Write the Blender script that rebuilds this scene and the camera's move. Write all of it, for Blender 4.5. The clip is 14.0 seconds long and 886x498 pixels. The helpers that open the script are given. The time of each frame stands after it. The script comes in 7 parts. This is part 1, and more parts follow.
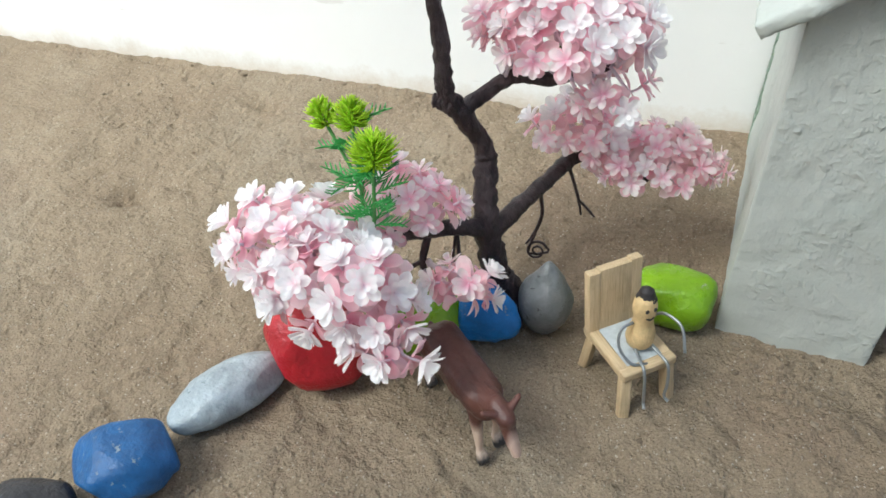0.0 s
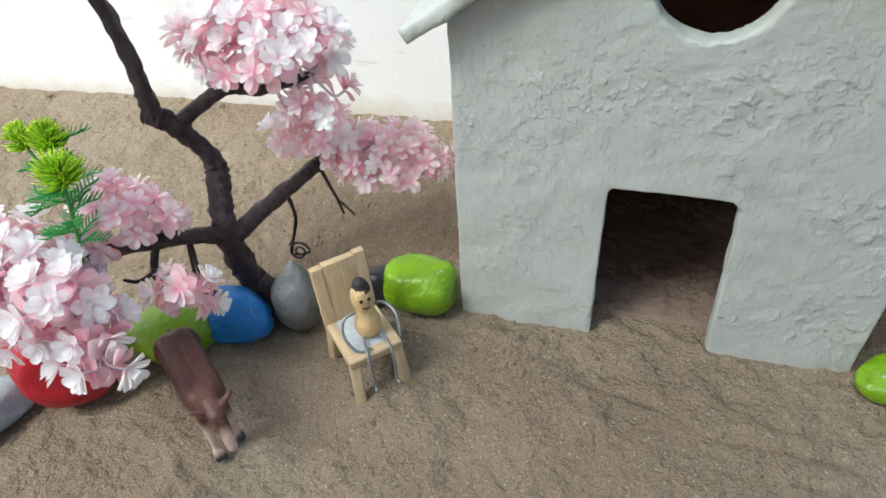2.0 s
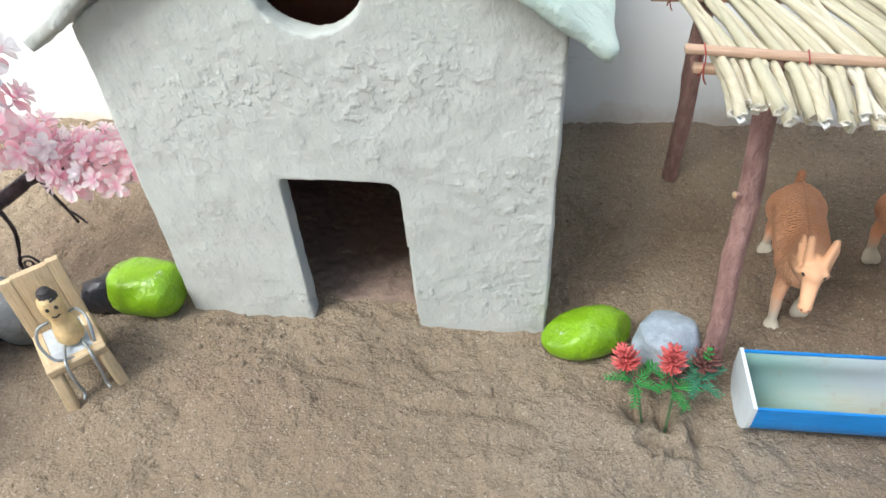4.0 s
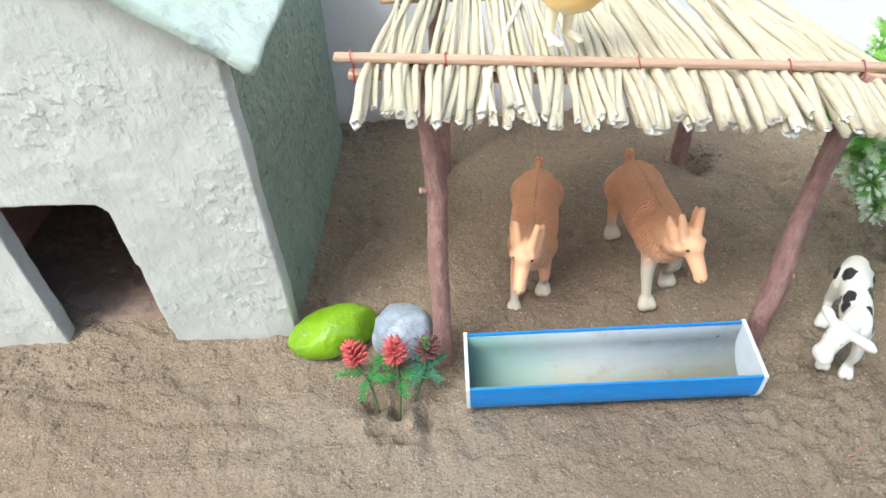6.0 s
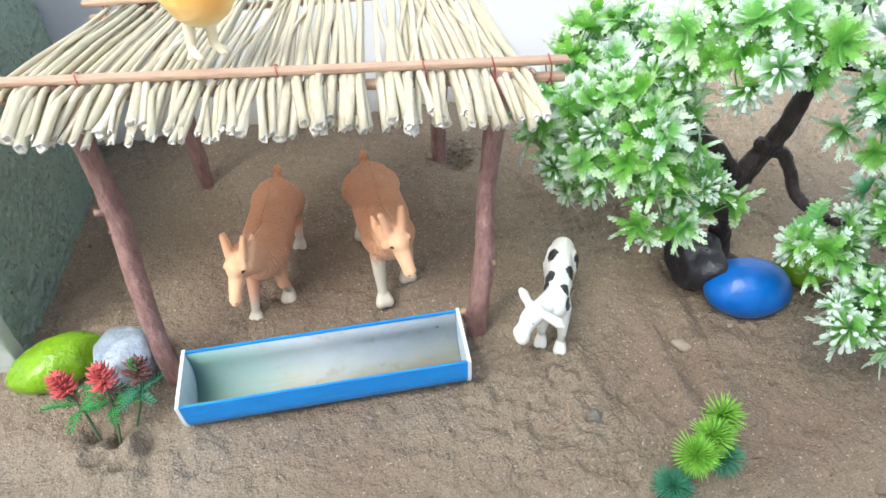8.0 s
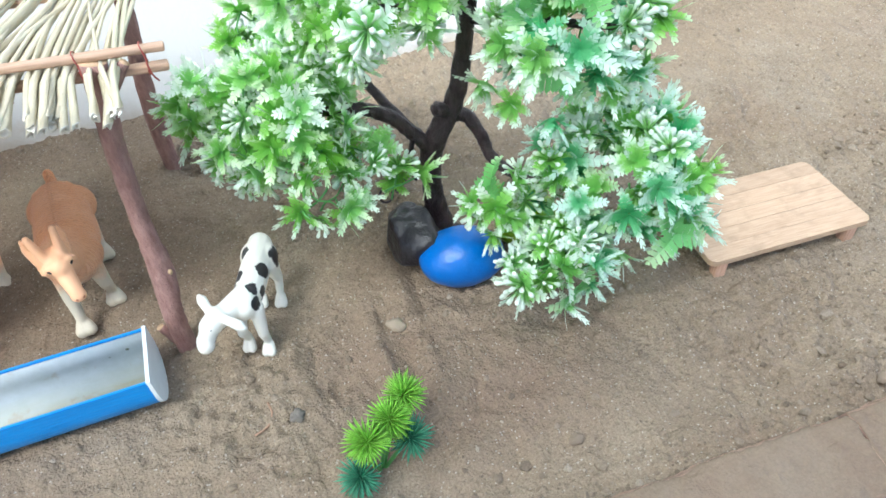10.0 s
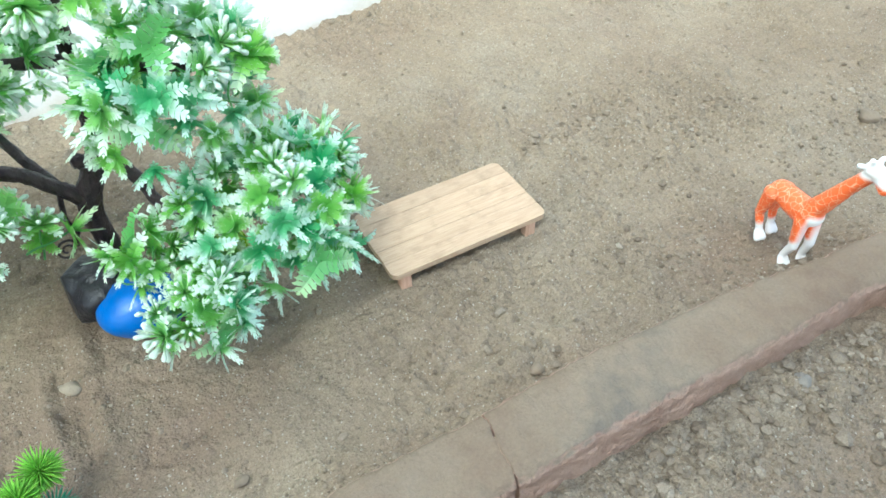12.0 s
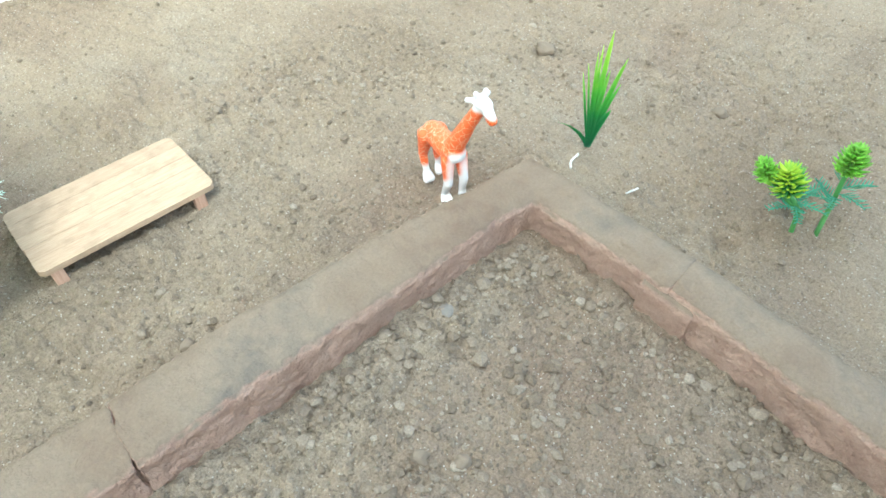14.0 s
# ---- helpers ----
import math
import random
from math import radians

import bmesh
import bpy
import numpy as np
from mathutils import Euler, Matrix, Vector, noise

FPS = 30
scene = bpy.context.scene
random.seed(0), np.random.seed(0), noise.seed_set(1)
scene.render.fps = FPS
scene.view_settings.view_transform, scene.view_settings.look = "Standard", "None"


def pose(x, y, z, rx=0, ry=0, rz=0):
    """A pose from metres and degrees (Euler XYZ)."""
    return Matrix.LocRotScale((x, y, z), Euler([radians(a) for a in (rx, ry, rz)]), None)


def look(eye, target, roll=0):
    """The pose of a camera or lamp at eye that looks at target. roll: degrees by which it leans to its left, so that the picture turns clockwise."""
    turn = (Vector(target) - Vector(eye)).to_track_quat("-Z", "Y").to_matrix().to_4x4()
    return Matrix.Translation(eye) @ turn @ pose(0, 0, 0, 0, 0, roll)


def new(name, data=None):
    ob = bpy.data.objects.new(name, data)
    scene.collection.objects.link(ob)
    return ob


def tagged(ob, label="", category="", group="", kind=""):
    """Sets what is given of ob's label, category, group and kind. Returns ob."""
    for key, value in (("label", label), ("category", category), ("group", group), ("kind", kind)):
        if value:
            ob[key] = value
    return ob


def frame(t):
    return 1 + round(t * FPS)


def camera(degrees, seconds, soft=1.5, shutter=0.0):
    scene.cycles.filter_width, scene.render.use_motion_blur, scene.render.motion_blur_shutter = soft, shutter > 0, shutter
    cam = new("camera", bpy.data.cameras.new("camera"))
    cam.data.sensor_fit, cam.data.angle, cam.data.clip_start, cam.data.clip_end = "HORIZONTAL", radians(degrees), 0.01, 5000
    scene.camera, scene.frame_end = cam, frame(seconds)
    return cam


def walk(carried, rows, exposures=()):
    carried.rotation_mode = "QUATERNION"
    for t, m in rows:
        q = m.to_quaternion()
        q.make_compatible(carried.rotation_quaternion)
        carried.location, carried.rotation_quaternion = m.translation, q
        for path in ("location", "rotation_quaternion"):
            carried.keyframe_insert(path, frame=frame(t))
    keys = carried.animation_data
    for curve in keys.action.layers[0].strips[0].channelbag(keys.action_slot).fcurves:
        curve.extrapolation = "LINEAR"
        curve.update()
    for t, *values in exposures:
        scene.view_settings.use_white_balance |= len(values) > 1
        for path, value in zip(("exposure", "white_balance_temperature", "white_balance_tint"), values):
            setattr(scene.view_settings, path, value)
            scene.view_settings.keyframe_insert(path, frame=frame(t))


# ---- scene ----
cam = camera(66.0, 14.0, soft=1.6)
PATH = [
    (0, (0.09, 0.101, 0.361), (-0.5, 1.487, -0.956), -4.1),
    (0.5, (0.13, 0.107, 0.362), (-0.411, 1.51, -0.957), -4.2),
    (1, (0.162, 0.11, 0.367), (-0.346, 1.527, -0.951), -4.2),
    (1.5, (0.189, 0.116, 0.368), (-0.277, 1.547, -0.948), -4.3),
    (2, (0.221, 0.122, 0.369), (-0.187, 1.56, -0.96), -4.1),
    (2.5, (0.259, 0.13, 0.363), (-0.11, 1.569, -0.975), -4.9),
    (3, (0.298, 0.132, 0.369), (-0.004, 1.578, -0.979), -4.4),
    (3.2, (0.314, 0.132, 0.368), (0.033, 1.581, -0.981), -4.1),
    (5.3, (0.456, 0.136, 0.375), (0.378, 1.597, -0.988), -3.7),
    (5.5, (0.469, 0.134, 0.376), (0.411, 1.593, -0.991), -3.5),
    (6, (0.5, 0.133, 0.376), (0.508, 1.581, -1.003), -3.1),
    (6.5, (0.531, 0.129, 0.373), (0.59, 1.575, -1.008), -2.5),
    (7, (0.561, 0.126, 0.378), (0.678, 1.57, -1.002), -2.2),
    (7.5, (0.601, 0.122, 0.376), (0.784, 1.553, -1.009), -2.3),
    (8, (0.631, 0.116, 0.377), (0.878, 1.539, -1.007), -1.8),
    (8.2, (0.644, 0.113, 0.376), (0.914, 1.528, -1.012), -1.7),
    (10.3, (0.794, 0.083, 0.354), (1.285, 1.414, -1.055), -4.2),
    (10.5, (0.805, 0.078, 0.355), (1.314, 1.398, -1.059), -4.2),
    (11, (0.843, 0.063, 0.356), (1.443, 1.339, -1.062), -3.1),
    (11.5, (0.878, 0.05, 0.36), (1.521, 1.309, -1.055), -4.0),
    (12, (0.914, 0.035, 0.364), (1.642, 1.235, -1.06), -3.1),
    (12.5, (0.948, 0.017, 0.363), (1.741, 1.16, -1.075), -2.8),
    (13, (0.973, -0.001, 0.361), (1.82, 1.087, -1.087), -2.2),
    (13.5, (1.003, -0.03, 0.364), (1.911, 0.97, -1.111), -1.4),
    (14, (1.026, -0.059, 0.356), (1.979, 0.859, -1.143), -0.8),
]
LIGHT = ((0.0, 0.56, 5800, -1), (1.5, 0.55, 5780, 0), (2.8, 0.86, 5850, 2), (5.5, 1.46, 5900, 5), (8.0, 1.52, 5800, 5), (11.0, 1.67, 5500, -3), (12.5, 1.71, 5440, -9), (14.0, 1.95, 5500, -9))
walk(cam, [(t, look(eye, target, roll)) for t, eye, target, roll in PATH], LIGHT)

# ---------------------------------------------------------------- light
world = bpy.data.worlds.new("daylight")
scene.world = world
world.use_nodes = True
wn = world.node_tree
wn.nodes.clear()
sky = wn.nodes.new("ShaderNodeTexSky")
sky.sky_type = "NISHITA"
sky.sun_disc = False
SUN_AZ, SUN_EL = radians(-142.0), radians(52.0)      # azimuth from +y, clockwise
sky.sun_elevation, sky.sun_rotation = SUN_EL, SUN_AZ
sky.air_density, sky.dust_density, sky.ozone_density = 1.0, 4.0, 0.6
bg = wn.nodes.new("ShaderNodeBackground")
bg.inputs["Strength"].default_value = 0.15
wo = wn.nodes.new("ShaderNodeOutputWorld")
wn.links.new(sky.outputs[0], bg.inputs[0])
wn.links.new(bg.outputs[0], wo.inputs[0])

sun_data = bpy.data.lights.new("sun", "SUN")
sun_data.energy, sun_data.angle, sun_data.color = 2.1, radians(29), (1.0, 0.95, 0.88)
sun = new("sun", sun_data)
sun_from = Vector((math.sin(SUN_AZ) * math.cos(SUN_EL), math.cos(SUN_AZ) * math.cos(SUN_EL), math.sin(SUN_EL)))
sun.matrix_world = look(sun_from * 6, (0, 0, 0))


# ---------------------------------------------------------------- materials
class Mat:
    """A small writer of node materials."""

    def __init__(self, name, rough=0.7, metal=0.0, spec=0.5):
        self.m = bpy.data.materials.new(name)
        self.m.use_nodes = True
        self.t = self.m.node_tree
        self.b = self.t.nodes["Principled BSDF"]
        self.b.inputs["Roughness"].default_value = rough
        self.b.inputs["Metallic"].default_value = metal
        self.b.inputs["Specular IOR Level"].default_value = spec
        self.coord = self.n("ShaderNodeTexCoord").outputs["Object"]

    def n(self, kind, **props):
        node = self.t.nodes.new(kind)
        if "operation" in props:
            node.operation = props["operation"]
        if "feature" in props:
            node.feature = props["feature"]
        if "blend_type" in props:
            node.data_type, node.blend_type = "RGBA", props["blend_type"]
        if "wave_type" in props:
            node.wave_type, node.bands_direction = props["wave_type"], "DIAGONAL"
        return node

    def link(self, a, b):
        self.t.links.new(a, b)

    def noise(self, scale, detail=4.0, rough=0.6, vec=None, dist=0.0):
        node = self.n("ShaderNodeTexNoise")
        node.inputs["Scale"].default_value = scale
        node.inputs["Detail"].default_value = detail
        node.inputs["Roughness"].default_value = rough
        node.inputs["Distortion"].default_value = dist
        self.link(vec or self.coord, node.inputs["Vector"])
        return node.outputs["Fac"]

    def voronoi(self, scale, feature="F1", out="Distance", vec=None, rand=1.0):
        node = self.n("ShaderNodeTexVoronoi", feature=feature)
        node.inputs["Scale"].default_value = scale
        node.inputs["Randomness"].default_value = rand
        self.link(vec or self.coord, node.inputs["Vector"])
        return node.outputs[out]

    def ramp(self, fac, *stops):
        node = self.n("ShaderNodeValToRGB")
        e = node.color_ramp.elements
        while len(e) < len(stops):
            e.new(0.5)
        for el, (p, c) in zip(e, stops):
            el.position = p
            el.color = (*c, 1.0) if len(c) == 3 else c
        self.link(fac, node.inputs[0])
        return node.outputs[0]

    def step(self, fac, lo, hi):
        node = self.n("ShaderNodeMapRange")
        node.inputs["From Min"].default_value = lo
        node.inputs["From Max"].default_value = hi
        self.link(fac, node.inputs["Value"])
        return node.outputs[0]

    def mix(self, fac, a, b, blend="MIX"):
        node = self.n("ShaderNodeMix", blend_type=blend)
        for v, i in ((fac, 0), (a, 6), (b, 7)):
            if isinstance(v, (int, float)):
                node.inputs[i].default_value = v
            elif isinstance(v, tuple):
                node.inputs[i].default_value = (*v, 1.0)
            else:
                self.link(v, node.inputs[i])
        return node.outputs[2]

    def math(self, op, a, b=0.0):
        node = self.n("ShaderNodeMath", operation=op)
        for v, i in ((a, 0), (b, 1)):
            if isinstance(v, (int, float)):
                node.inputs[i].default_value = v
            else:
                self.link(v, node.inputs[i])
        return node.outputs[0]

    def axis(self, which, vec=None):
        node = self.n("ShaderNodeSeparateXYZ")
        self.link(vec or self.coord, node.inputs[0])
        return node.outputs[which]

    def squeeze(self, sx, sy, sz):
        node = self.n("ShaderNodeMapping")
        node.inputs["Scale"].default_value = (sx, sy, sz)
        self.link(self.coord, node.inputs["Vector"])
        return node.outputs[0]

    def random(self):
        return self.n("ShaderNodeObjectInfo").outputs["Random"]

    def shift(self, amount=5.0):
        """Object coordinates moved on by a random step for each object."""
        node = self.n("ShaderNodeVectorMath", operation="ADD")
        self.link(self.coord, node.inputs[0])
        r = self.n("ShaderNodeVectorMath", operation="SCALE")
        r.inputs[0].default_value = (amount, amount * 0.7, amount * 1.3)
        self.link(self.random(), r.inputs["Scale"])
        self.link(r.outputs[0], node.inputs[1])
        return node.outputs[0]

    def colour(self, socket):
        if isinstance(socket, tuple):
            self.b.inputs["Base Color"].default_value = (*socket, 1.0)
        else:
            self.link(socket, self.b.inputs["Base Color"])

    def rough(self, fac, lo, hi):
        node = self.n("ShaderNodeMapRange")
        node.inputs["To Min"].default_value = lo
        node.inputs["To Max"].default_value = hi
        self.link(fac, node.inputs["Value"])
        self.link(node.outputs[0], self.b.inputs["Roughness"])

    def bump(self, *layers):
        """Layers of (height socket, metres)."""
        last = None
        for height, dist in layers:
            node = self.n("ShaderNodeBump")
            node.inputs["Strength"].default_value = 1.0
            node.inputs["Distance"].default_value = dist
            self.link(height, node.inputs["Height"])
            if last:
                self.link(last, node.inputs["Normal"])
            last = node.outputs[0]
        self.link(last, self.b.inputs["Normal"])

    def thin(self, share, colour=None):
        """Lets some of the light pass, as thin plastic leaves do."""
        tr = self.n("ShaderNodeBsdfTranslucent")
        if colour is not None:
            self.link(colour, tr.inputs[0])
        mx = self.n("ShaderNodeMixShader")
        mx.inputs[0].default_value = share
        self.link(self.b.outputs[0], mx.inputs[1])
        self.link(tr.outputs[0], mx.inputs[2])
        self.link(mx.outputs[0], self.t.nodes["Material Output"].inputs[0])


def sand_material():
    """Dry sand: smooth dusty stretches, crumbly stretches, reddish damp stains, painted shade in crevices and patches,
    scattered grit.
    """
    w = Mat("sand", 0.93, 0, 0.22)
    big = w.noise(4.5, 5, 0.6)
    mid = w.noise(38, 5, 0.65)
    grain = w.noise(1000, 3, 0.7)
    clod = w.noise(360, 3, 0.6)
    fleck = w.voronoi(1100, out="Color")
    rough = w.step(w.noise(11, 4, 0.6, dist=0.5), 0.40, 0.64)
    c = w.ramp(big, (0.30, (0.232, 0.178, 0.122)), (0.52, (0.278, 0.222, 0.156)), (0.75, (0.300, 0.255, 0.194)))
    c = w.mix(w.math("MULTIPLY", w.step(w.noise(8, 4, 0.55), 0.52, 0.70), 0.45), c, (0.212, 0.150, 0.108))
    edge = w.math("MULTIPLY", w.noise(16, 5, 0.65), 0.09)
    # patch by the house: damp plus painted shade; under the shed: painted shade
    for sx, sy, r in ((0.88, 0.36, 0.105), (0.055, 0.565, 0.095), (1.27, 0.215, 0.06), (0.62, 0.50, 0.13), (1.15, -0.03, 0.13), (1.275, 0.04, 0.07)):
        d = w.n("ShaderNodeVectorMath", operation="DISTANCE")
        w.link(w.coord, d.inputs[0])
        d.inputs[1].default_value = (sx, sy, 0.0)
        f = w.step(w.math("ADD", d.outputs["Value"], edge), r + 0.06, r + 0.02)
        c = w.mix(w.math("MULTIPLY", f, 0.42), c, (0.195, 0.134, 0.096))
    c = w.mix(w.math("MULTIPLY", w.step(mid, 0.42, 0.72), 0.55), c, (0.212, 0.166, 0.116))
    # clod and grain tones, with crevice shade painted into their dark ends
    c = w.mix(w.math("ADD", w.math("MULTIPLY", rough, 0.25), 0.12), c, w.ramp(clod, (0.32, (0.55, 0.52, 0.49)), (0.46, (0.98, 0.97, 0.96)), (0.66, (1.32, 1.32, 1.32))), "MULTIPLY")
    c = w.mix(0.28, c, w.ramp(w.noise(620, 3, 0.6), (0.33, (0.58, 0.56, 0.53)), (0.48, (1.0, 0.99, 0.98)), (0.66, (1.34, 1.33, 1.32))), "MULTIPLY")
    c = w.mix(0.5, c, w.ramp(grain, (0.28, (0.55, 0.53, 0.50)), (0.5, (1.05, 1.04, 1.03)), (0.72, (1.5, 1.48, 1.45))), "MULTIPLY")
    c = w.mix(w.step(w.axis(0, fleck), 0.980, 0.990), c, (0.43, 0.38, 0.31))
    c = w.mix(w.math("MULTIPLY", w.step(w.axis(1, fleck), 0.984, 0.99), 0.6), c, (0.11, 0.085, 0.063))
    w.colour(c)
    scratch = w.noise(1, 4, 0.65, vec=w.squeeze(60, 230, 200), dist=0.8)
    pits = w.math("MULTIPLY", clod, w.math("ADD", rough, 0.35))
    w.bump((w.noise(30, 3, 0.5), 0.0030), (w.noise(80, 3, 0.5), 0.0027), (scratch, 0.0007), (w.noise(190, 2, 0.5), 0.0027), (pits, 0.0021), (w.noise(600, 2, 0.5), 0.0013), (grain, 0.0004))
    return w.m


def crumb_material():
    w = Mat("earth crumb", 0.95, 0, 0.2)
    isl = w.n("ShaderNodeNewGeometry").outputs["Random Per Island"]
    c = w.ramp(isl, (0.0, (0.18, 0.138, 0.097)), (0.5, (0.250, 0.197, 0.141)), (0.92, (0.295, 0.241, 0.177)), (1.0, (0.38, 0.32, 0.245)))
    w.colour(w.mix(0.5, c, w.ramp(w.noise(900, 3), (0.3, (0.5, 0.5, 0.5)), (0.7, (1.2, 1.2, 1.2))), "MULTIPLY"))
    w.bump((w.noise(700, 3, 0.7), 0.0008))
    return w.m


def plaster_material():
    w = Mat("white painted wall", 0.6, 0, 0.4)
    c = w.ramp(w.noise(3, 5), (0.3, (0.82, 0.825, 0.82)), (0.7, (0.87, 0.87, 0.86)))
    streak = w.step(w.noise(1, 4, 0.7, w.squeeze(9, 9, 46)), 0.66, 0.72)
    c = w.mix(w.math("MULTIPLY", streak, 0.35), c, (0.55, 0.52, 0.48))
    splash = w.math("ADD", w.axis(2), w.math("MULTIPLY", w.noise(17, 6, 0.75), -0.06))
    c = w.mix(w.math("MULTIPLY", w.step(splash, -0.006, -0.032), 0.75), c, (0.56, 0.48, 0.38))
    w.colour(c)
    w.rough(w.noise(30), 0.5, 0.75)
    w.bump((w.noise(22, 5), 0.0015), (w.noise(240, 3), 0.0003))
    return w.m


def clay_paint_material(name, tone, speck=0.0, rough=0.72, stipple=0.0):
    """Thick paint over hand-modelled clay: smooth dabs, daubed ridges, or an all-over stipple."""
    w = Mat(name, rough, 0, 0.35)
    lump = w.noise(40, 5, 0.6)
    c = w.ramp(lump, (0.25, tuple(v * 0.90 for v in tone)), (0.6, tone), (0.85, tuple(min(0.85, v * 1.08) for v in tone)))
    c = w.mix(w.math("MULTIPLY", w.step(w.noise(11, 4), 0.5, 0.75), 0.4), c, tuple(v * k for v, k in zip(tone, (0.9, 0.98, 0.93))))
    if speck:
        pores = w.step(w.noise(300, 3, 0.7), 0.40, 0.34)
        c = w.mix(w.math("MULTIPLY", pores, speck), c, (0.07, 0.08, 0.07))
    w.colour(c)
    w.rough(w.noise(70), rough - 0.12, rough + 0.12)
    dabbed = w.step(w.noise(14, 3, 0.5), 0.40, 0.68)
    blob = w.math("MULTIPLY", w.step(w.noise(150, 2, 0.5), 0.48, 0.80), dabbed)
    stroke = w.math("MULTIPLY", w.step(w.noise(1, 2, 0.5, vec=w.squeeze(95, 80, 60)), 0.50, 0.85), w.step(w.noise(19, 2), 0.42, 0.7))
    hair = w.noise(1, 4, 0.7, vec=w.squeeze(300, 240, 80), dist=0.6)
    layers = [(w.noise(24, 3, 0.5), 0.0026), (blob, 0.0012), (stroke, 0.0010), (hair, 0.0003), (w.noise(420, 3), 0.0004)]
    if stipple:
        layers += [(w.noise(130, 3, 0.55), 0.0040 * stipple), (w.voronoi(170), 0.0016 * stipple)]
    w.bump(*layers)
    return w.m


def mud_material(name, a, b, rough=0.93):
    w = Mat(name, rough, 0, 0.25)
    c = w.ramp(w.noise(16, 5, 0.6), (0.3, a), (0.7, b))
    c = w.mix(0.5, c, w.ramp(w.noise(650, 4, 0.7), (0.3, (0.55, 0.55, 0.55)), (0.7, (1.15, 1.15, 1.15))), "MULTIPLY")
    damp = w.step(w.noise(9, 3), 0.6, 0.72)
    c = w.mix(w.math("MULTIPLY", damp, 0.35), c, tuple(v * 0.7 for v in a))
    w.colour(c)
    w.bump((w.noise(90, 5, 0.65), 0.0018), (w.noise(500, 3, 0.7), 0.0006))
    return w.m


def kerb_material():
    """Trowelled brown top, raw reddish sides: the colour follows which way the face looks."""
    w = Mat("rammed earth", 0.94, 0, 0.2)
    top = w.ramp(w.noise(11, 6, 0.6), (0.32, (0.180, 0.124, 0.086)), (0.45, (0.228, 0.171, 0.119)), (0.56, (0.250, 0.196, 0.140)), (0.66, (0.180, 0.150, 0.116)))
    side = w.ramp(w.noise(60, 5, 0.7), (0.3, (0.36, 0.230, 0.170)), (0.7, (0.47, 0.325, 0.245)))
    up = w.n("ShaderNodeNewGeometry").outputs["Normal"]
    f = w.step(w.math("ADD", w.axis(2, up), w.math("MULTIPLY", w.noise(70, 3), 0.3)), 0.62, 0.92)
    c = w.mix(f, side, top)
    c = w.mix(0.32, c, w.ramp(w.noise(600, 4, 0.7), (0.3, (0.55, 0.55, 0.55)), (0.7, (1.15, 1.15, 1.15))), "MULTIPLY")
    w.colour(c)
    raw = w.math("SUBTRACT", 1.0, f)
    w.bump((w.noise(36, 4, 0.6), 0.0030), (w.math("MULTIPLY", w.noise(190, 4, 0.65), w.math("ADD", raw, 0.3)), 0.0035), (w.noise(620, 3, 0.7), 0.0008))
    return w.m


def stone_paint_material(name, tone, chip=(0.35, 0.33, 0.3), rough=0.3, chips=0.63, mottled=0.0, lump=0.002):
    w = Mat(name, rough, 0, 0.5)
    vec = w.shift()
    c = w.ramp(w.noise(50, 4, vec=vec), (0.3, tuple(v * 0.72 for v in tone)), (0.65, tone))
    if mottled:
        c = w.mix(w.math("MULTIPLY", w.step(w.noise(95, 5, vec=vec), 0.45, 0.65), mottled), c, tuple(min(0.8, v * 1.7) for v in tone))
    c = w.mix(w.step(w.noise(120, 5, 0.75, vec=vec), chips, chips + 0.03), c, chip)
    w.colour(c)
    w.rough(w.noise(90, vec=vec), rough - 0.08, rough + 0.25)
    w.bump((w.noise(75, 4, vec=vec), lump), (w.noise(300, 3, vec=vec), 0.2 * lump))
    return w.m


def wood_material(name, a, b, along=0, ring=1.0, rough=0.6):
    w = Mat(name, rough, 0, 0.35)
    sq = [900.0, 900.0, 900.0]
    sq[along] = 60.0
    node = w.n("ShaderNodeMapping")
    node.inputs["Scale"].default_value = sq
    w.link(w.shift(3.0), node.inputs["Vector"])
    grain = w.noise(1.0, 4, 0.6, vec=node.outputs[0])
    c = w.ramp(grain, (0.3, a), (0.65, b))
    blot = w.noise(60, 4, vec=w.shift(3.0))
    c = w.mix(w.math("MULTIPLY", w.step(blot, 0.52, 0.75), 0.45 * ring), c, tuple(v * 0.62 for v in a))
    r = w.n("ShaderNodeMapRange")
    r.inputs["To Min"].default_value, r.inputs["To Max"].default_value = 0.92, 1.06
    w.link(w.random(), r.inputs["Value"])
    c = w.mix(1.0, c, r.outputs[0], "MULTIPLY")
    w.colour(c)
    w.bump((grain, 0.0005))
    return w.m


def bark_material(name, a, b, gloss=0.55):
    w = Mat(name, gloss, 0, 0.4)
    vec = w.squeeze(1, 1, 0.35)
    f = w.noise(170, 5, 0.7, vec=vec)
    w.colour(w.ramp(f, (0.3, a), (0.7, b)))
    w.bump((w.noise(60, 4), 0.004), (f, 0.0034), (w.noise(600, 3), 0.0006))
    return w.m


def petal_material(name, heart, mid, end, share):
    """Pale petal ends running into a pinker heart."""
    w = Mat(name, 0.42, 0, 0.4)
    ln = w.n("ShaderNodeVectorMath", operation="LENGTH")
    w.link(w.coord, ln.inputs[0])
    r = w.math("ADD", ln.outputs["Value"], w.math("MULTIPLY", w.random(), -0.0030))
    r = w.math("ADD", r, w.math("MULTIPLY", w.noise(300, 2), 0.002))
    c = w.ramp(w.step(r, 0.0, 0.0105), (0.0, heart), (0.38, mid), (0.75, end), (1.0, end))
    w.colour(c)
    w.thin(share, c)
    return w.m


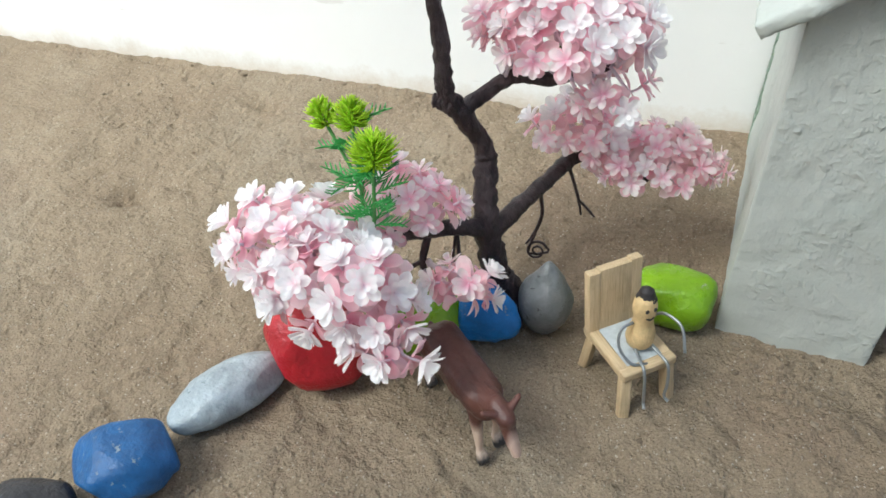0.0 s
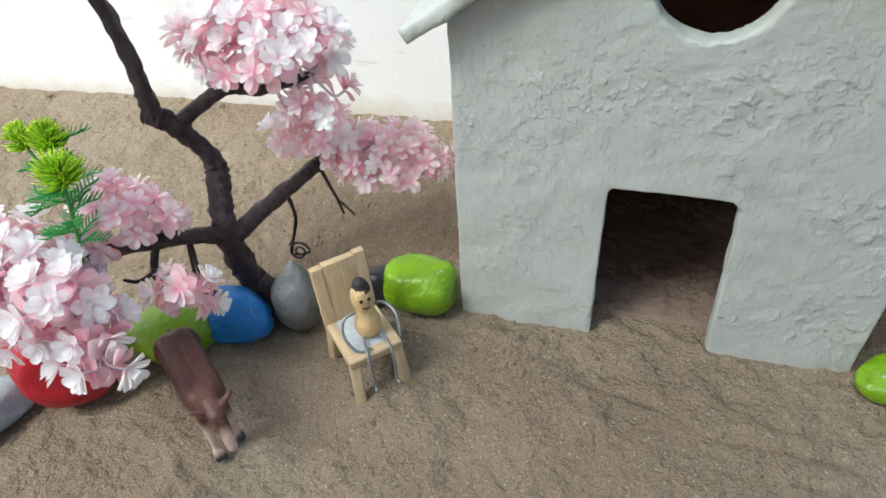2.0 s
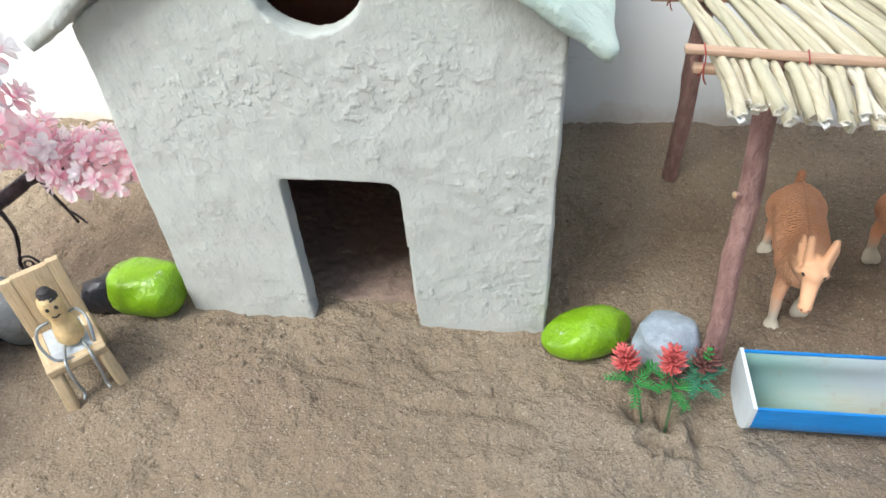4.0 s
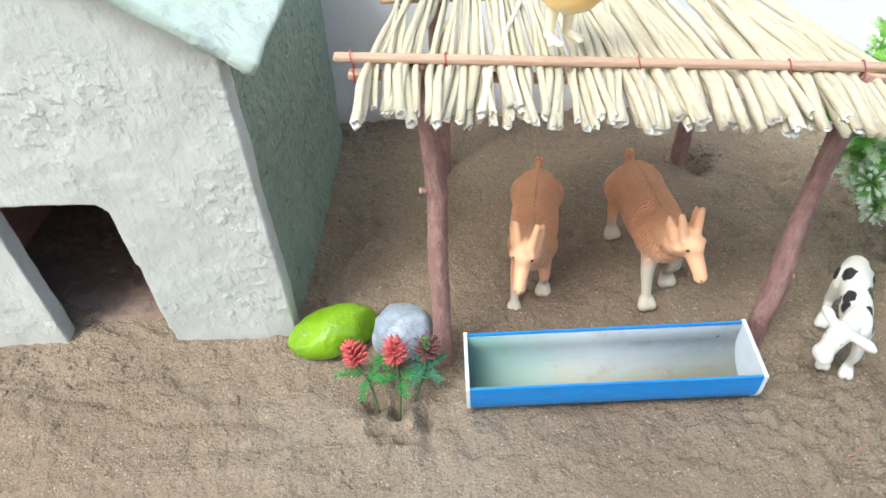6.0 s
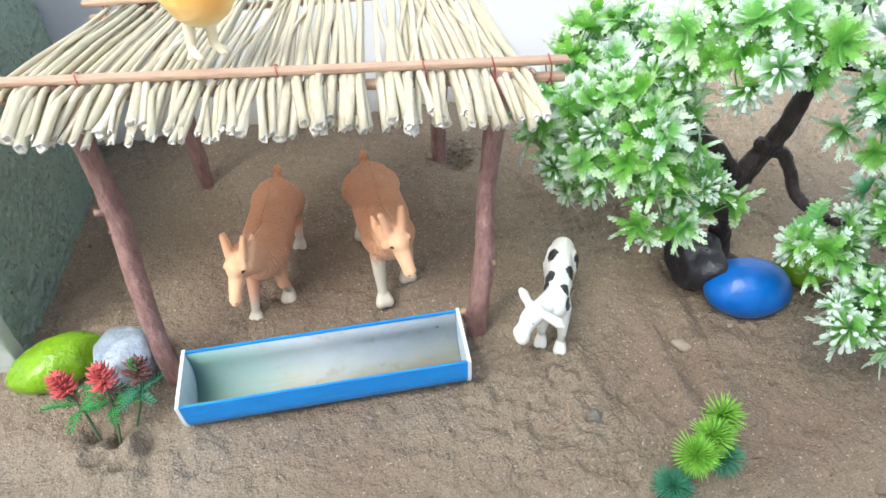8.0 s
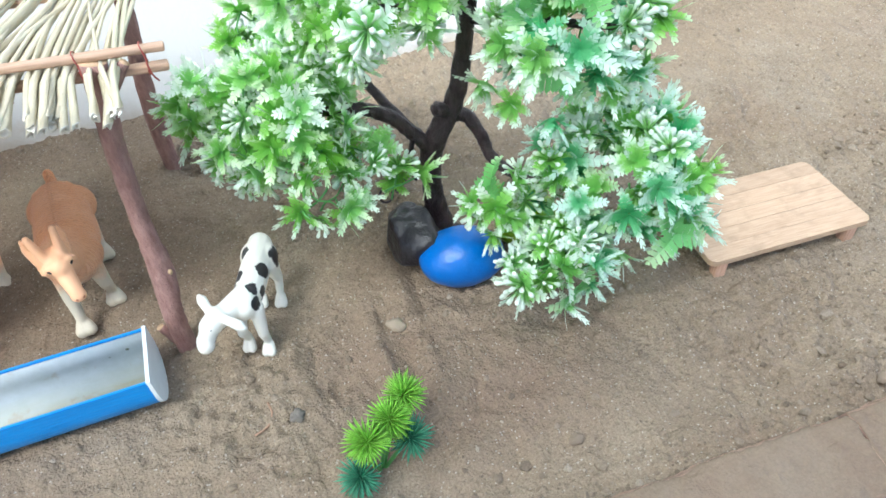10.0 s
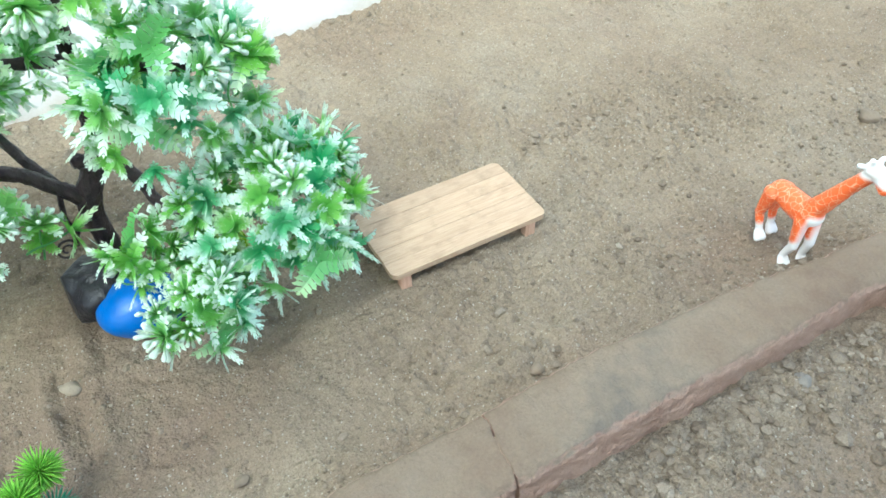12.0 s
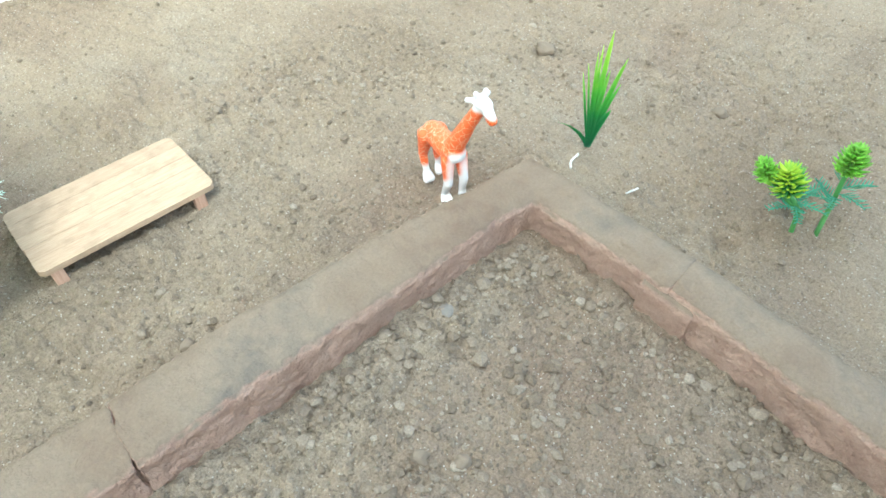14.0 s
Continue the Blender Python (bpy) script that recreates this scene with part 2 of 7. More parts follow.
def pink_petal_material():
    """Clear pink plastic, paler towards the rim."""
    w = Mat("pink petal", 0.38, 0, 0.45)
    ln = w.n("ShaderNodeVectorMath", operation="LENGTH")
    w.link(w.coord, ln.inputs[0])
    a = w.ramp(w.step(ln.outputs["Value"], 0.003, 0.0145), (0.0, (0.94, 0.40, 0.56)), (0.5, (0.96, 0.62, 0.71)), (1.0, (0.97, 0.80, 0.83)))
    c = w.mix(w.math("MULTIPLY", w.random(), 0.5), a, (0.95, 0.78, 0.77))
    w.colour(c)
    w.thin(0.5, c)
    return w.m


def leaf_material(name, heart, edge, tip, reach):
    """Plastic leaf: darker heart, paler edge, tips dipped in white."""
    w = Mat(name, 0.42, 0, 0.4)
    ln = w.n("ShaderNodeVectorMath", operation="LENGTH")
    w.link(w.coord, ln.inputs[0])
    r = w.math("ADD", ln.outputs["Value"], w.math("MULTIPLY", w.random(), 0.4 * reach))
    r = w.math("ADD", r, -0.3 * reach)
    r = w.math("ADD", r, w.math("MULTIPLY", w.noise(260, 3), 0.5 * reach))
    c = w.ramp(w.step(r, 0.15 * reach, 1.35 * reach), (0.0, heart), (0.50, edge), (0.72, tip), (1.0, tip))
    hue = w.mix(w.math("MULTIPLY", w.random(), 0.35), c, (0.20, 0.48, 0.24), "MIX")
    c = w.mix(w.step(r, 0.95 * reach, 1.15 * reach), hue, c)
    w.colour(c)
    w.thin(0.36, c)
    return w.m


def plain_material(name, tone, rough=0.45, metal=0.0, vary=0.1, scale=80, thin=0.0, bump=0.0):
    w = Mat(name, rough, metal, 0.45)
    c = w.ramp(w.noise(scale, 4), (0.3, tuple(v * (1 - vary) for v in tone)), (0.7, tuple(min(0.95, v * (1 + vary)) for v in tone)))
    w.colour(c)
    w.rough(w.noise(scale * 1.7), max(0.05, rough - 0.1), rough + 0.12)
    if thin:
        w.thin(thin, c)
    if bump:
        w.bump((w.noise(scale * 3, 4), bump))
    return w.m


def two_tone_material():
    """Green heart, lime towards one side and the needle ends."""
    w = Mat("green and lime needles", 0.42, 0, 0.45)
    ln = w.n("ShaderNodeVectorMath", operation="LENGTH")
    w.link(w.coord, ln.inputs[0])
    f = w.math("ADD", w.math("MULTIPLY", ln.outputs["Value"], 45.0), w.math("MULTIPLY", w.axis(0), 30.0))
    c = w.ramp(w.math("ADD", f, w.math("MULTIPLY", w.noise(220, 2), 0.3)), (0.42, (0.05, 0.30, 0.10)), (0.72, (0.16, 0.48, 0.08)), (0.98, (0.50, 0.70, 0.05)))
    w.colour(c)
    w.thin(0.3, c)
    return w.m


def blade_material():
    """Dark blue-green at the root, lime at the tip."""
    w = Mat("grass blade", 0.4, 0, 0.45)
    h = w.math("ADD", w.axis(2), w.math("MULTIPLY", w.noise(60, 3), 0.03))
    c = w.ramp(w.step(h, 0.015, 0.10), (0.0, (0.03, 0.17, 0.07)), (0.35, (0.05, 0.30, 0.06)), (0.6, (0.16, 0.50, 0.05)), (1.0, (0.46, 0.72, 0.08)))
    w.colour(c)
    w.thin(0.3, c)
    return w.m


def straw_material():
    w = Mat("dry straw", 0.5, 0, 0.4)
    f = w.noise(1, 3, vec=w.squeeze(500, 18, 500))
    c = w.ramp(f, (0.3, (0.55, 0.485, 0.335)), (0.7, (0.73, 0.675, 0.51)))
    r = w.random()
    c = w.mix(w.step(r, 0.55, 1.0), c, (0.60, 0.57, 0.41))
    c = w.mix(w.step(r, 0.18, 0.0), c, (0.76, 0.71, 0.57))
    w.colour(c)
    w.bump((w.noise(1, 3, vec=w.squeeze(1100, 12, 1100)), 0.0005))
    w.thin(0.26, c)
    return w.m


def goat_material(hx, hy, turn, stocking):
    """Moulded orange coat, paler muzzle and belly, whitish feet, painted eyes."""
    w = Mat("orange moulded plastic", 0.55, 0, 0.4)
    z, x = w.axis(2), w.axis(0)
    coat = w.ramp(w.noise(60, 3), (0.3, (0.84, 0.38, 0.18)), (0.7, (0.90, 0.46, 0.245)))
    coat = w.mix(w.step(x, 0.022, 0.055), coat, (0.82, 0.47, 0.27))
    coat = w.mix(w.math("MULTIPLY", w.step(z, 0.062, 0.05), 0.25), coat, (0.78, 0.52, 0.36))
    fore = w.math("MULTIPLY", w.step(x, -0.01, 0.015), -stocking)
    feet = w.step(w.math("ADD", w.math("ADD", z, fore), w.math("MULTIPLY", w.noise(120, 3), 0.012)), 0.030, 0.016)
    c = w.mix(feet, coat, (0.60, 0.54, 0.42))
    cs, sn = math.cos(radians(turn)), math.sin(radians(turn))
    for px, py, pz, r, tone in ((0.0070, 0.0068, 0.0755, 0.0014, (0.03, 0.02, 0.018)), (0.0070, -0.0068, 0.0755, 0.0014, (0.03, 0.02, 0.018)),
                                (0.0200, 0.0022, 0.0590, 0.0009, (0.42, 0.16, 0.09)), (0.0200, -0.0022, 0.0590, 0.0009, (0.42, 0.16, 0.09))):
        d = w.n("ShaderNodeVectorMath", operation="DISTANCE")
        w.link(w.coord, d.inputs[0])
        d.inputs[1].default_value = (hx + px * cs - py * sn, hy + px * sn + py * cs, pz)
        c = w.mix(w.step(d.outputs["Value"], r * 1.15, r * 0.85), c, tone)
    w.colour(c)
    # combed hair: short broken waves across the back, and the mould's seam along the spine
    wave = w.n("ShaderNodeTexWave", wave_type="BANDS")
    wave.bands_direction = "X"
    for k, v in (("Scale", 150.0), ("Distortion", 7.0), ("Detail", 2.5), ("Detail Scale", 2.6)):
        wave.inputs[k].default_value = v
    w.link(w.coord, wave.inputs["Vector"])
    coatmask = w.math("MULTIPLY", w.step(z, 0.030, 0.045), w.step(x, 0.054, 0.026))
    seam = w.math("MULTIPLY", w.step(w.math("ABSOLUTE", w.axis(1)), 0.0013, 0.0003), w.step(z, 0.058, 0.062))
    w.bump((w.math("MULTIPLY", wave.outputs["Fac"], coatmask), 0.0013), (w.math("MULTIPLY", seam, coatmask), -0.0008), (w.noise(420, 3), 0.0003))
    # groove bottoms painted browner, as shade between the hair waves
    groove = w.math("MULTIPLY", w.step(wave.outputs["Fac"], 0.5, 0.1), w.math("MULTIPLY", coatmask, 0.40))
    w.colour(w.mix(groove, c, (0.60, 0.23, 0.11)))
    return w.m


def cow_material():
    w = Mat("brown moulded plastic", 0.42, 0, 0.45)
    z, x = w.axis(2), w.axis(0)
    n = w.math("MULTIPLY", w.noise(110, 4), 0.012)
    coat = w.ramp(w.noise(90, 4), (0.3, (0.075, 0.03, 0.024)), (0.7, (0.125, 0.05, 0.038)))
    c = w.mix(w.step(w.math("ADD", z, n), 0.037, 0.028), coat, (0.55, 0.42, 0.33))
    face = w.step(x, 0.0455, 0.049)
    c = w.mix(w.math("MULTIPLY", face, 0.85), c, (0.55, 0.40, 0.33))
    c = w.mix(w.step(w.math("ADD", z, n), 0.0145, 0.011), c, (0.035, 0.03, 0.028))
    w.colour(c)
    w.bump((w.noise(160, 4), 0.0012))
    return w.m


def calf_material():
    """White skin with a few black patches."""
    w = Mat("white moulded plastic", 0.35, 0, 0.5)
    wob = w.math("MULTIPLY", w.noise(170, 2), 0.0055)
    mask = None
    for c, r in (((-0.024, 0.0105, 0.044), 0.0046), ((-0.023, 0.0110, 0.039), 0.0042), ((-0.008, 0.0085, 0.0475), 0.0052), ((0.009, 0.0055, 0.0490), 0.0044), ((0.015, 0.0075, 0.0440), 0.0042),
                 ((0.005, 0.0105, 0.0420), 0.0042), ((0.009, 0.0105, 0.0365), 0.0042), ((-0.019, -0.0070, 0.0500), 0.0050), ((-0.026, -0.0110, 0.0430), 0.0046), ((-0.001, -0.0070, 0.0480), 0.0046),
                 ((0.005, -0.0085, 0.0450), 0.0040), ((-0.004, -0.0110, 0.0420), 0.0028), ((0.0384, -0.0132, 0.0480), 0.0008), ((0.0325, -0.0220, 0.0480), 0.0008)):
        d = w.n("ShaderNodeVectorMath", operation="DISTANCE")
        w.link(w.coord, d.inputs[0])
        d.inputs[1].default_value = c
        f = w.step(w.math("ADD", d.outputs["Value"], wob), r + 0.0030, r + 0.0024)
        mask = f if mask is None else w.math("MAXIMUM", mask, f)
    w.colour(w.mix(mask, (0.74, 0.73, 0.65), (0.02, 0.02, 0.022)))
    return w.m


def giraffe_material():
    w = Mat("giraffe paint", 0.4, 0, 0.45)
    z, x = w.axis(2), w.axis(0)
    cell = w.voronoi(185, "DISTANCE_TO_EDGE")
    patch = w.step(cell, 0.012, 0.030)
    head = w.step(z, 0.1005, 0.0975)
    low = w.step(w.math("ADD", z, w.math("MULTIPLY", x, -0.35)), 0.020, 0.024)
    c = w.mix(patch, (0.84, 0.46, 0.29), (0.80, 0.145, 0.035))
    chest = w.math("MULTIPLY", w.step(x, 0.0165, 0.0195), w.step(z, 0.055, 0.051))
    c = w.mix(chest, c, (0.82, 0.79, 0.76))
    c = w.mix(w.math("MULTIPLY", head, low), (0.82, 0.79, 0.76), c)
    w.colour(c)
    return w.m


def cream_bird_material():
    w = Mat("bird paint", 0.4, 0, 0.45)
    z = w.axis(2)
    c = w.ramp(w.step(w.math("ADD", z, w.math("MULTIPLY", w.noise(90, 3), 0.014)), 0.022, 0.046),
               (0.0, (0.78, 0.70, 0.50)), (0.35, (0.80, 0.60, 0.25)), (0.8, (0.80, 0.40, 0.09)))
    w.colour(c)
    return w.m


def trough_inside_material():
    """White plastic, teal shade painted at one end, a brown tide along the bottom, a few spots."""
    w = Mat("stained and shade-tinted white plastic", 0.55, 0, 0.5)
    n = w.noise(42, 5, 0.7)
    long = w.noise(1, 4, 0.65, vec=w.squeeze(14, 90, 90))
    c = w.mix(w.step(n, 0.36, 0.64), (0.41, 0.455, 0.48), (0.35, 0.39, 0.395))
    low = w.math("ADD", w.axis(2), w.math("MULTIPLY", long, 0.014))
    c = w.mix(w.math("MULTIPLY", w.step(low, -0.003, -0.010), 0.6), c, (0.36, 0.36, 0.25))
    c = w.mix(w.math("MULTIPLY", w.step(low, -0.0085, -0.0125), 0.7), c, (0.31, 0.27, 0.15))
    # teal towards the -x end stands in for shade and green reflection
    c = w.mix(w.math("MULTIPLY", w.step(w.math("ADD", w.axis(0), w.math("MULTIPLY", n, 0.08)), 0.03, -0.05), 0.8), c, (0.13, 0.31, 0.25))
    c = w.mix(w.math("MULTIPLY", w.step(w.noise(75, 3, 0.6), 0.62, 0.70), 0.45), c, (0.30, 0.24, 0.15))
    c = w.mix(w.step(w.voronoi(46), 0.075, 0.045), c, (0.10, 0.11, 0.06))
    w.colour(c)
    w.rough(n, 0.35, 0.7)
    return w.m


def brushed_blue_material():
    w = Mat("brushed blue paint", 0.42, 0, 0.5)
    f = w.noise(1, 4, vec=w.squeeze(60, 900, 900))
    c = w.ramp(f, (0.3, (0.012, 0.19, 0.58)), (0.65, (0.022, 0.28, 0.72)), (0.9, (0.10, 0.42, 0.80)))
    w.colour(c)
    w.bump((f, 0.0004))
    return w.m


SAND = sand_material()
CRUMB = crumb_material()
GREY_PLASTER = mud_material("grey plaster", (0.50, 0.475, 0.44), (0.58, 0.555, 0.52))
WALL = plaster_material()
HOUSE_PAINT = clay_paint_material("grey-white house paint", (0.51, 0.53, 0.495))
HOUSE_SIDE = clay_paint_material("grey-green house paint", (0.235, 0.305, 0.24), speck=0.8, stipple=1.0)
ROOF_PAINT = clay_paint_material("pale green roof paint", (0.42, 0.50, 0.445))
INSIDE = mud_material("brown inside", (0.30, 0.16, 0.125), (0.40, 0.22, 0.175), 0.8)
KERB = kerb_material()
BLUE_STONE = stone_paint_material("blue enamel", (0.02, 0.17, 0.48), chip=(0.22, 0.27, 0.32), mottled=0.3)
BRIGHT_BLUE = stone_paint_material("bright blue enamel", (0.008, 0.135, 0.52), chips=0.80, rough=0.27, lump=0.0007)
DEEP_BLUE = stone_paint_material("dull blue enamel", (0.014, 0.095, 0.27), chip=(0.2, 0.25, 0.3), rough=0.4, mottled=0.35)
LIME = stone_paint_material("lime enamel", (0.225, 0.42, 0.008), chip=(0.38, 0.42, 0.36), rough=0.22, chips=0.66)
RED = stone_paint_material("red enamel", (0.43, 0.012, 0.022), chip=(0.42, 0.09, 0.08), rough=0.3, chips=0.68)
SILVER = stone_paint_material("silver enamel", (0.33, 0.38, 0.41), chip=(0.16, 0.20, 0.21), rough=0.24, chips=0.66, mottled=0.4)
DARK_SILVER = stone_paint_material("dull silver enamel", (0.22, 0.23, 0.235), chip=(0.08, 0.08, 0.08), rough=0.3, chips=0.62, mottled=0.3)
PALE_SILVER = stone_paint_material("pale silver enamel", (0.33, 0.38, 0.43), chip=(0.14, 0.2, 0.2), rough=0.3, chips=0.64, mottled=0.4)
BLACK = stone_paint_material("black enamel", (0.022, 0.021, 0.026), chip=(0.09, 0.085, 0.085), rough=0.3, chips=0.66)
PALE_WOOD = wood_material("pale wood", (0.50, 0.37, 0.215), (0.64, 0.50, 0.31), along=2)
BOARD_WOOD = wood_material("planed board", (0.40, 0.275, 0.175), (0.50, 0.365, 0.245), along=0, ring=1.3)
BAMBOO = wood_material("split bamboo", (0.37, 0.24, 0.155), (0.49, 0.335, 0.235), along=0, ring=0.5)
POST_BARK = bark_material("red-brown twig bark", (0.21, 0.108, 0.092), (0.41, 0.25, 0.215), 0.7)
CUT_WOOD = plain_material("cut wood", (0.50, 0.34, 0.2), 0.7, vary=0.2)
TREE_BARK = bark_material("dark moulded bark", (0.018, 0.011, 0.013), (0.082, 0.056, 0.058), 0.46)
PETAL = petal_material("white petal", (0.98, 0.80, 0.85), (0.985, 0.955, 0.965), (0.985, 0.98, 0.98), 0.45)
PETAL_ROSE = petal_material("rose-white petal", (0.94, 0.55, 0.68), (0.96, 0.80, 0.85), (0.97, 0.92, 0.91), 0.5)
PINK = pink_petal_material()
STEM_PINK = plain_material("pale pink stem", (0.90, 0.78, 0.84), 0.4, thin=0.2)
LEAF = leaf_material("variegated leaf", (0.15, 0.41, 0.045), (0.25, 0.53, 0.09), (0.72, 0.83, 0.69), 0.0145)
LEAF_TEAL = leaf_material("blue-green leaf", (0.065, 0.38, 0.13), (0.16, 0.50, 0.21), (0.66, 0.83, 0.71), 0.0150)
LEAF_FRESH = leaf_material("fresh leaf", (0.14, 0.40, 0.035), (0.24, 0.52, 0.06), (0.62, 0.78, 0.48), 0.0155)
LEAF_GREEN = leaf_material("green leaf", (0.11, 0.34, 0.06), (0.20, 0.50, 0.13), (0.50, 0.70, 0.38), 0.022)
BUD = leaf_material("white bud", (0.24, 0.52, 0.10), (0.42, 0.70, 0.22), (0.78, 0.86, 0.76), 0.0105)
STEM_GREEN = plain_material("green stem", (0.10, 0.28, 0.07), 0.45)
NEEDLE_LIME = plain_material("yellow-green needles", (0.58, 0.78, 0.05), 0.45, vary=0.22, scale=200, thin=0.55)
NEEDLE_FRESH = plain_material("fresh green needles", (0.30, 0.60, 0.07), 0.45, vary=0.35, scale=200, thin=0.35)
NEEDLE_DARK = plain_material("deep green needles", (0.045, 0.26, 0.09), 0.45, vary=0.3, scale=200, thin=0.25)
NEEDLE_TEAL = plain_material("blue-green needles", (0.09, 0.33, 0.19), 0.45, vary=0.3, scale=200, thin=0.3)
NEEDLE_GRASS = plain_material("grass green needles", (0.07, 0.36, 0.08), 0.45, vary=0.3, scale=200, thin=0.3)
NEEDLE_TWO = two_tone_material()
NEEDLE_RED = plain_material("red needles", (0.80, 0.17, 0.16), 0.45, vary=0.3, scale=200, thin=0.25)
NEEDLE_DULL = plain_material("faded red needles", (0.25, 0.11, 0.095), 0.5, vary=0.3, scale=200, thin=0.2)
BLADE = blade_material()
STRAW, STRAW_END = straw_material(), plain_material("cut straw end", (0.80, 0.77, 0.68), 0.7, vary=0.1, scale=400)
WIRE_RED = plain_material("red binding wire", (0.30, 0.06, 0.045), 0.4)
BLUE_PAINT, TROUGH_IN = brushed_blue_material(), trough_inside_material()
WHITE_PLASTIC = plain_material("white plastic", (0.74, 0.80, 0.82), 0.35, vary=0.05)
CLOTH = plain_material("grey-blue cloth", (0.47, 0.51, 0.53), 0.85, vary=0.12, scale=300)
DOLL_TAN = plain_material("tan peanut shell", (0.66, 0.48, 0.24), 0.6, vary=0.2, scale=160, bump=0.0009)
DOLL_DARK = plain_material("black ink", (0.03, 0.025, 0.025), 0.6)
WIRE = plain_material("grey wire", (0.30, 0.32, 0.33), 0.35, metal=0.6)
COW, CALF, GIRAFFE, BIRD = cow_material(), calf_material(), giraffe_material(), cream_bird_material()
PEBBLE = stone_paint_material("plain stone", (0.235, 0.182, 0.128), chip=(0.22, 0.18, 0.13), rough=0.9, mottled=0.08)
PEBBLE_GREY = stone_paint_material("grey stone", (0.20, 0.178, 0.15), chip=(0.25, 0.22, 0.19), rough=0.85, mottled=0.1)
TWIG = plain_material("dry twig", (0.32, 0.2, 0.13), 0.8, vary=0.3)
WHITE_TWIG = plain_material("bleached twig", (0.7, 0.68, 0.62), 0.7)


# ---------------------------------------------------------------- builders
def part(name, bm, material, parent=None, label="", smooth=True, m=None):
    """Links a bmesh as one mesh object, under a thing or a part if one is given."""
    me = bpy.data.meshes.new(name)
    if smooth:
        for f in bm.faces:
            f.smooth = True
    bm.to_mesh(me)
    bm.free()
    for mt in material if isinstance(material, (list, tuple)) else [material]:
        me.materials.append(mt)
    return place(name, me, parent, label, m)


def place(name, me, parent=None, label="", m=None):
    """One more object on a mesh."""
    ob = new(name, me)
    if parent:
        ob.parent = parent
    if m is not None:
        ob.matrix_basis = m
    if label:
        tagged(ob, label)
    return ob


def thing(name, m, label, category, group="", kind=""):
    ob = new(name)
    ob.empty_display_size = 0.01
    ob.matrix_basis = m
    return tagged(ob, label, category, group, kind)


def smooth_line(points, per=6):
    """A Catmull-Rom line through points (any number of columns)."""
    p = np.array(points, float)
    if len(p) < 3:
        return p
    q = np.vstack([2 * p[0] - p[1], p, 2 * p[-1] - p[-2]])
    out = []
    for i in range(1, len(q) - 2):
        for k in range(per):
            t = k / per
            a, b, c, d = q[i - 1], q[i], q[i + 1], q[i + 2]
            out.append(0.5 * (2 * b + (c - a) * t + (2 * a - 5 * b + 4 * c - d) * t**2 + (3 * b - a - 3 * c + d) * t**3))
    out.append(p[-1])
    return np.array(out)


def tube(bm, points, seg=8, per=5, wobble=0.0, caps=True, slot=0, cap_slot=None, flat=1.0):
    """A tapered round bar through rows of (x, y, z, radius)."""
    line = smooth_line(points, per)
    side, rings = None, []
    for i, row in enumerate(line):
        c = Vector(row[:3])
        ahead = Vector(line[min(i + 1, len(line) - 1)][:3]) - Vector(line[max(i - 1, 0)][:3])
        ahead.normalize()
        if side is None:
            side = ahead.orthogonal().normalized()
        side = (side - ahead * side.dot(ahead)).normalized()
        up = ahead.cross(side)
        ring = []
        for k in range(seg):
            a = 2 * math.pi * k / seg
            r = row[3] * (1 + (wobble * (noise.noise(Vector((a * 1.3, i * 0.7, row[3] * 900))) + 0.5 * random.uniform(-1, 1)) if wobble else 0))
            ring.append(bm.verts.new(c + side * (math.cos(a) * r) + up * (math.sin(a) * r * flat)))
        rings.append(ring)
    for a, b in zip(rings, rings[1:]):
        for k in range(seg):
            f = bm.faces.new((a[k], a[(k + 1) % seg], b[(k + 1) % seg], b[k]))
            f.material_index = slot
    if caps:
        for ring, flip in ((rings[0], True), (rings[-1], False)):
            f = bm.faces.new(ring[::-1] if flip else ring)
            f.material_index = slot if cap_slot is None else cap_slot
    return rings


def capsule(bm, a, ra, b, rb, seg=12):
    """A bar with round ends."""
    a, b = Vector(a), Vector(b)
    d = (b - a).normalized() if (b - a).length > 1e-6 else Vector((0, 0, 1))
    rows = []
    for k in range(5):
        t = math.pi / 2 * k / 5
        rows.append((*(a - d * ra * math.cos(t)), max(ra * math.sin(t), ra * 0.08)))
    for k in range(5, -1, -1):
        t = math.pi / 2 * k / 5
        rows.append((*(b + d * rb * math.cos(t)), max(rb * math.sin(t), rb * 0.08)))
    tube(bm, rows, seg, 1)


def ball(bm, centre, radii, turn=None, sub=3, rough=0.0, freq=60.0, seed=0.0, flatten=None, slot=0):
    """A lumpy ellipsoid; flatten cuts its foot off at a height below its middle."""
    made = bmesh.ops.create_icosphere(bm, subdivisions=sub, radius=1.0)["verts"]
    turn = turn or Matrix.Identity(3)
    for v in made:
        n = v.co.normalized()
        k = 1.0
        if rough:
            q = Vector((n.x * radii[0], n.y * radii[1], n.z * radii[2])) * freq + Vector((seed, seed * 1.7, -seed))
            k += rough * (noise.noise(q) + 0.45 * noise.noise(q * 2.3))
        p = Vector((n.x * radii[0] * k, n.y * radii[1] * k, n.z * radii[2] * k))
        if flatten is not None and p.z < flatten:
            p.z = flatten + (p.z - flatten) * 0.15
        v.co = turn @ p + Vector(centre)
    if slot:
        for f in {f for v in made for f in v.link_faces}:
            f.material_index = slot
    return made


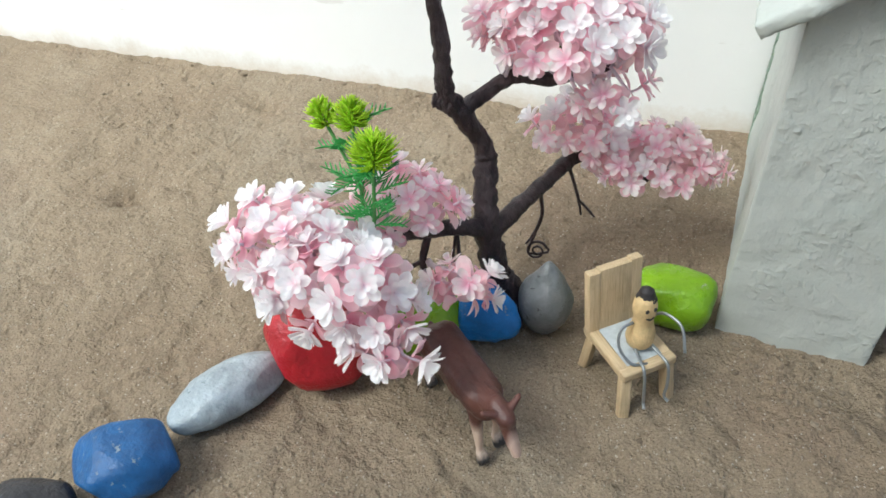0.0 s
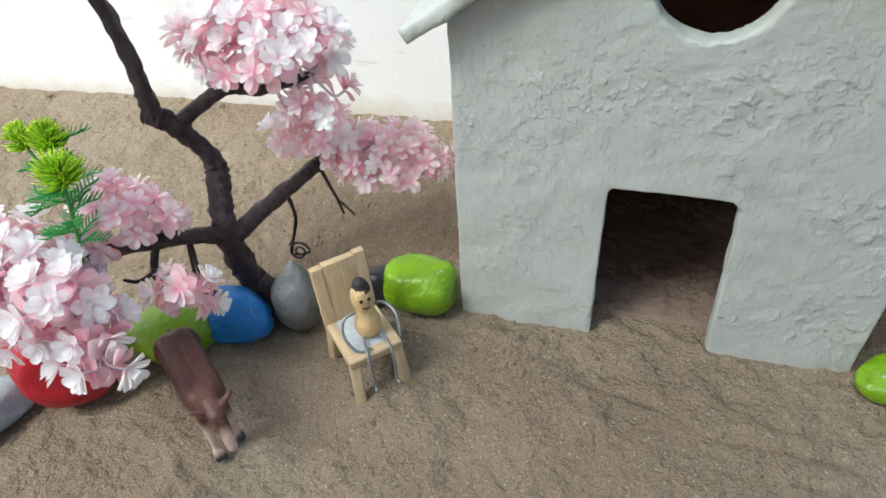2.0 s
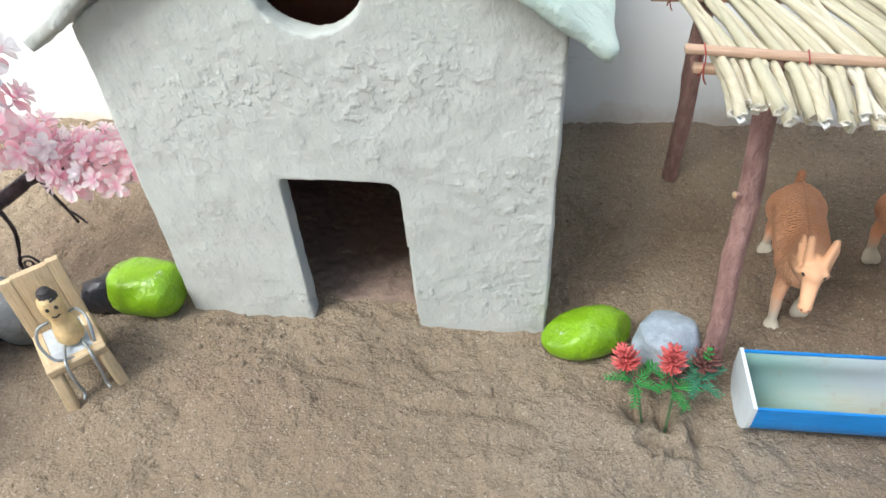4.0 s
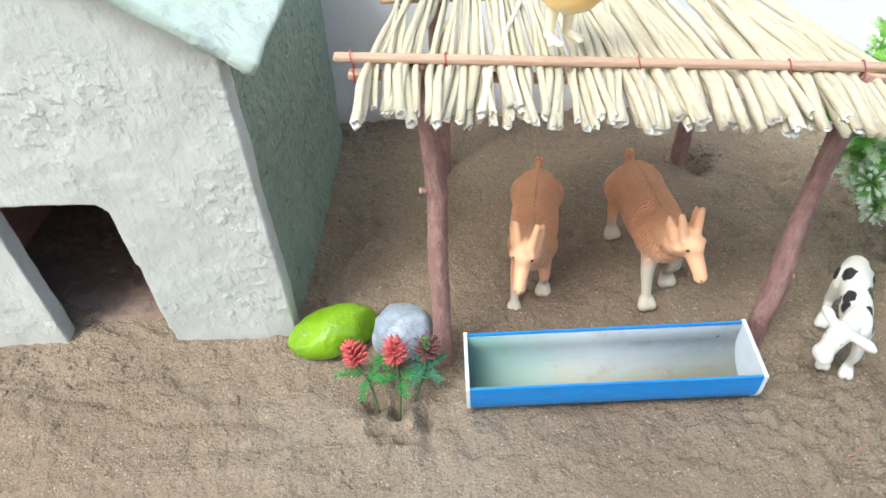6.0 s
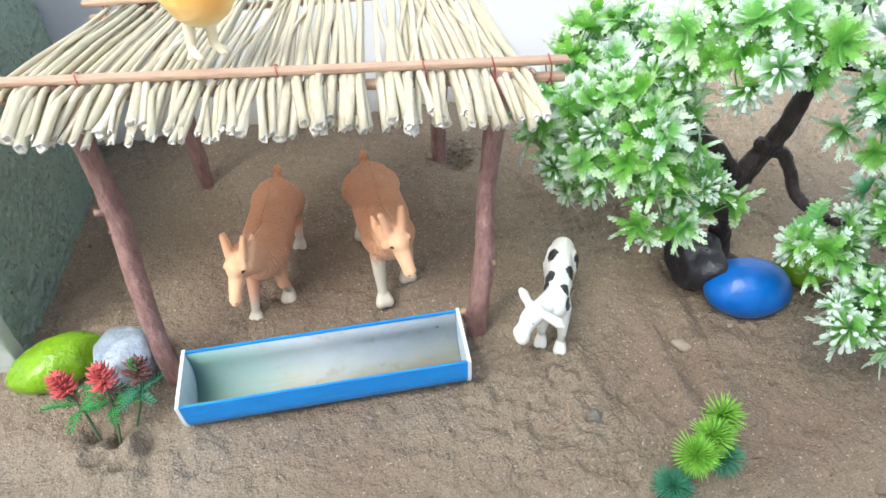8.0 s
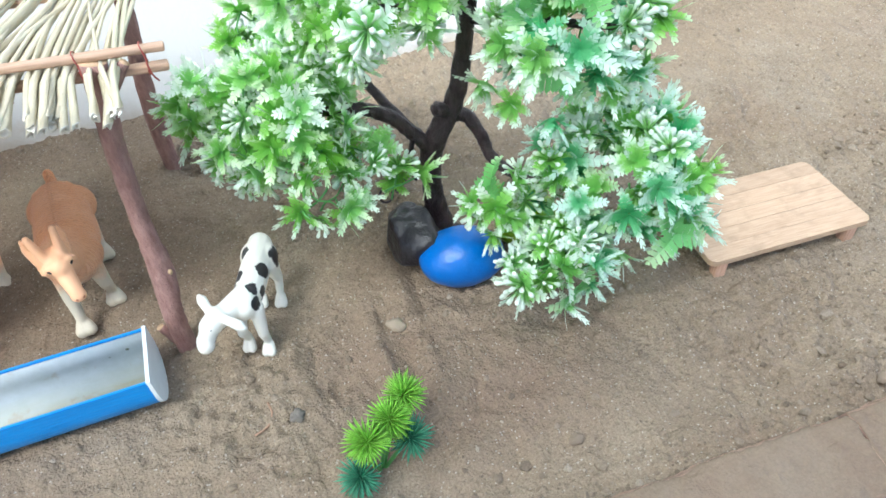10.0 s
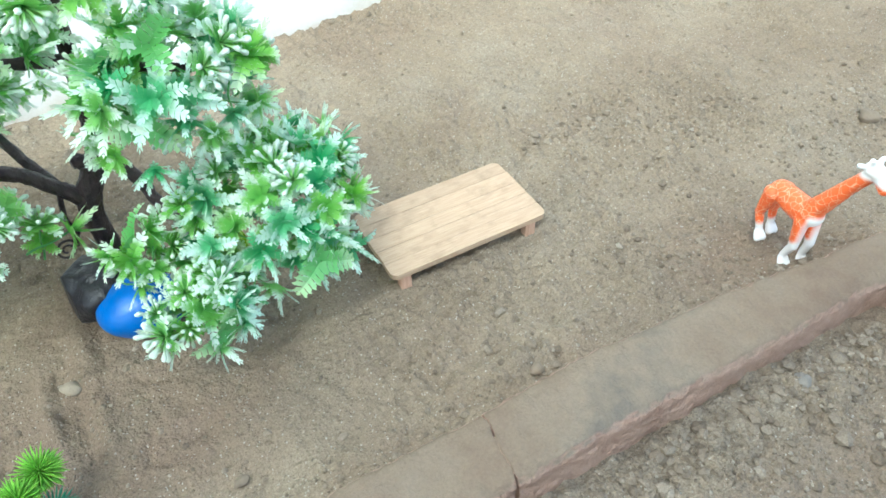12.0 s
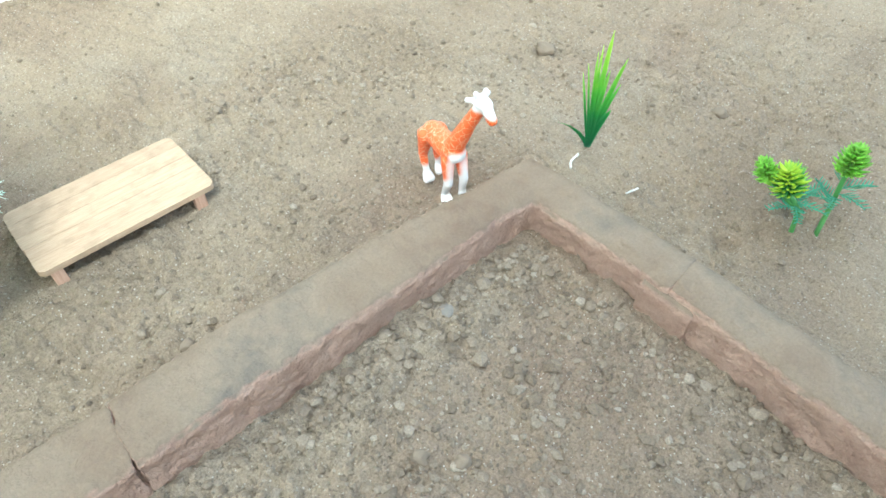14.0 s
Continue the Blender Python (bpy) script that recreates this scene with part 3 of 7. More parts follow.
def slab(bm, lo, hi, bevel=0.0, m=None, seg=2, slot=0):
    """A box between two corners, its edges rounded."""
    made = bmesh.ops.create_cube(bm, size=1.0)["verts"]
    for v in made:
        v.co = Vector([(l + h) / 2 + c * (h - l) for c, l, h in zip(v.co, lo, hi)])
    if m is not None:
        bmesh.ops.transform(bm, matrix=m, verts=made)
    if bevel:
        edges = list({e for v in made for e in v.link_edges})
        bmesh.ops.bevel(bm, geom=edges, offset=bevel, segments=seg, affect="EDGES", profile=0.6)
    return made


def cloud(name, size, depth=3):
    t = bpy.data.textures.new(name, "CLOUDS")
    t.noise_scale, t.noise_depth = size, depth
    return t


LUMPS, FINE_LUMPS = cloud("lumps", 0.026), cloud("fine lumps", 0.008)


def modelled(ob, voxel=0.0022, lump=0.004, fine=0.0012):
    """Gives a mesh the rounded edges and uneven skin of hand-pressed clay."""
    r = ob.modifiers.new("skin", "REMESH")
    r.mode, r.voxel_size, r.use_smooth_shade = "VOXEL", voxel, True
    for tex, amount in ((LUMPS, lump), (FINE_LUMPS, fine)):
        if amount:
            d = ob.modifiers.new("relief", "DISPLACE")
            d.texture, d.texture_coords, d.strength, d.mid_level = tex, "LOCAL", amount, 0.5
    return ob


def moulded(ob, voxel=0.001, rounds=6):
    """Melts overlapping lumps into one moulded skin."""
    r = ob.modifiers.new("skin", "REMESH")
    r.mode, r.voxel_size, r.use_smooth_shade = "VOXEL", voxel, True
    s = ob.modifiers.new("soften", "SMOOTH")
    s.factor, s.iterations = 0.5, rounds
    return ob


# ---------------------------------------------------------------- ground and wall
WALL_Y = 0.714


def fade(v):
    return v * v * v * (v * (v * 6 - 15) + 10)


LATTICE = {k: np.random.RandomState(k).rand(256, 256) * 2 - 1 for k in range(1, 10)}


def grid_noise(x, y, size, seed):
    """Smooth random heights on a square lattice."""
    tab = LATTICE[seed]
    u, v = x / size + 57.3, y / size + 91.7
    i, j = np.floor(u).astype(int), np.floor(v).astype(int)
    fu, fv = fade(u - i), fade(v - j)
    g = lambda a, b: tab[a % 256, b % 256]
    return (g(i, j) * (1 - fu) + g(i + 1, j) * fu) * (1 - fv) + (g(i, j + 1) * (1 - fu) + g(i + 1, j + 1) * fu) * fv


# hollows and heaps: x, y, radius along x, radius along y, height
SPOTS = (
    (-0.344, 0.652, 0.020, 0.012, -0.006), (-0.375, 0.466, 0.020, 0.016, -0.008), (-0.345, 0.475, 0.016, 0.012, 0.003),
    (0.452, 0.386, 0.008, 0.010, -0.007), (0.467, 0.380, 0.006, 0.012, -0.008), (0.484, 0.372, 0.007, 0.012, -0.005),
    (0.458, 0.364, 0.009, 0.004, -0.006), (0.472, 0.358, 0.008, 0.004, -0.006), (0.487, 0.354, 0.006, 0.007, -0.003), (0.478, 0.372, 0.004, 0.008, 0.004), (0.462, 0.352, 0.012, 0.003, 0.003), (0.463, 0.368, 0.032, 0.028, 0.005),
    (0.733, 0.618, 0.012, 0.010, -0.006), (0.735, 0.634, 0.016, 0.010, 0.004),
    (1.345, -0.002, 0.012, 0.010, 0.002), (1.393, 0.02, 0.014, 0.012, -0.006), (1.455, -0.005, 0.016, 0.014, -0.005), (1.44, -0.03, 0.02, 0.01, -0.004),
    (1.30, 0.386, 0.03, 0.012, 0.003), (1.35, 0.40, 0.03, 0.010, 0.003), (1.32, 0.41, 0.02, 0.007, -0.004),
    (0.845, 0.268, 0.012, 0.010, 0.003), (0.90, 0.30, 0.012, 0.010, -0.003), (0.80, 0.36, 0.014, 0.04, -0.002), (0.823, 0.36, 0.006, 0.04, 0.0025), (0.838, 0.34, 0.005, 0.03, -0.002), (0.851, 0.33, 0.006, 0.03, 0.002), (0.812, 0.33, 0.005, 0.025, -0.0015),
    (0.787, 0.345, 0.012, 0.012, -0.004), (0.735, 0.328, 0.012, 0.008, -0.004), (0.85, 0.40, 0.01, 0.03, 0.003), (0.87, 0.372, 0.02, 0.008, 0.003),
    (0.56, 0.49, 0.02, 0.02, -0.003), (0.66, 0.44, 0.03, 0.012, -0.002), (0.25, 0.425, 0.05, 0.012, -0.002), (0.165, 0.44, 0.012, 0.008, 0.003),
    (1.28, 0.215, 0.05, 0.02, -0.004), (1.18, 0.225, 0.05, 0.012, 0.004), (1.08, 0.225, 0.04, 0.012, 0.004), (0.962, 0.226, 0.05, 0.012, 0.003),
    (1.48, 0.28, 0.05, 0.02, 0.004), (1.42, 0.29, 0.03, 0.015, 0.004), (1.21, 0.108, 0.06, 0.02, 0.004), (1.29, 0.05, 0.02, 0.06, 0.004),
    (-0.215, 0.345, 0.010, 0.03, -0.002), (0.0, 0.27, 0.006, 0.03, -0.002), (0.012, 0.27, 0.005, 0.03, 0.002), (0.37, 0.36, 0.05, 0.005, -0.0015), (0.33, 0.345, 0.05, 0.005, 0.001),
)


# ridges and creases pressed into the sand: from x, y to x, y, width, height
RIDGES = (
    (-0.243, 0.280, -0.228, 0.302, 0.0040, 0.0026), (-0.243, 0.280, -0.214, 0.265, 0.0040, -0.0030), (-0.205, 0.297, -0.184, 0.294, 0.0040, 0.0020),
    (-0.025, 0.312, 0.001, 0.289, 0.0036, 0.0022), (0.273, 0.466, 0.306, 0.449, 0.0036, 0.0024), (0.243, 0.461, 0.262, 0.458, 0.0036, 0.0020),
    (0.301, 0.384, 0.388, 0.378, 0.0050, -0.0020), (0.301, 0.392, 0.388, 0.386, 0.0050, 0.0014), (0.311, 0.419, 0.322, 0.414, 0.0040, -0.0024), (0.233, 0.409, 0.277, 0.401, 0.0045, -0.0026),
    (0.831, 0.395, 0.83, 0.358, 0.0030, -0.0022), (0.83, 0.358, 0.838, 0.335, 0.0030, -0.0022), (0.879, 0.372, 0.916, 0.37, 0.0030, -0.0022),
    (0.921, 0.35, 0.94, 0.332, 0.0030, -0.0022), (0.803, 0.341, 0.807, 0.32, 0.0030, -0.0022), (0.862, 0.381, 0.853, 0.358, 0.0030, -0.0022),
    (0.878, 0.355, 0.909, 0.338, 0.0030, -0.0022), (0.778, 0.383, 0.761, 0.345, 0.0030, -0.0022), (0.778, 0.35, 0.783, 0.391, 0.0030, -0.0022),
    (0.822, 0.377, 0.83, 0.34, 0.0030, -0.0022), (0.842, 0.418, 0.836, 0.391, 0.0030, -0.0022), (0.868, 0.308, 0.864, 0.296, 0.0030, -0.0022),
    (0.864, 0.296, 0.872, 0.293, 0.0030, -0.0022), (1.028, 0.26, 1.034, 0.243, 0.0030, -0.0022), (1.008, 0.251, 1.008, 0.237, 0.0030, -0.0022),
    (0.936, 0.231, 0.951, 0.22, 0.0030, -0.0022), (1.037, 0.219, 1.069, 0.208, 0.0030, -0.0022),
)


def ground_height(x, y):
    z = 0.0026 * grid_noise(x, y, 0.06, 1) + 0.0016 * grid_noise(x, y, 0.024, 2) + 0.0013 * grid_noise(x, y, 0.0115, 3)
    rough = np.clip((x - 0.7) * 2.2, 0.25, 1.0)
    z = z + rough * (0.0020 * np.abs(grid_noise(x, y, 0.013, 4)) + 0.0015 * np.abs(grid_noise(x, y, 0.0075, 5)))
    dug = np.clip(grid_noise(x, y, 0.11, 6) * 1.6 + (x - 0.75) * 1.3, 0, 1)
    z = z + dug * (0.0034 * np.abs(grid_noise(x, y, 0.019, 8)) + 0.0020 * np.abs(grid_noise(x, y, 0.0095, 9)) - 0.0018)
    z = z + (0.45 + 0.55 * dug) * (0.0022 * np.abs(grid_noise(x + 0.7, y, 0.0042, 6)) + 0.0013 * grid_noise(x, y + 0.2, 0.0052, 7))
    z = z + (0.35 + 0.65 * dug) * (0.0016 * np.abs(grid_noise(x + 0.17, y, 0.0068, 2)) + 0.0022 * np.abs(grid_noise(x, y + 0.4, 0.031, 3)) - 0.0013)
    for size, seed, deep in ((0.021, 1, 0.0018), (0.0125, 5, 0.0014)):
        crease = np.clip(1 - np.abs(grid_noise(x + 0.31, y, size, seed)) * 5.0, 0, 1)
        z = z - deep * crease * np.clip(0.10 + 0.9 * dug + 0.25 * rough, 0, 1.1)
    for sx, sy, rx, ry, h in SPOTS:
        d = ((x - sx) / rx) ** 2 + ((y - sy) / ry) ** 2
        z = z + 2.0 * h * np.exp(-d * 1.2) * (1 + 0.35 * grid_noise(x, y, 0.008, 7))
    for x0, y0, x1, y1, wide, h in RIDGES:
        f = np.clip(((x - x0) * (x1 - x0) + (y - y0) * (y1 - y0)) / ((x1 - x0) ** 2 + (y1 - y0) ** 2), 0, 1)
        off = np.hypot(x - x0 - f * (x1 - x0), y - y0 - f * (y1 - y0)) / wide
        z = z + h * np.exp(-off * off) * (1 + 0.4 * grid_noise(x, y, 0.008, 7))
    # earth banked against the outer sides of the kerb
    out1 = y - (0.200 - 0.09 * np.clip(x - 1.0, -0.3, 0.35))
    bank1 = 0.015 * np.exp(-np.clip(out1, 0, None) / 0.015) * (out1 > -0.02) * (x > 0.72) * (x < 1.36)
    out2 = x - 1.335
    bank2 = 0.017 * np.exp(-np.clip(out2, 0, None) / 0.015) * (out2 > -0.02) * (y < 0.15) * (y > -0.3)
    z = z + np.maximum(bank1, bank2)
    # drifted up a little along the foot of the wall
    z = z + 0.004 * np.exp(-np.clip(WALL_Y - y, 0, None) / 0.012) * (0.6 + 0.4 * grid_noise(x, y, 0.03, 9))
    far = np.clip((np.abs(x - 0.45) - 1.8) / 2, 0, 1)
    return z * (1 - far) - 0.0005


def spaced(core, fine, mid, mid_step, outer):
    a = list(np.arange(mid[0], core[0], mid_step)) + list(np.arange(core[0], core[1], fine)) + list(np.arange(core[1], mid[1], mid_step)) + [mid[1]]
    return np.array(sorted(outer[0]) + a + sorted(outer[1]))


def build_ground():
    xs = spaced((-0.55, 1.62), 0.0020, (-1.2, 2.4), 0.009, ([-40, -15, -6, -3, -1.8], [3, 4, 7, 15, 40]))
    ys = np.concatenate([[-40, -15, -6, -2.5, -1.2, -0.7, -0.45], np.arange(-0.30, 0.0, 0.006), np.arange(0.0, 0.74, 0.0020)])
    gx, gy = np.meshgrid(xs, ys)
    gz = ground_height(gx, gy)
    nx, ny = len(xs), len(ys)
    idx = np.arange(nx * ny).reshape(ny, nx)
    quads = np.stack([idx[:-1, :-1], idx[:-1, 1:], idx[1:, 1:], idx[1:, :-1]], -1).reshape(-1, 4)
    me = bpy.data.meshes.new("ground")
    me.from_pydata(np.stack([gx, gy, gz], -1).reshape(-1, 3).tolist(), [], quads.tolist())
    me.polygons.foreach_set("use_smooth", [True] * len(quads))
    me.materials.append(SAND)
    return tagged(new("ground", me), "loose brown sand with footmarks, crumbs and hollows", "sand", kind="structure")


def height_at(x, y):
    return float(ground_height(np.array([x], float), np.array([y], float))[0])


build_ground()

bm = bmesh.new()
slab(bm, (-6, WALL_Y, -0.1), (7, WALL_Y + 0.18, 2.7))
tagged(part("wall_north", bm, WALL, smooth=False), "white painted plaster wall, dirty along its foot", "wall", kind="structure")

# unseen block added to close the yard behind the camera and shade it
for side, lo, hi in (("wall_south", (-0.90, -1.08, -0.1), (1.08, -0.90, 2.45)), ("wall_south_west", (-0.90, -4.0, -0.1), (-0.72, -1.082, 2.45)),
                     ("wall_south_east", (0.90, -4.0, -0.1), (1.08, -1.082, 2.45)), ("wall_south_back", (-0.90, -4.182, -0.1), (1.08, -4.002, 2.45))):
    bm = bmesh.new()
    slab(bm, lo, hi)
    tagged(part(side, bm, GREY_PLASTER, smooth=False), "unseen grey plaster wall added to shade the yard", "wall", kind="structure")
bm = bmesh.new()
slab(bm, (-0.92, -4.20, 2.452), (1.10, -0.88, 2.54))
tagged(part("roof_south", bm, GREY_PLASTER, smooth=False), "unseen flat grey roof over the added shade walls", "roof", kind="structure")


def build_crumbs():
    """Loose crumbs of earth: crowded in the bed, sparse on the trodden sand."""
    rng = random.Random(4)
    tmpl = bmesh.new()
    bmesh.ops.create_icosphere(tmpl, subdivisions=1, radius=1.0)
    base = np.array([v.co[:] for v in tmpl.verts])
    tris = np.array([[v.index for v in f.verts] for f in tmpl.faces])
    tmpl.free()
    verts, faces = [], []

    spots = []

    def put(x, y, r):
        spots.append((x, y, r))

    def size(k=1.0):
        return k * min(0.0036, 0.0007 + 0.0006 * rng.expovariate(1.0))

    for _ in range(6500):                                  # the dug bed inside the kerb
        x, y = rng.uniform(0.95, 1.29), rng.uniform(-0.15, 0.14)
        if y < 0.148 - 0.09 * (x - 1.02):
            put(x, y, size(rng.choice((0.5, 0.7, 1.0, 1.3, 1.5))))
    for _ in range(420):                                   # along the inner foot of the kerb
        x = rng.uniform(1.08, 1.29)
        put(x, 0.142 - 0.09 * (x - 1.02) - abs(rng.gauss(0, 0.010)), size(1.35))
    for _ in range(160):
        put(1.285 - abs(rng.gauss(0, 0.008)), rng.uniform(-0.12, 0.1), size(1.4))
    for _ in range(650):                                   # along the outer foot of the kerb
        x = rng.uniform(0.72, 1.33)
        put(x, 0.198 - 0.09 * max(-0.3, x - 1.0) + abs(rng.gauss(0, 0.012)), size(1.1))
    for _ in range(2000):                                  # open ground beyond the table
        put(rng.uniform(1.10, 1.75), rng.uniform(-0.05, 0.70), size(0.8))
    for _ in range(7000):
        put(rng.uniform(0.95, 1.75), rng.uniform(-0.05, 0.70), size(0.5))
    for _ in range(420):
        put(rng.gauss(1.42, 0.10), rng.gauss(0.27, 0.05), size(1.15))
    for cx, cy, n in ((1.30, 0.300, 40), (1.36, 0.335, 60), (1.41, 0.345, 50), (1.49, 0.26, 40), (1.55, 0.12, 50), (1.50, 0.05, 40), (1.24, 0.235, 60), (1.10, 0.245, 40), (1.19, 0.26, 40)):
        for _ in range(n):
            put(rng.gauss(cx, 0.016), rng.gauss(cy, 0.012), size(1.15))
    for _ in range(260):
        put(rng.gauss(1.30, 0.05), rng.gauss(0.39, 0.02), size(1.2))
    for _ in range(700):                                   # round the calf and the small plants
        put(rng.uniform(0.70, 1.15), rng.uniform(0.20, 0.42), size(0.9))
    for _ in range(120):
        put(rng.gauss(0.735, 0.012), rng.gauss(0.632, 0.008), size(1.3))
    for _ in range(7000):                                  # the trodden sand
        put(rng.uniform(-0.5, 0.95), rng.uniform(0.16, 0.70), size(0.42))
    for _ in range(500):
        put(rng.uniform(-0.6, 0.7), rng.uniform(0.18, 0.70), size(0.7))
    for _ in range(260):
        put(rng.gauss(0.17, 0.05), rng.gauss(0.43, 0.02), size(0.85))
    for _ in range(200):
        x = rng.uniform(-0.7, 1.4)
        put(x, WALL_Y - 0.004 - abs(rng.gauss(0, 0.006)), size(1.1))
    where = np.array(spots)
    ground = ground_height(where[:, 0], where[:, 1])
    shake = np.random.RandomState(6)
    for (x, y, r), h in zip(spots, ground):
        p = base * shake.uniform(0.72, 1.2, (len(base), 1)) * (r * shake.uniform(0.8, 1.3), r * shake.uniform(0.8, 1.3), r * shake.uniform(0.6, 0.95))
        c, s = math.cos(x * 9000), math.sin(x * 9000)
        q = np.stack([p[:, 0] * c - p[:, 1] * s + x, p[:, 0] * s + p[:, 1] * c + y, p[:, 2] + h + r * 0.05], -1)
        faces.extend((tris + len(verts)).tolist())
        verts.extend(q.tolist())
    me = bpy.data.meshes.new("soil_crumbs")
    me.from_pydata(verts, [], faces)
    me.materials.append(CRUMB)
    tagged(new("soil_crumbs", me), "loose crumbs of dry earth strewn over sand", "soil", kind="stuff")


build_crumbs()


# ---------------------------------------------------------------- earth kerb
def kerb_arm(bm, rows, floor=-0.03):
    """A low bank through rows of (outer x, y, inner x, y, height, zigzag of a broken end)."""
    rings = []
    jag = (0.0, 0.0, 0.2, 0.9, 0.5, -0.6, -0.3, 0.5, 0.1, 0.0, 0.0)
    for ox, oy, ix, iy, h, zig in rows:
        at = lambda f, z, k: (ox + (ix - ox) * f + zig * jag[k], oy + (iy - oy) * f, z)
        shape = ((0, floor), (0, h - 0.007), (0.07, h - 0.002), (0.2, h), (0.36, h + 0.0005), (0.5, h), (0.65, h), (0.80, h - 0.0005), (0.93, h - 0.002), (1, h - 0.006), (1.03, floor))
        rings.append([bm.verts.new(at(f, z, k)) for k, (f, z) in enumerate(shape)])
    n = len(rings[0])
    for a, b in zip(rings, rings[1:]):
        for k in range(n):
            bm.faces.new((a[k], b[k], b[(k + 1) % n], a[(k + 1) % n]))
    bm.faces.new(rings[0])
    bm.faces.new(rings[-1][::-1])
    bmesh.ops.recalc_face_normals(bm, faces=bm.faces)


def build_kerb():
    top = thing("earth_kerb", pose(1.31, 0.13, 0), "low brown rammed-earth kerb with a cracked corner bed", "kerb")
    inv = pose(-1.31, -0.13, 0)
    pieces = (
        ((0.62, 0.228, 0.62, 0.190, 0.030, 0), (0.80, 0.215, 0.80, 0.177, 0.031, 0), (0.93, 0.2055, 0.93, 0.1640, 0.033, 0),
         (1.0305, 0.1985, 1.0225, 0.1520, 0.034, 0.0024)),
        ((1.0307, 0.1985, 1.0227, 0.1520, 0.034, 0.0024), (1.10, 0.1965, 1.10, 0.1475, 0.033, 0), (1.20, 0.184, 1.20, 0.137, 0.032, 0),
         (1.290, 0.167, 1.292, 0.130, 0.031, 0), (1.346, 0.158, 1.307, 0.125, 0.031, 0), (1.341, 0.08, 1.304, 0.07, 0.032, 0), (1.335, 0.0170, 1.2995, 0.0170, 0.034, 0)),
        ((1.335, 0.0170, 1.2995, 0.0170, 0.034, 0), (1.323, -0.10, 1.283, -0.117, 0.034, 0), (1.30, -0.24, 1.26, -0.26, 0.034, 0)),
    )
    for rows in pieces:
        bm = bmesh.new()
        kerb_arm(bm, rows)
        bmesh.ops.transform(bm, matrix=inv, verts=bm.verts)
        modelled(part("kerb_section", bm, KERB, top), 0.0014, 0.0050, 0.0028)
    # sound earth a little below the two cracks
    for x0, y0, x1, y1, wide in ((1.010, 0.1975, 1.045, 0.1945, 0.040), (1.3290, 0.035, 1.3265, -0.002, 0.0325)):
        bm = bmesh.new()
        inner = ((x0 - 0.004, y0 - wide), (x1 - 0.004, y1 - wide)) if wide > 0.035 else ((x0 - wide, y0), (x1 - wide, y1))
        kerb_arm(bm, ((x0, y0 - 0.002, *inner[0], 0.0295, 0), (x1, y1 - 0.002, *inner[1], 0.0295, 0)))
        bmesh.ops.transform(bm, matrix=inv, verts=bm.verts)
        modelled(part("kerb_core", bm, KERB, top), 0.002, 0.002, 0.001)


build_kerb()


# ---------------------------------------------------------------- clay house
def walled(bm, outline, hole, thick):
    """An upright sheet in x and z with a hole, thick along +y."""
    loops = [outline] + ([hole] if hole else [])
    edges = []
    for loop in loops:
        vs = [bm.verts.new((x, 0, z)) for x, z in loop]
        edges += [bm.edges.new((vs[i], vs[(i + 1) % len(vs)])) for i in range(len(vs))]
    made = bmesh.ops.triangle_fill(bm, edges=edges, use_beauty=True)
    faces = [g for g in made["geom"] if isinstance(g, bmesh.types.BMFace)]
    ext = bmesh.ops.extrude_face_region(bm, geom=faces)
    bmesh.ops.translate(bm, vec=(0, thick, 0), verts=[g for g in ext["geom"] if isinstance(g, bmesh.types.BMVert)])
    bmesh.ops.recalc_face_normals(bm, faces=bm.faces)


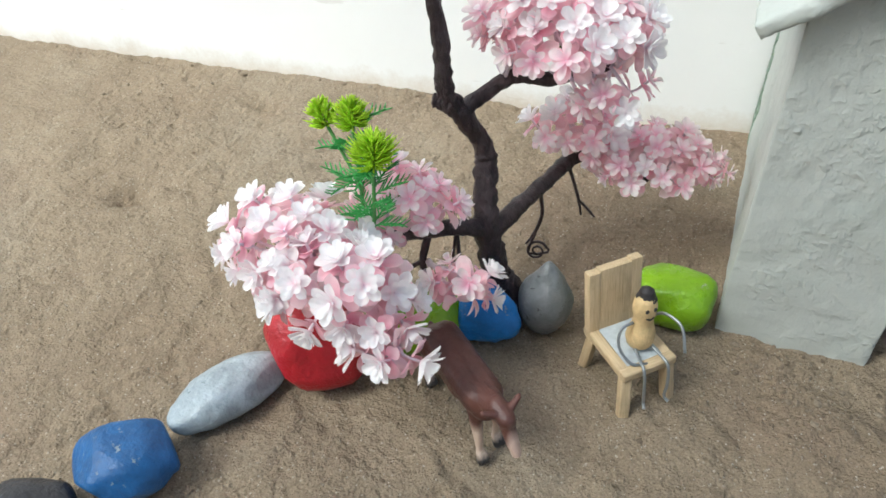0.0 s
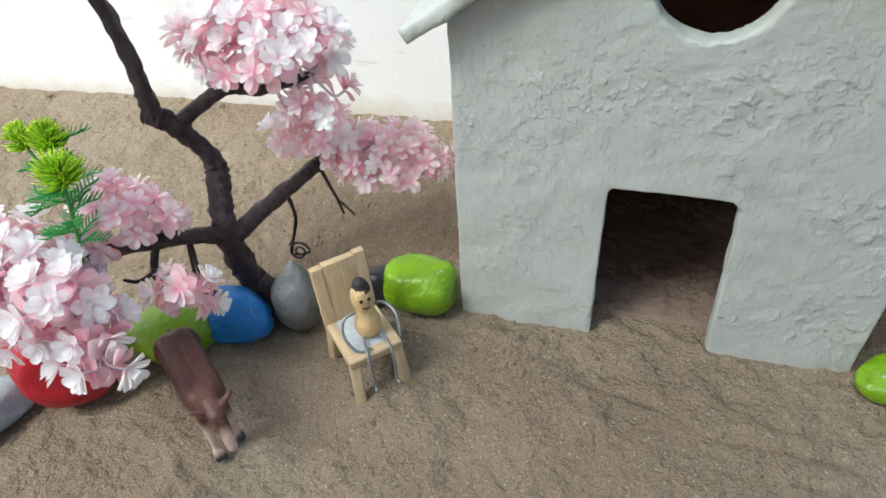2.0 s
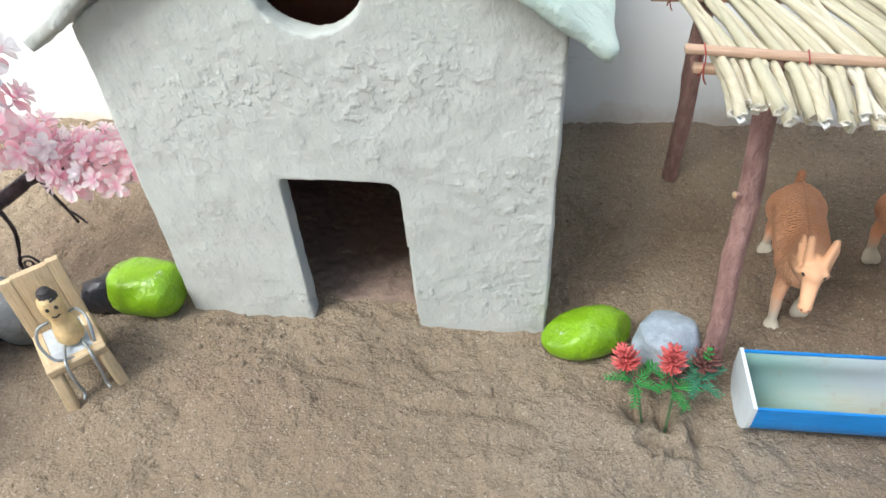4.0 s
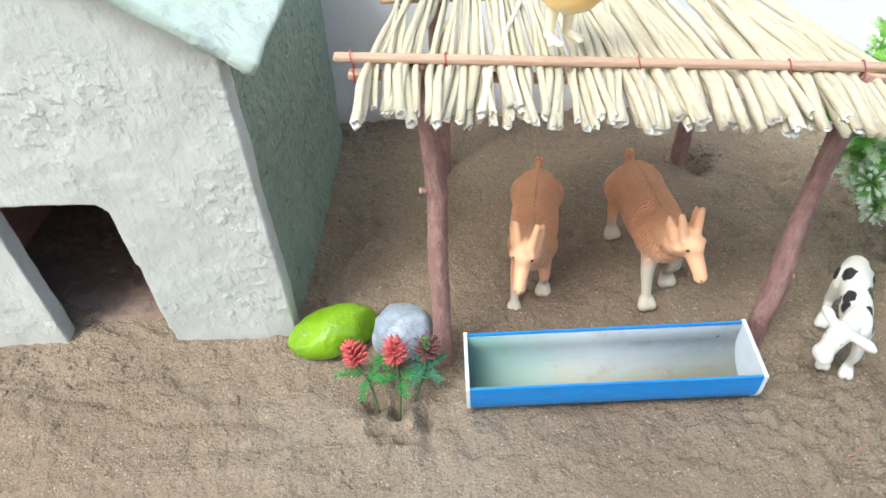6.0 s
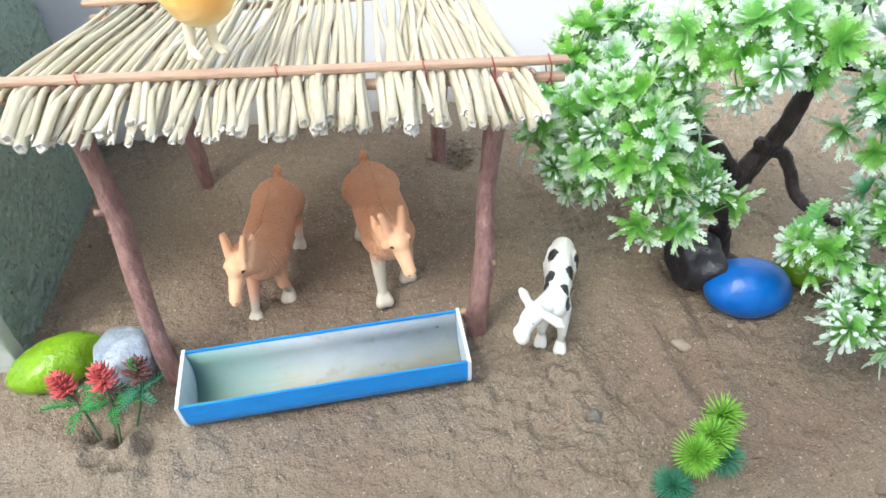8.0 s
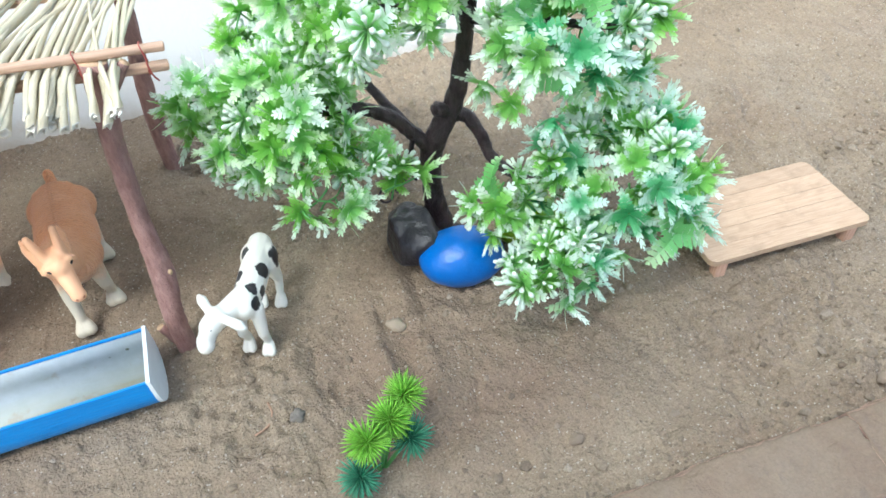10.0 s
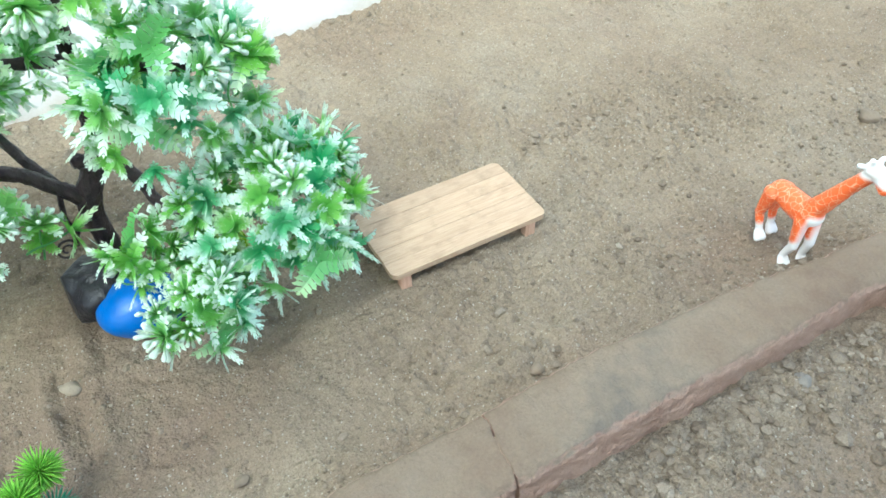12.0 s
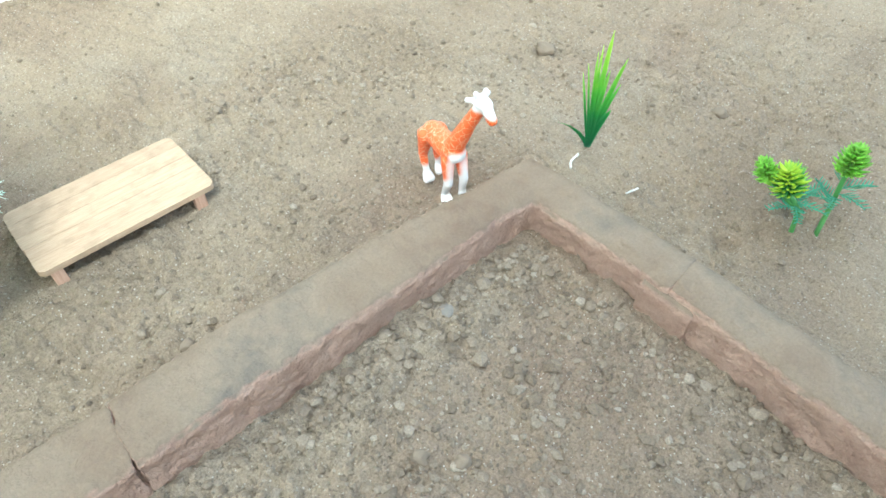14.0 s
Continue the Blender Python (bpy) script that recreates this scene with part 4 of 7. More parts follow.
def build_house():
    W, D, T = 0.2595, 0.252, 0.013
    eave, apex, mid = 0.222, 0.312, 0.131
    house = thing("clay_house", pose(0.137, 0.4585, 0, 0, 0, -2.8), "grey-white hand-modelled clay toy house with open doorway", "toy house")
    door = [(0.0925, -0.03), (0.0925, 0.121), (0.0955, 0.1255), (0.160, 0.1255), (0.1665, 0.120), (0.1715, -0.03)]
    outline = [(0, -0.03)] + door + [(W, -0.03), (W, eave), (mid, apex), (0, eave)]
    hole = [(mid + 0.031 * math.cos(a), 0.2505 + 0.0325 * math.sin(a)) for a in np.linspace(0, 2 * math.pi, 29)[:-1]]
    bm = bmesh.new()
    walled(bm, outline, hole, T)
    modelled(part("front_wall", bm, HOUSE_PAINT, house, "thickly painted rough front with doorway and round window"), 0.0021, 0.0026, 0.0006)
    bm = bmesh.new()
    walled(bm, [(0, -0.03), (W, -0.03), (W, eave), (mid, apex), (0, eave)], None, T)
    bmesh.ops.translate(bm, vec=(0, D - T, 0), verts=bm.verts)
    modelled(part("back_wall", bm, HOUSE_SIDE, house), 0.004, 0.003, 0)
    for x0 in (0.0015, W - T - 0.0015):
        bm = bmesh.new()
        slab(bm, (x0, T - 0.002, -0.03), (x0 + T, D - T + 0.002, eave + 0.002))
        for v in bm.verts:
            v.co.x += 0.007 * v.co.y / D if x0 > 0.1 else 0
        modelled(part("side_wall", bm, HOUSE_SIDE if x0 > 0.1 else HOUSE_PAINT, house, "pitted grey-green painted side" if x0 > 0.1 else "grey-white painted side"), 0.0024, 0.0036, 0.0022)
    rise = math.atan2(0.100, 0.148)
    length = 0.1815
    for sign in (-1, 1):
        bm = bmesh.new()
        slab(bm, (0, -0.014, 0), (length - (0.0035 if sign > 0 else 0), D + 0.001, 0.0085))
        m = Matrix.Translation((mid, 0, 0.3125)) @ (Matrix.Rotation(rise, 4, "Y") if sign > 0 else Matrix.Scale(-1, 4, (1, 0, 0)) @ Matrix.Rotation(rise, 4, "Y"))
        bmesh.ops.transform(bm, matrix=m, verts=bm.verts)
        bmesh.ops.recalc_face_normals(bm, faces=bm.faces)
        modelled(part("roof_slab", bm, ROOF_PAINT if sign > 0 else HOUSE_PAINT, house, "pale green painted sloping slab" if sign > 0 else "grey-white painted sloping slab"), 0.0021, 0.003, 0.0015)
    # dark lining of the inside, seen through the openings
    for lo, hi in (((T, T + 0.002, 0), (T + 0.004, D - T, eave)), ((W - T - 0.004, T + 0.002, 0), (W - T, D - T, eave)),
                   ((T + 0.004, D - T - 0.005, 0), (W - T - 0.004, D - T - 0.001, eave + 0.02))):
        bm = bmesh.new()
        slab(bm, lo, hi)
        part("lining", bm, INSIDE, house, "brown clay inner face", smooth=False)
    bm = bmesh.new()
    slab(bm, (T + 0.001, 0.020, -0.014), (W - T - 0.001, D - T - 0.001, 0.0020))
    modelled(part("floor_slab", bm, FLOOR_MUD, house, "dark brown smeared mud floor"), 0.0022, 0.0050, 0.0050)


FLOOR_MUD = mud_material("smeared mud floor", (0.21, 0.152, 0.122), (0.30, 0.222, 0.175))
build_house()


# ---------------------------------------------------------------- painted stones
def stone(name, centre, radii, turn, material, label, rough=0.12, freq=45, seed=1.0, tilt=0.0, sink=0.12, group="painted stones", facets=0):
    """A pebble lying on the sand. turn: degrees about z; tilt: degrees its +x end is raised."""
    m3 = Euler((0, radians(-tilt), radians(turn))).to_matrix()
    bm = bmesh.new()
    vs = ball(bm, (0, 0, 0), radii, m3, 4, rough, freq, seed)
    rng = random.Random(int(seed * 10))
    for _ in range(facets):                    # broken flats
        n = Vector((rng.gauss(0, 1), rng.gauss(0, 1), rng.gauss(0.2, 0.8))).normalized()
        reach = max(n.dot(v.co) for v in vs) * rng.uniform(0.74, 0.88)
        for v in vs:
            over = n.dot(v.co) - reach
            if over > 0:
                v.co -= n * over * 0.9
    low = min(v.co.z for v in vs)
    for v in vs:
        v.co.z -= low
    z = height_at(centre[0], centre[1]) - radii[2] * sink
    return tagged(part(name, bm, material, m=pose(centre[0], centre[1], z)), label, "stone", group)


stone("painted_stone", (-0.175, 0.233), (0.035, 0.028, 0.0225), 20, DEEP_BLUE, "dull blue painted stone with scuffed facets on sand", 0.14, 60, 3.1, facets=22)
stone("painted_stone", (-0.206, 0.186), (0.030, 0.024, 0.018), 10, BLACK, "glossy black painted stone beside a blue stone", 0.12, 45, 4.0, facets=5)
stone("painted_stone", (-0.150, 0.299), (0.0405, 0.020, 0.0165), 60, SILVER, "long silver painted pebble lying on sand", 0.1, 40, 5.0, facets=4)
stone("painted_stone", (-0.104, 0.340), (0.034, 0.029, 0.034), 10, RED, "red painted stone under pink blossom branches", 0.18, 38, 6.0, facets=8)
stone("painted_stone", (-0.052, 0.386), (0.040, 0.023, 0.019), 38, LIME, "lime green painted stone behind the brown toy cow", 0.08, 40, 7.0, facets=3)
stone("painted_stone", (-0.014, 0.405), (0.027, 0.021, 0.025), -15, BLUE_STONE, "blue painted stone against the tree foot", 0.20, 70, 8.0, facets=16)
stone("painted_stone", (0.072, 0.459), (0.020, 0.016, 0.017), 20, BLACK, "small black painted stone behind the wooden chair", 0.3, 60, 9.0, facets=8)
stone("painted_stone", (0.424, 0.438), (0.0315, 0.019, 0.0165), 18, LIME, "lime green painted stone at the house corner", 0.08, 40, 11.0, facets=3)
stone("painted_stone", (0.472, 0.428), (0.021, 0.020, 0.022), 40, PALE_SILVER, "pale silver painted stone beside red flowers", 0.18, 50, 12.0, facets=8)
stone("painted_stone", (0.873, 0.432), (0.018, 0.030, 0.023), 12, BLACK, "black painted stone at the foot of the green tree", 0.28, 60, 13.0, facets=7)
stone("painted_stone", (0.898, 0.400), (0.030, 0.023, 0.021), -12, BRIGHT_BLUE, "smooth bright blue painted stone under the green tree", 0.05, 35, 14.0)
stone("painted_stone", (0.956, 0.418), (0.024, 0.020, 0.02), 10, LIME, "lime green painted stone under leaves", 0.08, 40, 15.0)


def build_pear_stone():
    """Upright pear-shaped stone."""
    bm = bmesh.new()
    vs = bmesh.ops.create_icosphere(bm, subdivisions=4, radius=1.0)["verts"]
    for v in vs:
        n = v.co.copy()
        w = 0.0185 * (1.0 - 0.55 * max(0.0, n.z) ** 1.2)
        v.co = Vector((n.x * w, n.y * w * 0.9, (n.z + 0.93) * 0.0300))
        v.co *= 1 + 0.07 * noise.noise(v.co * 70) + 0.03 * noise.noise(v.co * 160)
    tagged(part("painted_stone", bm, DARK_SILVER, m=pose(0.024, 0.422, 0, -6, 2, 0)), "dull silver pear-shaped painted stone standing on sand", "stone", "painted stones")


def build_drum_stone():
    """Short rounded drum lying on its side."""
    bm = bmesh.new()
    vs = bmesh.ops.create_icosphere(bm, subdivisions=4, radius=1.0)["verts"]
    for v in vs:
        n = v.co
        p = 3.2
        k = (abs(n.x) ** p + (n.y * n.y + n.z * n.z) ** (p / 2)) ** (-1 / p)
        v.co = Vector((n.x * k * 0.0265, n.y * k * 0.021, n.z * k * 0.0225 + 0.020))
        v.co *= 1 + 0.06 * noise.noise(v.co * 60) + 0.02 * noise.noise(v.co * 170)
        v.co.z -= max(0.0, v.co.z - 0.037 - 0.12 * v.co.x) * 0.7
    tagged(part("painted_stone", bm, LIME, m=pose(0.1065, 0.459, 0, 0, 0, -4)), "blocky lime green painted stone touching the house wall", "stone", "painted stones")


build_pear_stone()
build_drum_stone()


CHIP = stone_paint_material("sandy stone", (0.31, 0.25, 0.18), chip=(0.3, 0.24, 0.17), rough=0.9, mottled=0.05)


def pebble(centre, r, material, label, seed):
    bm = bmesh.new()
    ball(bm, (0, 0, r * 0.4), (r * 1.2, r, r * 0.7), None, 3, 0.42, 1.1 / r, seed)
    tagged(part("pebble", bm, material, m=pose(centre[0], centre[1], height_at(*centre), 0, 0, seed * 40)), label, "pebble", "pebbles")


pebble((0.762, 0.331), 0.0042, PEBBLE_GREY, "small bluish grey pebble on sand", 1)
pebble((1.495, 0.257), 0.0075, PEBBLE, "angular pale stone on dry sand", 2)
pebble((1.131, 0.062), 0.0043, PEBBLE, "pale pebble in the dug bed", 3)
pebble((1.146, 0.044), 0.0040, PEBBLE, "pale pebble in the dug bed", 4)
pebble((1.084, 0.212), 0.0038, PEBBLE, "pale pebble beside the earth kerb", 5)
pebble((1.210, 0.115), 0.0050, PEBBLE_GREY, "flat grey pebble by the kerb foot", 6)
pebble((1.521, 0.093), 0.0058, PEBBLE, "pale clod on dry sand", 7)
pebble((0.838, 0.372), 0.0052, CHIP, "flat sandy stone chip on sand", 8)
pebble((0.905, 0.252), 0.0035, PEBBLE, "small clod on sand", 9)


def twig_on_sand(name, points, r, material, label):
    bm = bmesh.new()
    x0, y0 = points[0]
    tube(bm, [(x - x0, y - y0, height_at(x, y) + r * 0.8, r) for x, y in points], 6, 4, 0.2)
    tagged(part(name, bm, material, m=pose(x0, y0, 0)), label, "twig")


twig_on_sand("twig", ((0.735, 0.332), (0.744, 0.334), (0.748, 0.340), (0.747, 0.348)), 0.0007, TWIG, "bent dry brown twig on sand")
twig_on_sand("twig", ((1.379, 0.143), (1.387, 0.148), (1.398, 0.149)), 0.0010, WHITE_TWIG, "short bleached twig by grass clump")
twig_on_sand("twig", ((1.386, 0.097), (1.390, 0.094), (1.394, 0.092)), 0.0008, WHITE_TWIG, "pale straw bit on sand")


# ---------------------------------------------------------------- small wooden chair and its doll
def build_chair():
    m = pose(0.0815, 0.3985, 0.0, 0, 0, 43)          # x across the seat, -y to its front
    chair = thing("toy_chair", m, "small pale wooden toy chair with grey cloth seat", "chair")

    def bar(name, a, b, w, t, label="", edge=0.2):
        a, b = Vector(a), Vector(b)
        d = b - a
        q = d.to_track_quat("Z", "X").to_matrix().to_4x4()
        bm = bmesh.new()
        slab(bm, (-w / 2, -t / 2, 0), (w / 2, t / 2, d.length), min(w, t) * edge)
        part(name, bm, PALE_WOOD, chair, label, m=Matrix.Translation(a) @ q)

    for sx in (-1, 1):
        bar("leg", (sx * 0.0163, -0.0285, -0.001), (sx * 0.0145, -0.0225, 0.0315), 0.0068, 0.0072)
        bar("leg", (sx * 0.0160, 0.0165, -0.001), (sx * 0.0145, 0.0125, 0.031), 0.0064, 0.0072)
        bar("side_rail", (sx * 0.0152, -0.0265, 0.0335), (sx * 0.0150, 0.0165, 0.0335), 0.0062, 0.0066)
    bar("front_rail", (-0.0185, -0.0235, 0.0335), (0.0185, -0.0235, 0.0335), 0.0066, 0.0068)
    bar("rear_rail", (-0.0185, 0.0155, 0.0335), (0.0185, 0.0155, 0.0335), 0.006, 0.006)
    # back of three upright boards, leaning
    for x, w, t in ((-0.01465, 0.0076, 0.0060), (0.0, 0.0216, 0.0059), (0.01465, 0.0076, 0.0060)):
        bar("back_board", (x, 0.0135, 0.030), (x + 0.0002, 0.0215, 0.0795 + 0.0006 * x / 0.01), t, w, edge=0.07)
    bm = bmesh.new()
    slab(bm, (-0.0125, -0.0205, 0.0345), (0.0125, 0.0125, 0.0362), 0.0006)
    part("seat_cloth", bm, CLOTH, chair, "grey-blue cloth patch")


def build_doll():
    """One mesh: a peanut body with bent wire limbs."""
    bm = bmesh.new()
    prof = ((0.0, 0.0025), (0.002, 0.0062), (0.006, 0.0076), (0.011, 0.0072), (0.016, 0.0056), (0.020, 0.0052), (0.024, 0.0060), (0.029, 0.0062),
            (0.033, 0.0052), (0.0355, 0.0032), (0.0368, 0.001))
    tube(bm, [(0.0006 * math.sin(z * 120), 0, z, r) for z, r in prof], 14, 3)
    tube(bm, ((0, 0.0004, 0.0315, 0.0054), (0, 0.0006, 0.0335, 0.0052), (0, 0.0008, 0.036, 0.0040), (0, 0.001, 0.0375, 0.0034), (0, 0.001, 0.039, 0.0012)), 12, 3, 0.1, slot=1)
    for x in (-0.0022, 0.0022):
        ball(bm, (x, -0.0056, 0.0292), (0.0011, 0.0007, 0.0013), None, 2, slot=1)
    tube(bm, ((-0.0022, -0.0054, 0.0243, 0.0005), (0, -0.0060, 0.0237, 0.0006), (0.0022, -0.0054, 0.0243, 0.0005)), 6, 3, slot=1)
    r = 0.00085
    for pts in (((-0.0055, 0, 0.018), (-0.0125, -0.001, 0.0165), (-0.015, -0.005, 0.009), (-0.011, -0.012, 0.002), (-0.002, -0.0135, 0.0)),
                ((0.0050, 0, 0.0195), (0.0100, -0.004, 0.0225), (0.0135, -0.014, 0.0215), (0.0120, -0.0225, 0.0120))):
        tube(bm, [(*p, r) for p in pts], 7, 5, slot=2)
    for sx in (-1, 1):
        tube(bm, [(*p, r) for p in ((sx * 0.004, -0.004, 0.003), (sx * 0.0055, -0.010, 0.0026), (sx * 0.0068, -0.0185, 0.001), (sx * 0.0068, -0.0215, -0.010),
                                    (sx * 0.0062, -0.0220, -0.0185), (sx * 0.0072, -0.0250, -0.0205))], 7, 5, slot=2)
    tagged(part("doll", bm, [DOLL_TAN, DOLL_DARK, WIRE], m=pose(0.0895, 0.3945, 0.0362, 0, 0, 38) @ Matrix.Diagonal((1.14, 1.14, 1.22, 1))), "tan peanut doll with bent wire limbs sitting on chair", "doll")


build_chair()
build_doll()


# ---------------------------------------------------------------- moulded toy animals, one mesh each
def toy(name, lumps, material, m, label, voxel=0.001, rounds=5):
    bm = bmesh.new()
    for a, ra, b, rb in lumps:
        capsule(bm, a, ra, b, rb)
    return moulded(tagged(part(name, bm, material, m=m), label, "toy animal", "toy animals"), voxel, rounds)


def legs(front_x, rear_x, half, top, thick, steps=(0, 0, 0, 0), hoof=1.0):
    """Four jointed legs with hooves; steps moves each foot along x."""
    out = []
    for (x, rear), sy, s in (((front_x, 0), 1, steps[0]), ((front_x, 0), -1, steps[1]), ((rear_x, 1), 1, steps[2]), ((rear_x, 1), -1, steps[3])):
        kx = x + s * 0.30 + (-0.005 if rear else 0.003)
        y = sy * half
        out += [((x, y * 0.85, top), thick * (2.1 if rear else 1.6), (kx, y, top * 0.52), thick * 1.0),
                ((kx, y, top * 0.52), thick * 1.06, (x + s - 0.001, y, 0.009), thick * 0.74)]
        for dy in (-0.5, 0.5):
            out.append(((x + s, y + dy * thick * 0.8, 0.0065), thick * 0.72, (x + s + 0.0032 * hoof, y + dy * thick * 1.15, 0.0026), thick * 0.86 * hoof))
    return out


def goat_lumps(hx, hy, turn, steps):
    """hx, hy: where the head sits; turn: how far it swings to its left, degrees."""
    c, s = math.cos(radians(turn)), math.sin(radians(turn))
    head = lambda x, y, z: (hx + x * c - y * s, hy + x * s + y * c, z)
    out = [((-0.033, 0, 0.051), 0.0195, (0.004, 0, 0.049), 0.0200), ((0.0, 0, 0.049), 0.0198, (0.024, 0, 0.050), 0.0178),
           ((-0.036, 0.0075, 0.048), 0.0152, (-0.036, -0.0075, 0.048), 0.0152), ((0.020, 0.006, 0.048), 0.0138, (0.020, -0.006, 0.048), 0.0138),
           ((0.0, 0.0, 0.060), 0.0090, (-0.034, 0.0, 0.061), 0.0090),
           ((0.020, 0, 0.056), 0.0155, head(-0.009, 0, 0.070), 0.0112), ((0.030, 0, 0.056), 0.0125, head(-0.004, 0, 0.071), 0.0096),
           (head(-0.004, 0, 0.0755), 0.0082, head(0.004, 0, 0.0745), 0.0070), (head(0.003, 0, 0.073), 0.0066, head(0.0135, 0, 0.0625), 0.0048),
           (head(0.013, 0, 0.063), 0.0048, head(0.0165, 0, 0.0590), 0.0044), (head(0.0160, 0.0022, 0.0585), 0.0027, head(0.0160, -0.0022, 0.0585), 0.0027),
           (head(0.004, 0.0058, 0.0765), 0.0031, head(0.004, -0.0058, 0.0765), 0.0031),
           ((-0.050, 0, 0.058), 0.0046, (-0.054, 0, 0.0670), 0.0036)]
    for sy in (-1, 1):
        out += [(head(-0.001, sy * 0.0048, 0.080), 0.0035, head(-0.004, sy * 0.0074, 0.0955), 0.0023),
                (head(-0.006, sy * 0.0076, 0.077), 0.0040, head(-0.0095, sy * 0.0096, 0.0855), 0.0033), (head(-0.0095, sy * 0.0096, 0.0855), 0.0031, head(-0.0115, sy * 0.0102, 0.0905), 0.0017),
                (head(0.002, sy * 0.0074, 0.0735), 0.0027, head(0.000, sy * 0.0086, 0.0725), 0.0026)]
    return out + legs(0.025, -0.036, 0.0112, 0.046, 0.0046, steps, 1.12)


toy("toy_goat", goat_lumps(0.058, -0.005, -6, (-0.006, 0.016, 0.0, -0.004)), goat_material(0.058, -0.005, -6, 0.002), pose(0.5695, 0.5035, height_at(0.57, 0.503), 0, 0, -101) @ Matrix.Diagonal((1.0, 0.91, 1.0, 1)), "orange moulded toy goat standing under the straw roof", 0.0011)
toy("toy_goat", goat_lumps(0.055, -0.001, 14, (-0.006, 0.013, 0.004, -0.002)), goat_material(0.055, -0.001, 14, 0.022), pose(0.6520, 0.495, height_at(0.652, 0.495), 0, 0, -84), "orange moulded toy goat with head turned to trough", 0.0011)

COW_LUMPS = [((-0.026, 0.0045, 0.0435), 0.0092, (0.018, 0.0040, 0.0435), 0.0088), ((-0.026, -0.0045, 0.0435), 0.0092, (0.018, -0.0040, 0.0435), 0.0088), ((-0.024, 0, 0.0400), 0.0128, (0.004, 0, 0.039), 0.0124), ((0.0, 0, 0.040), 0.0120, (0.020, 0, 0.041), 0.0110),
             ((-0.028, 0.004, 0.040), 0.0108, (-0.028, -0.004, 0.040), 0.0108),
             ((0.018, 0, 0.044), 0.0092, (0.034, 0, 0.050), 0.0066), ((0.033, 0, 0.051), 0.0062, (0.041, 0, 0.050), 0.0054),
             ((0.040, 0, 0.049), 0.0052, (0.0485, 0, 0.036), 0.0036), ((0.0485, 0, 0.036), 0.0037, (0.050, 0, 0.0335), 0.0032),
             ((0.038, 0.005, 0.053), 0.0024, (0.036, 0.0115, 0.056), 0.0017), ((0.038, -0.005, 0.053), 0.0024, (0.036, -0.0115, 0.056), 0.0017),
             ((-0.039, 0, 0.044), 0.0020, (-0.041, 0, 0.026), 0.0015)]
toy("toy_cow", COW_LUMPS + legs(0.019, -0.030, 0.0072, 0.036, 0.0031, (0.002, 0.007, 0, -0.004)), COW, pose(-0.0010, 0.334, height_at(-0.001, 0.334), 0, 0, -41) @ Matrix.Diagonal((1.08, 0.98, 1.08, 1)),
    "dark brown moulded toy cow with pale legs", 0.0009)

CALF_LUMPS = [((-0.025, 0, 0.0425), 0.0106, (0.004, 0, 0.0410), 0.0102), ((0.0, 0, 0.0410), 0.0100, (0.015, 0, 0.0420), 0.0092), ((-0.030, 0, 0.0450), 0.0092, (-0.016, 0, 0.0455), 0.0086),
              ((-0.025, 0.003, 0.0415), 0.0100, (-0.025, -0.003, 0.0415), 0.0100), ((0.012, -0.001, 0.0445), 0.0086, (0.026, -0.011, 0.0455), 0.0066),
              ((0.029, -0.0130, 0.0465), 0.0076, (0.0335, -0.0162, 0.0455), 0.0068), ((0.0335, -0.0162, 0.0450), 0.0064, (0.0385, -0.0198, 0.0385), 0.0054),
              ((0.0375, -0.0208, 0.0375), 0.0055, (0.0402, -0.0192, 0.0375), 0.0055),
              ((0.0305, -0.008, 0.0490), 0.0027, (0.0345, 0.0035, 0.0470), 0.0034), ((0.0345, 0.0035, 0.0470), 0.0032, (0.0355, 0.0062, 0.0462), 0.0022),
              ((0.0265, -0.017, 0.0495), 0.0027, (0.0215, -0.0220, 0.0535), 0.0034), ((0.0215, -0.0220, 0.0535), 0.0032, (0.0198, -0.0240, 0.0545), 0.0023),
              ((-0.034, 0, 0.050), 0.0028, (-0.036, 0, 0.047), 0.0025)]
toy("toy_calf", CALF_LUMPS + legs(0.014, -0.023, 0.0072, 0.037, 0.0036, (0.002, -0.001, 0, 0)), CALF, pose(0.7575, 0.4055, height_at(0.758, 0.405), 0, 0, -113) @ Matrix.Diagonal((1.05, 0.93, 1.05, 1)),
    "white moulded toy calf with black patches", 0.0009)

GIRAFFE_LUMPS = [((-0.020, 0, 0.046), 0.0092, (0.004, 0, 0.0475), 0.0102), ((0.002, 0, 0.048), 0.0102, (0.013, 0, 0.050), 0.0095),
                 ((0.012, 0, 0.053), 0.0086, (0.025, 0.004, 0.080), 0.0060), ((0.024, 0.004, 0.079), 0.0060, (0.035, 0.008, 0.100), 0.0050),
                 ((0.035, 0.008, 0.1050), 0.0058, (0.040, 0.009, 0.1045), 0.0054), ((0.040, 0.009, 0.1035), 0.0047, (0.0475, 0.010, 0.0965), 0.0038),
                 ((0.035, 0.011, 0.109), 0.0019, (0.035, 0.012, 0.1125), 0.0021), ((0.035, 0.005, 0.109), 0.0019, (0.035, 0.004, 0.1125), 0.0021),
                 ((0.033, 0.012, 0.106), 0.0022, (0.031, 0.0165, 0.107), 0.0020), ((0.033, 0.004, 0.106), 0.0022, (0.031, -0.0005, 0.107), 0.0020),
                 ((-0.028, 0, 0.048), 0.0018, (-0.032, 0, 0.034), 0.0018)]
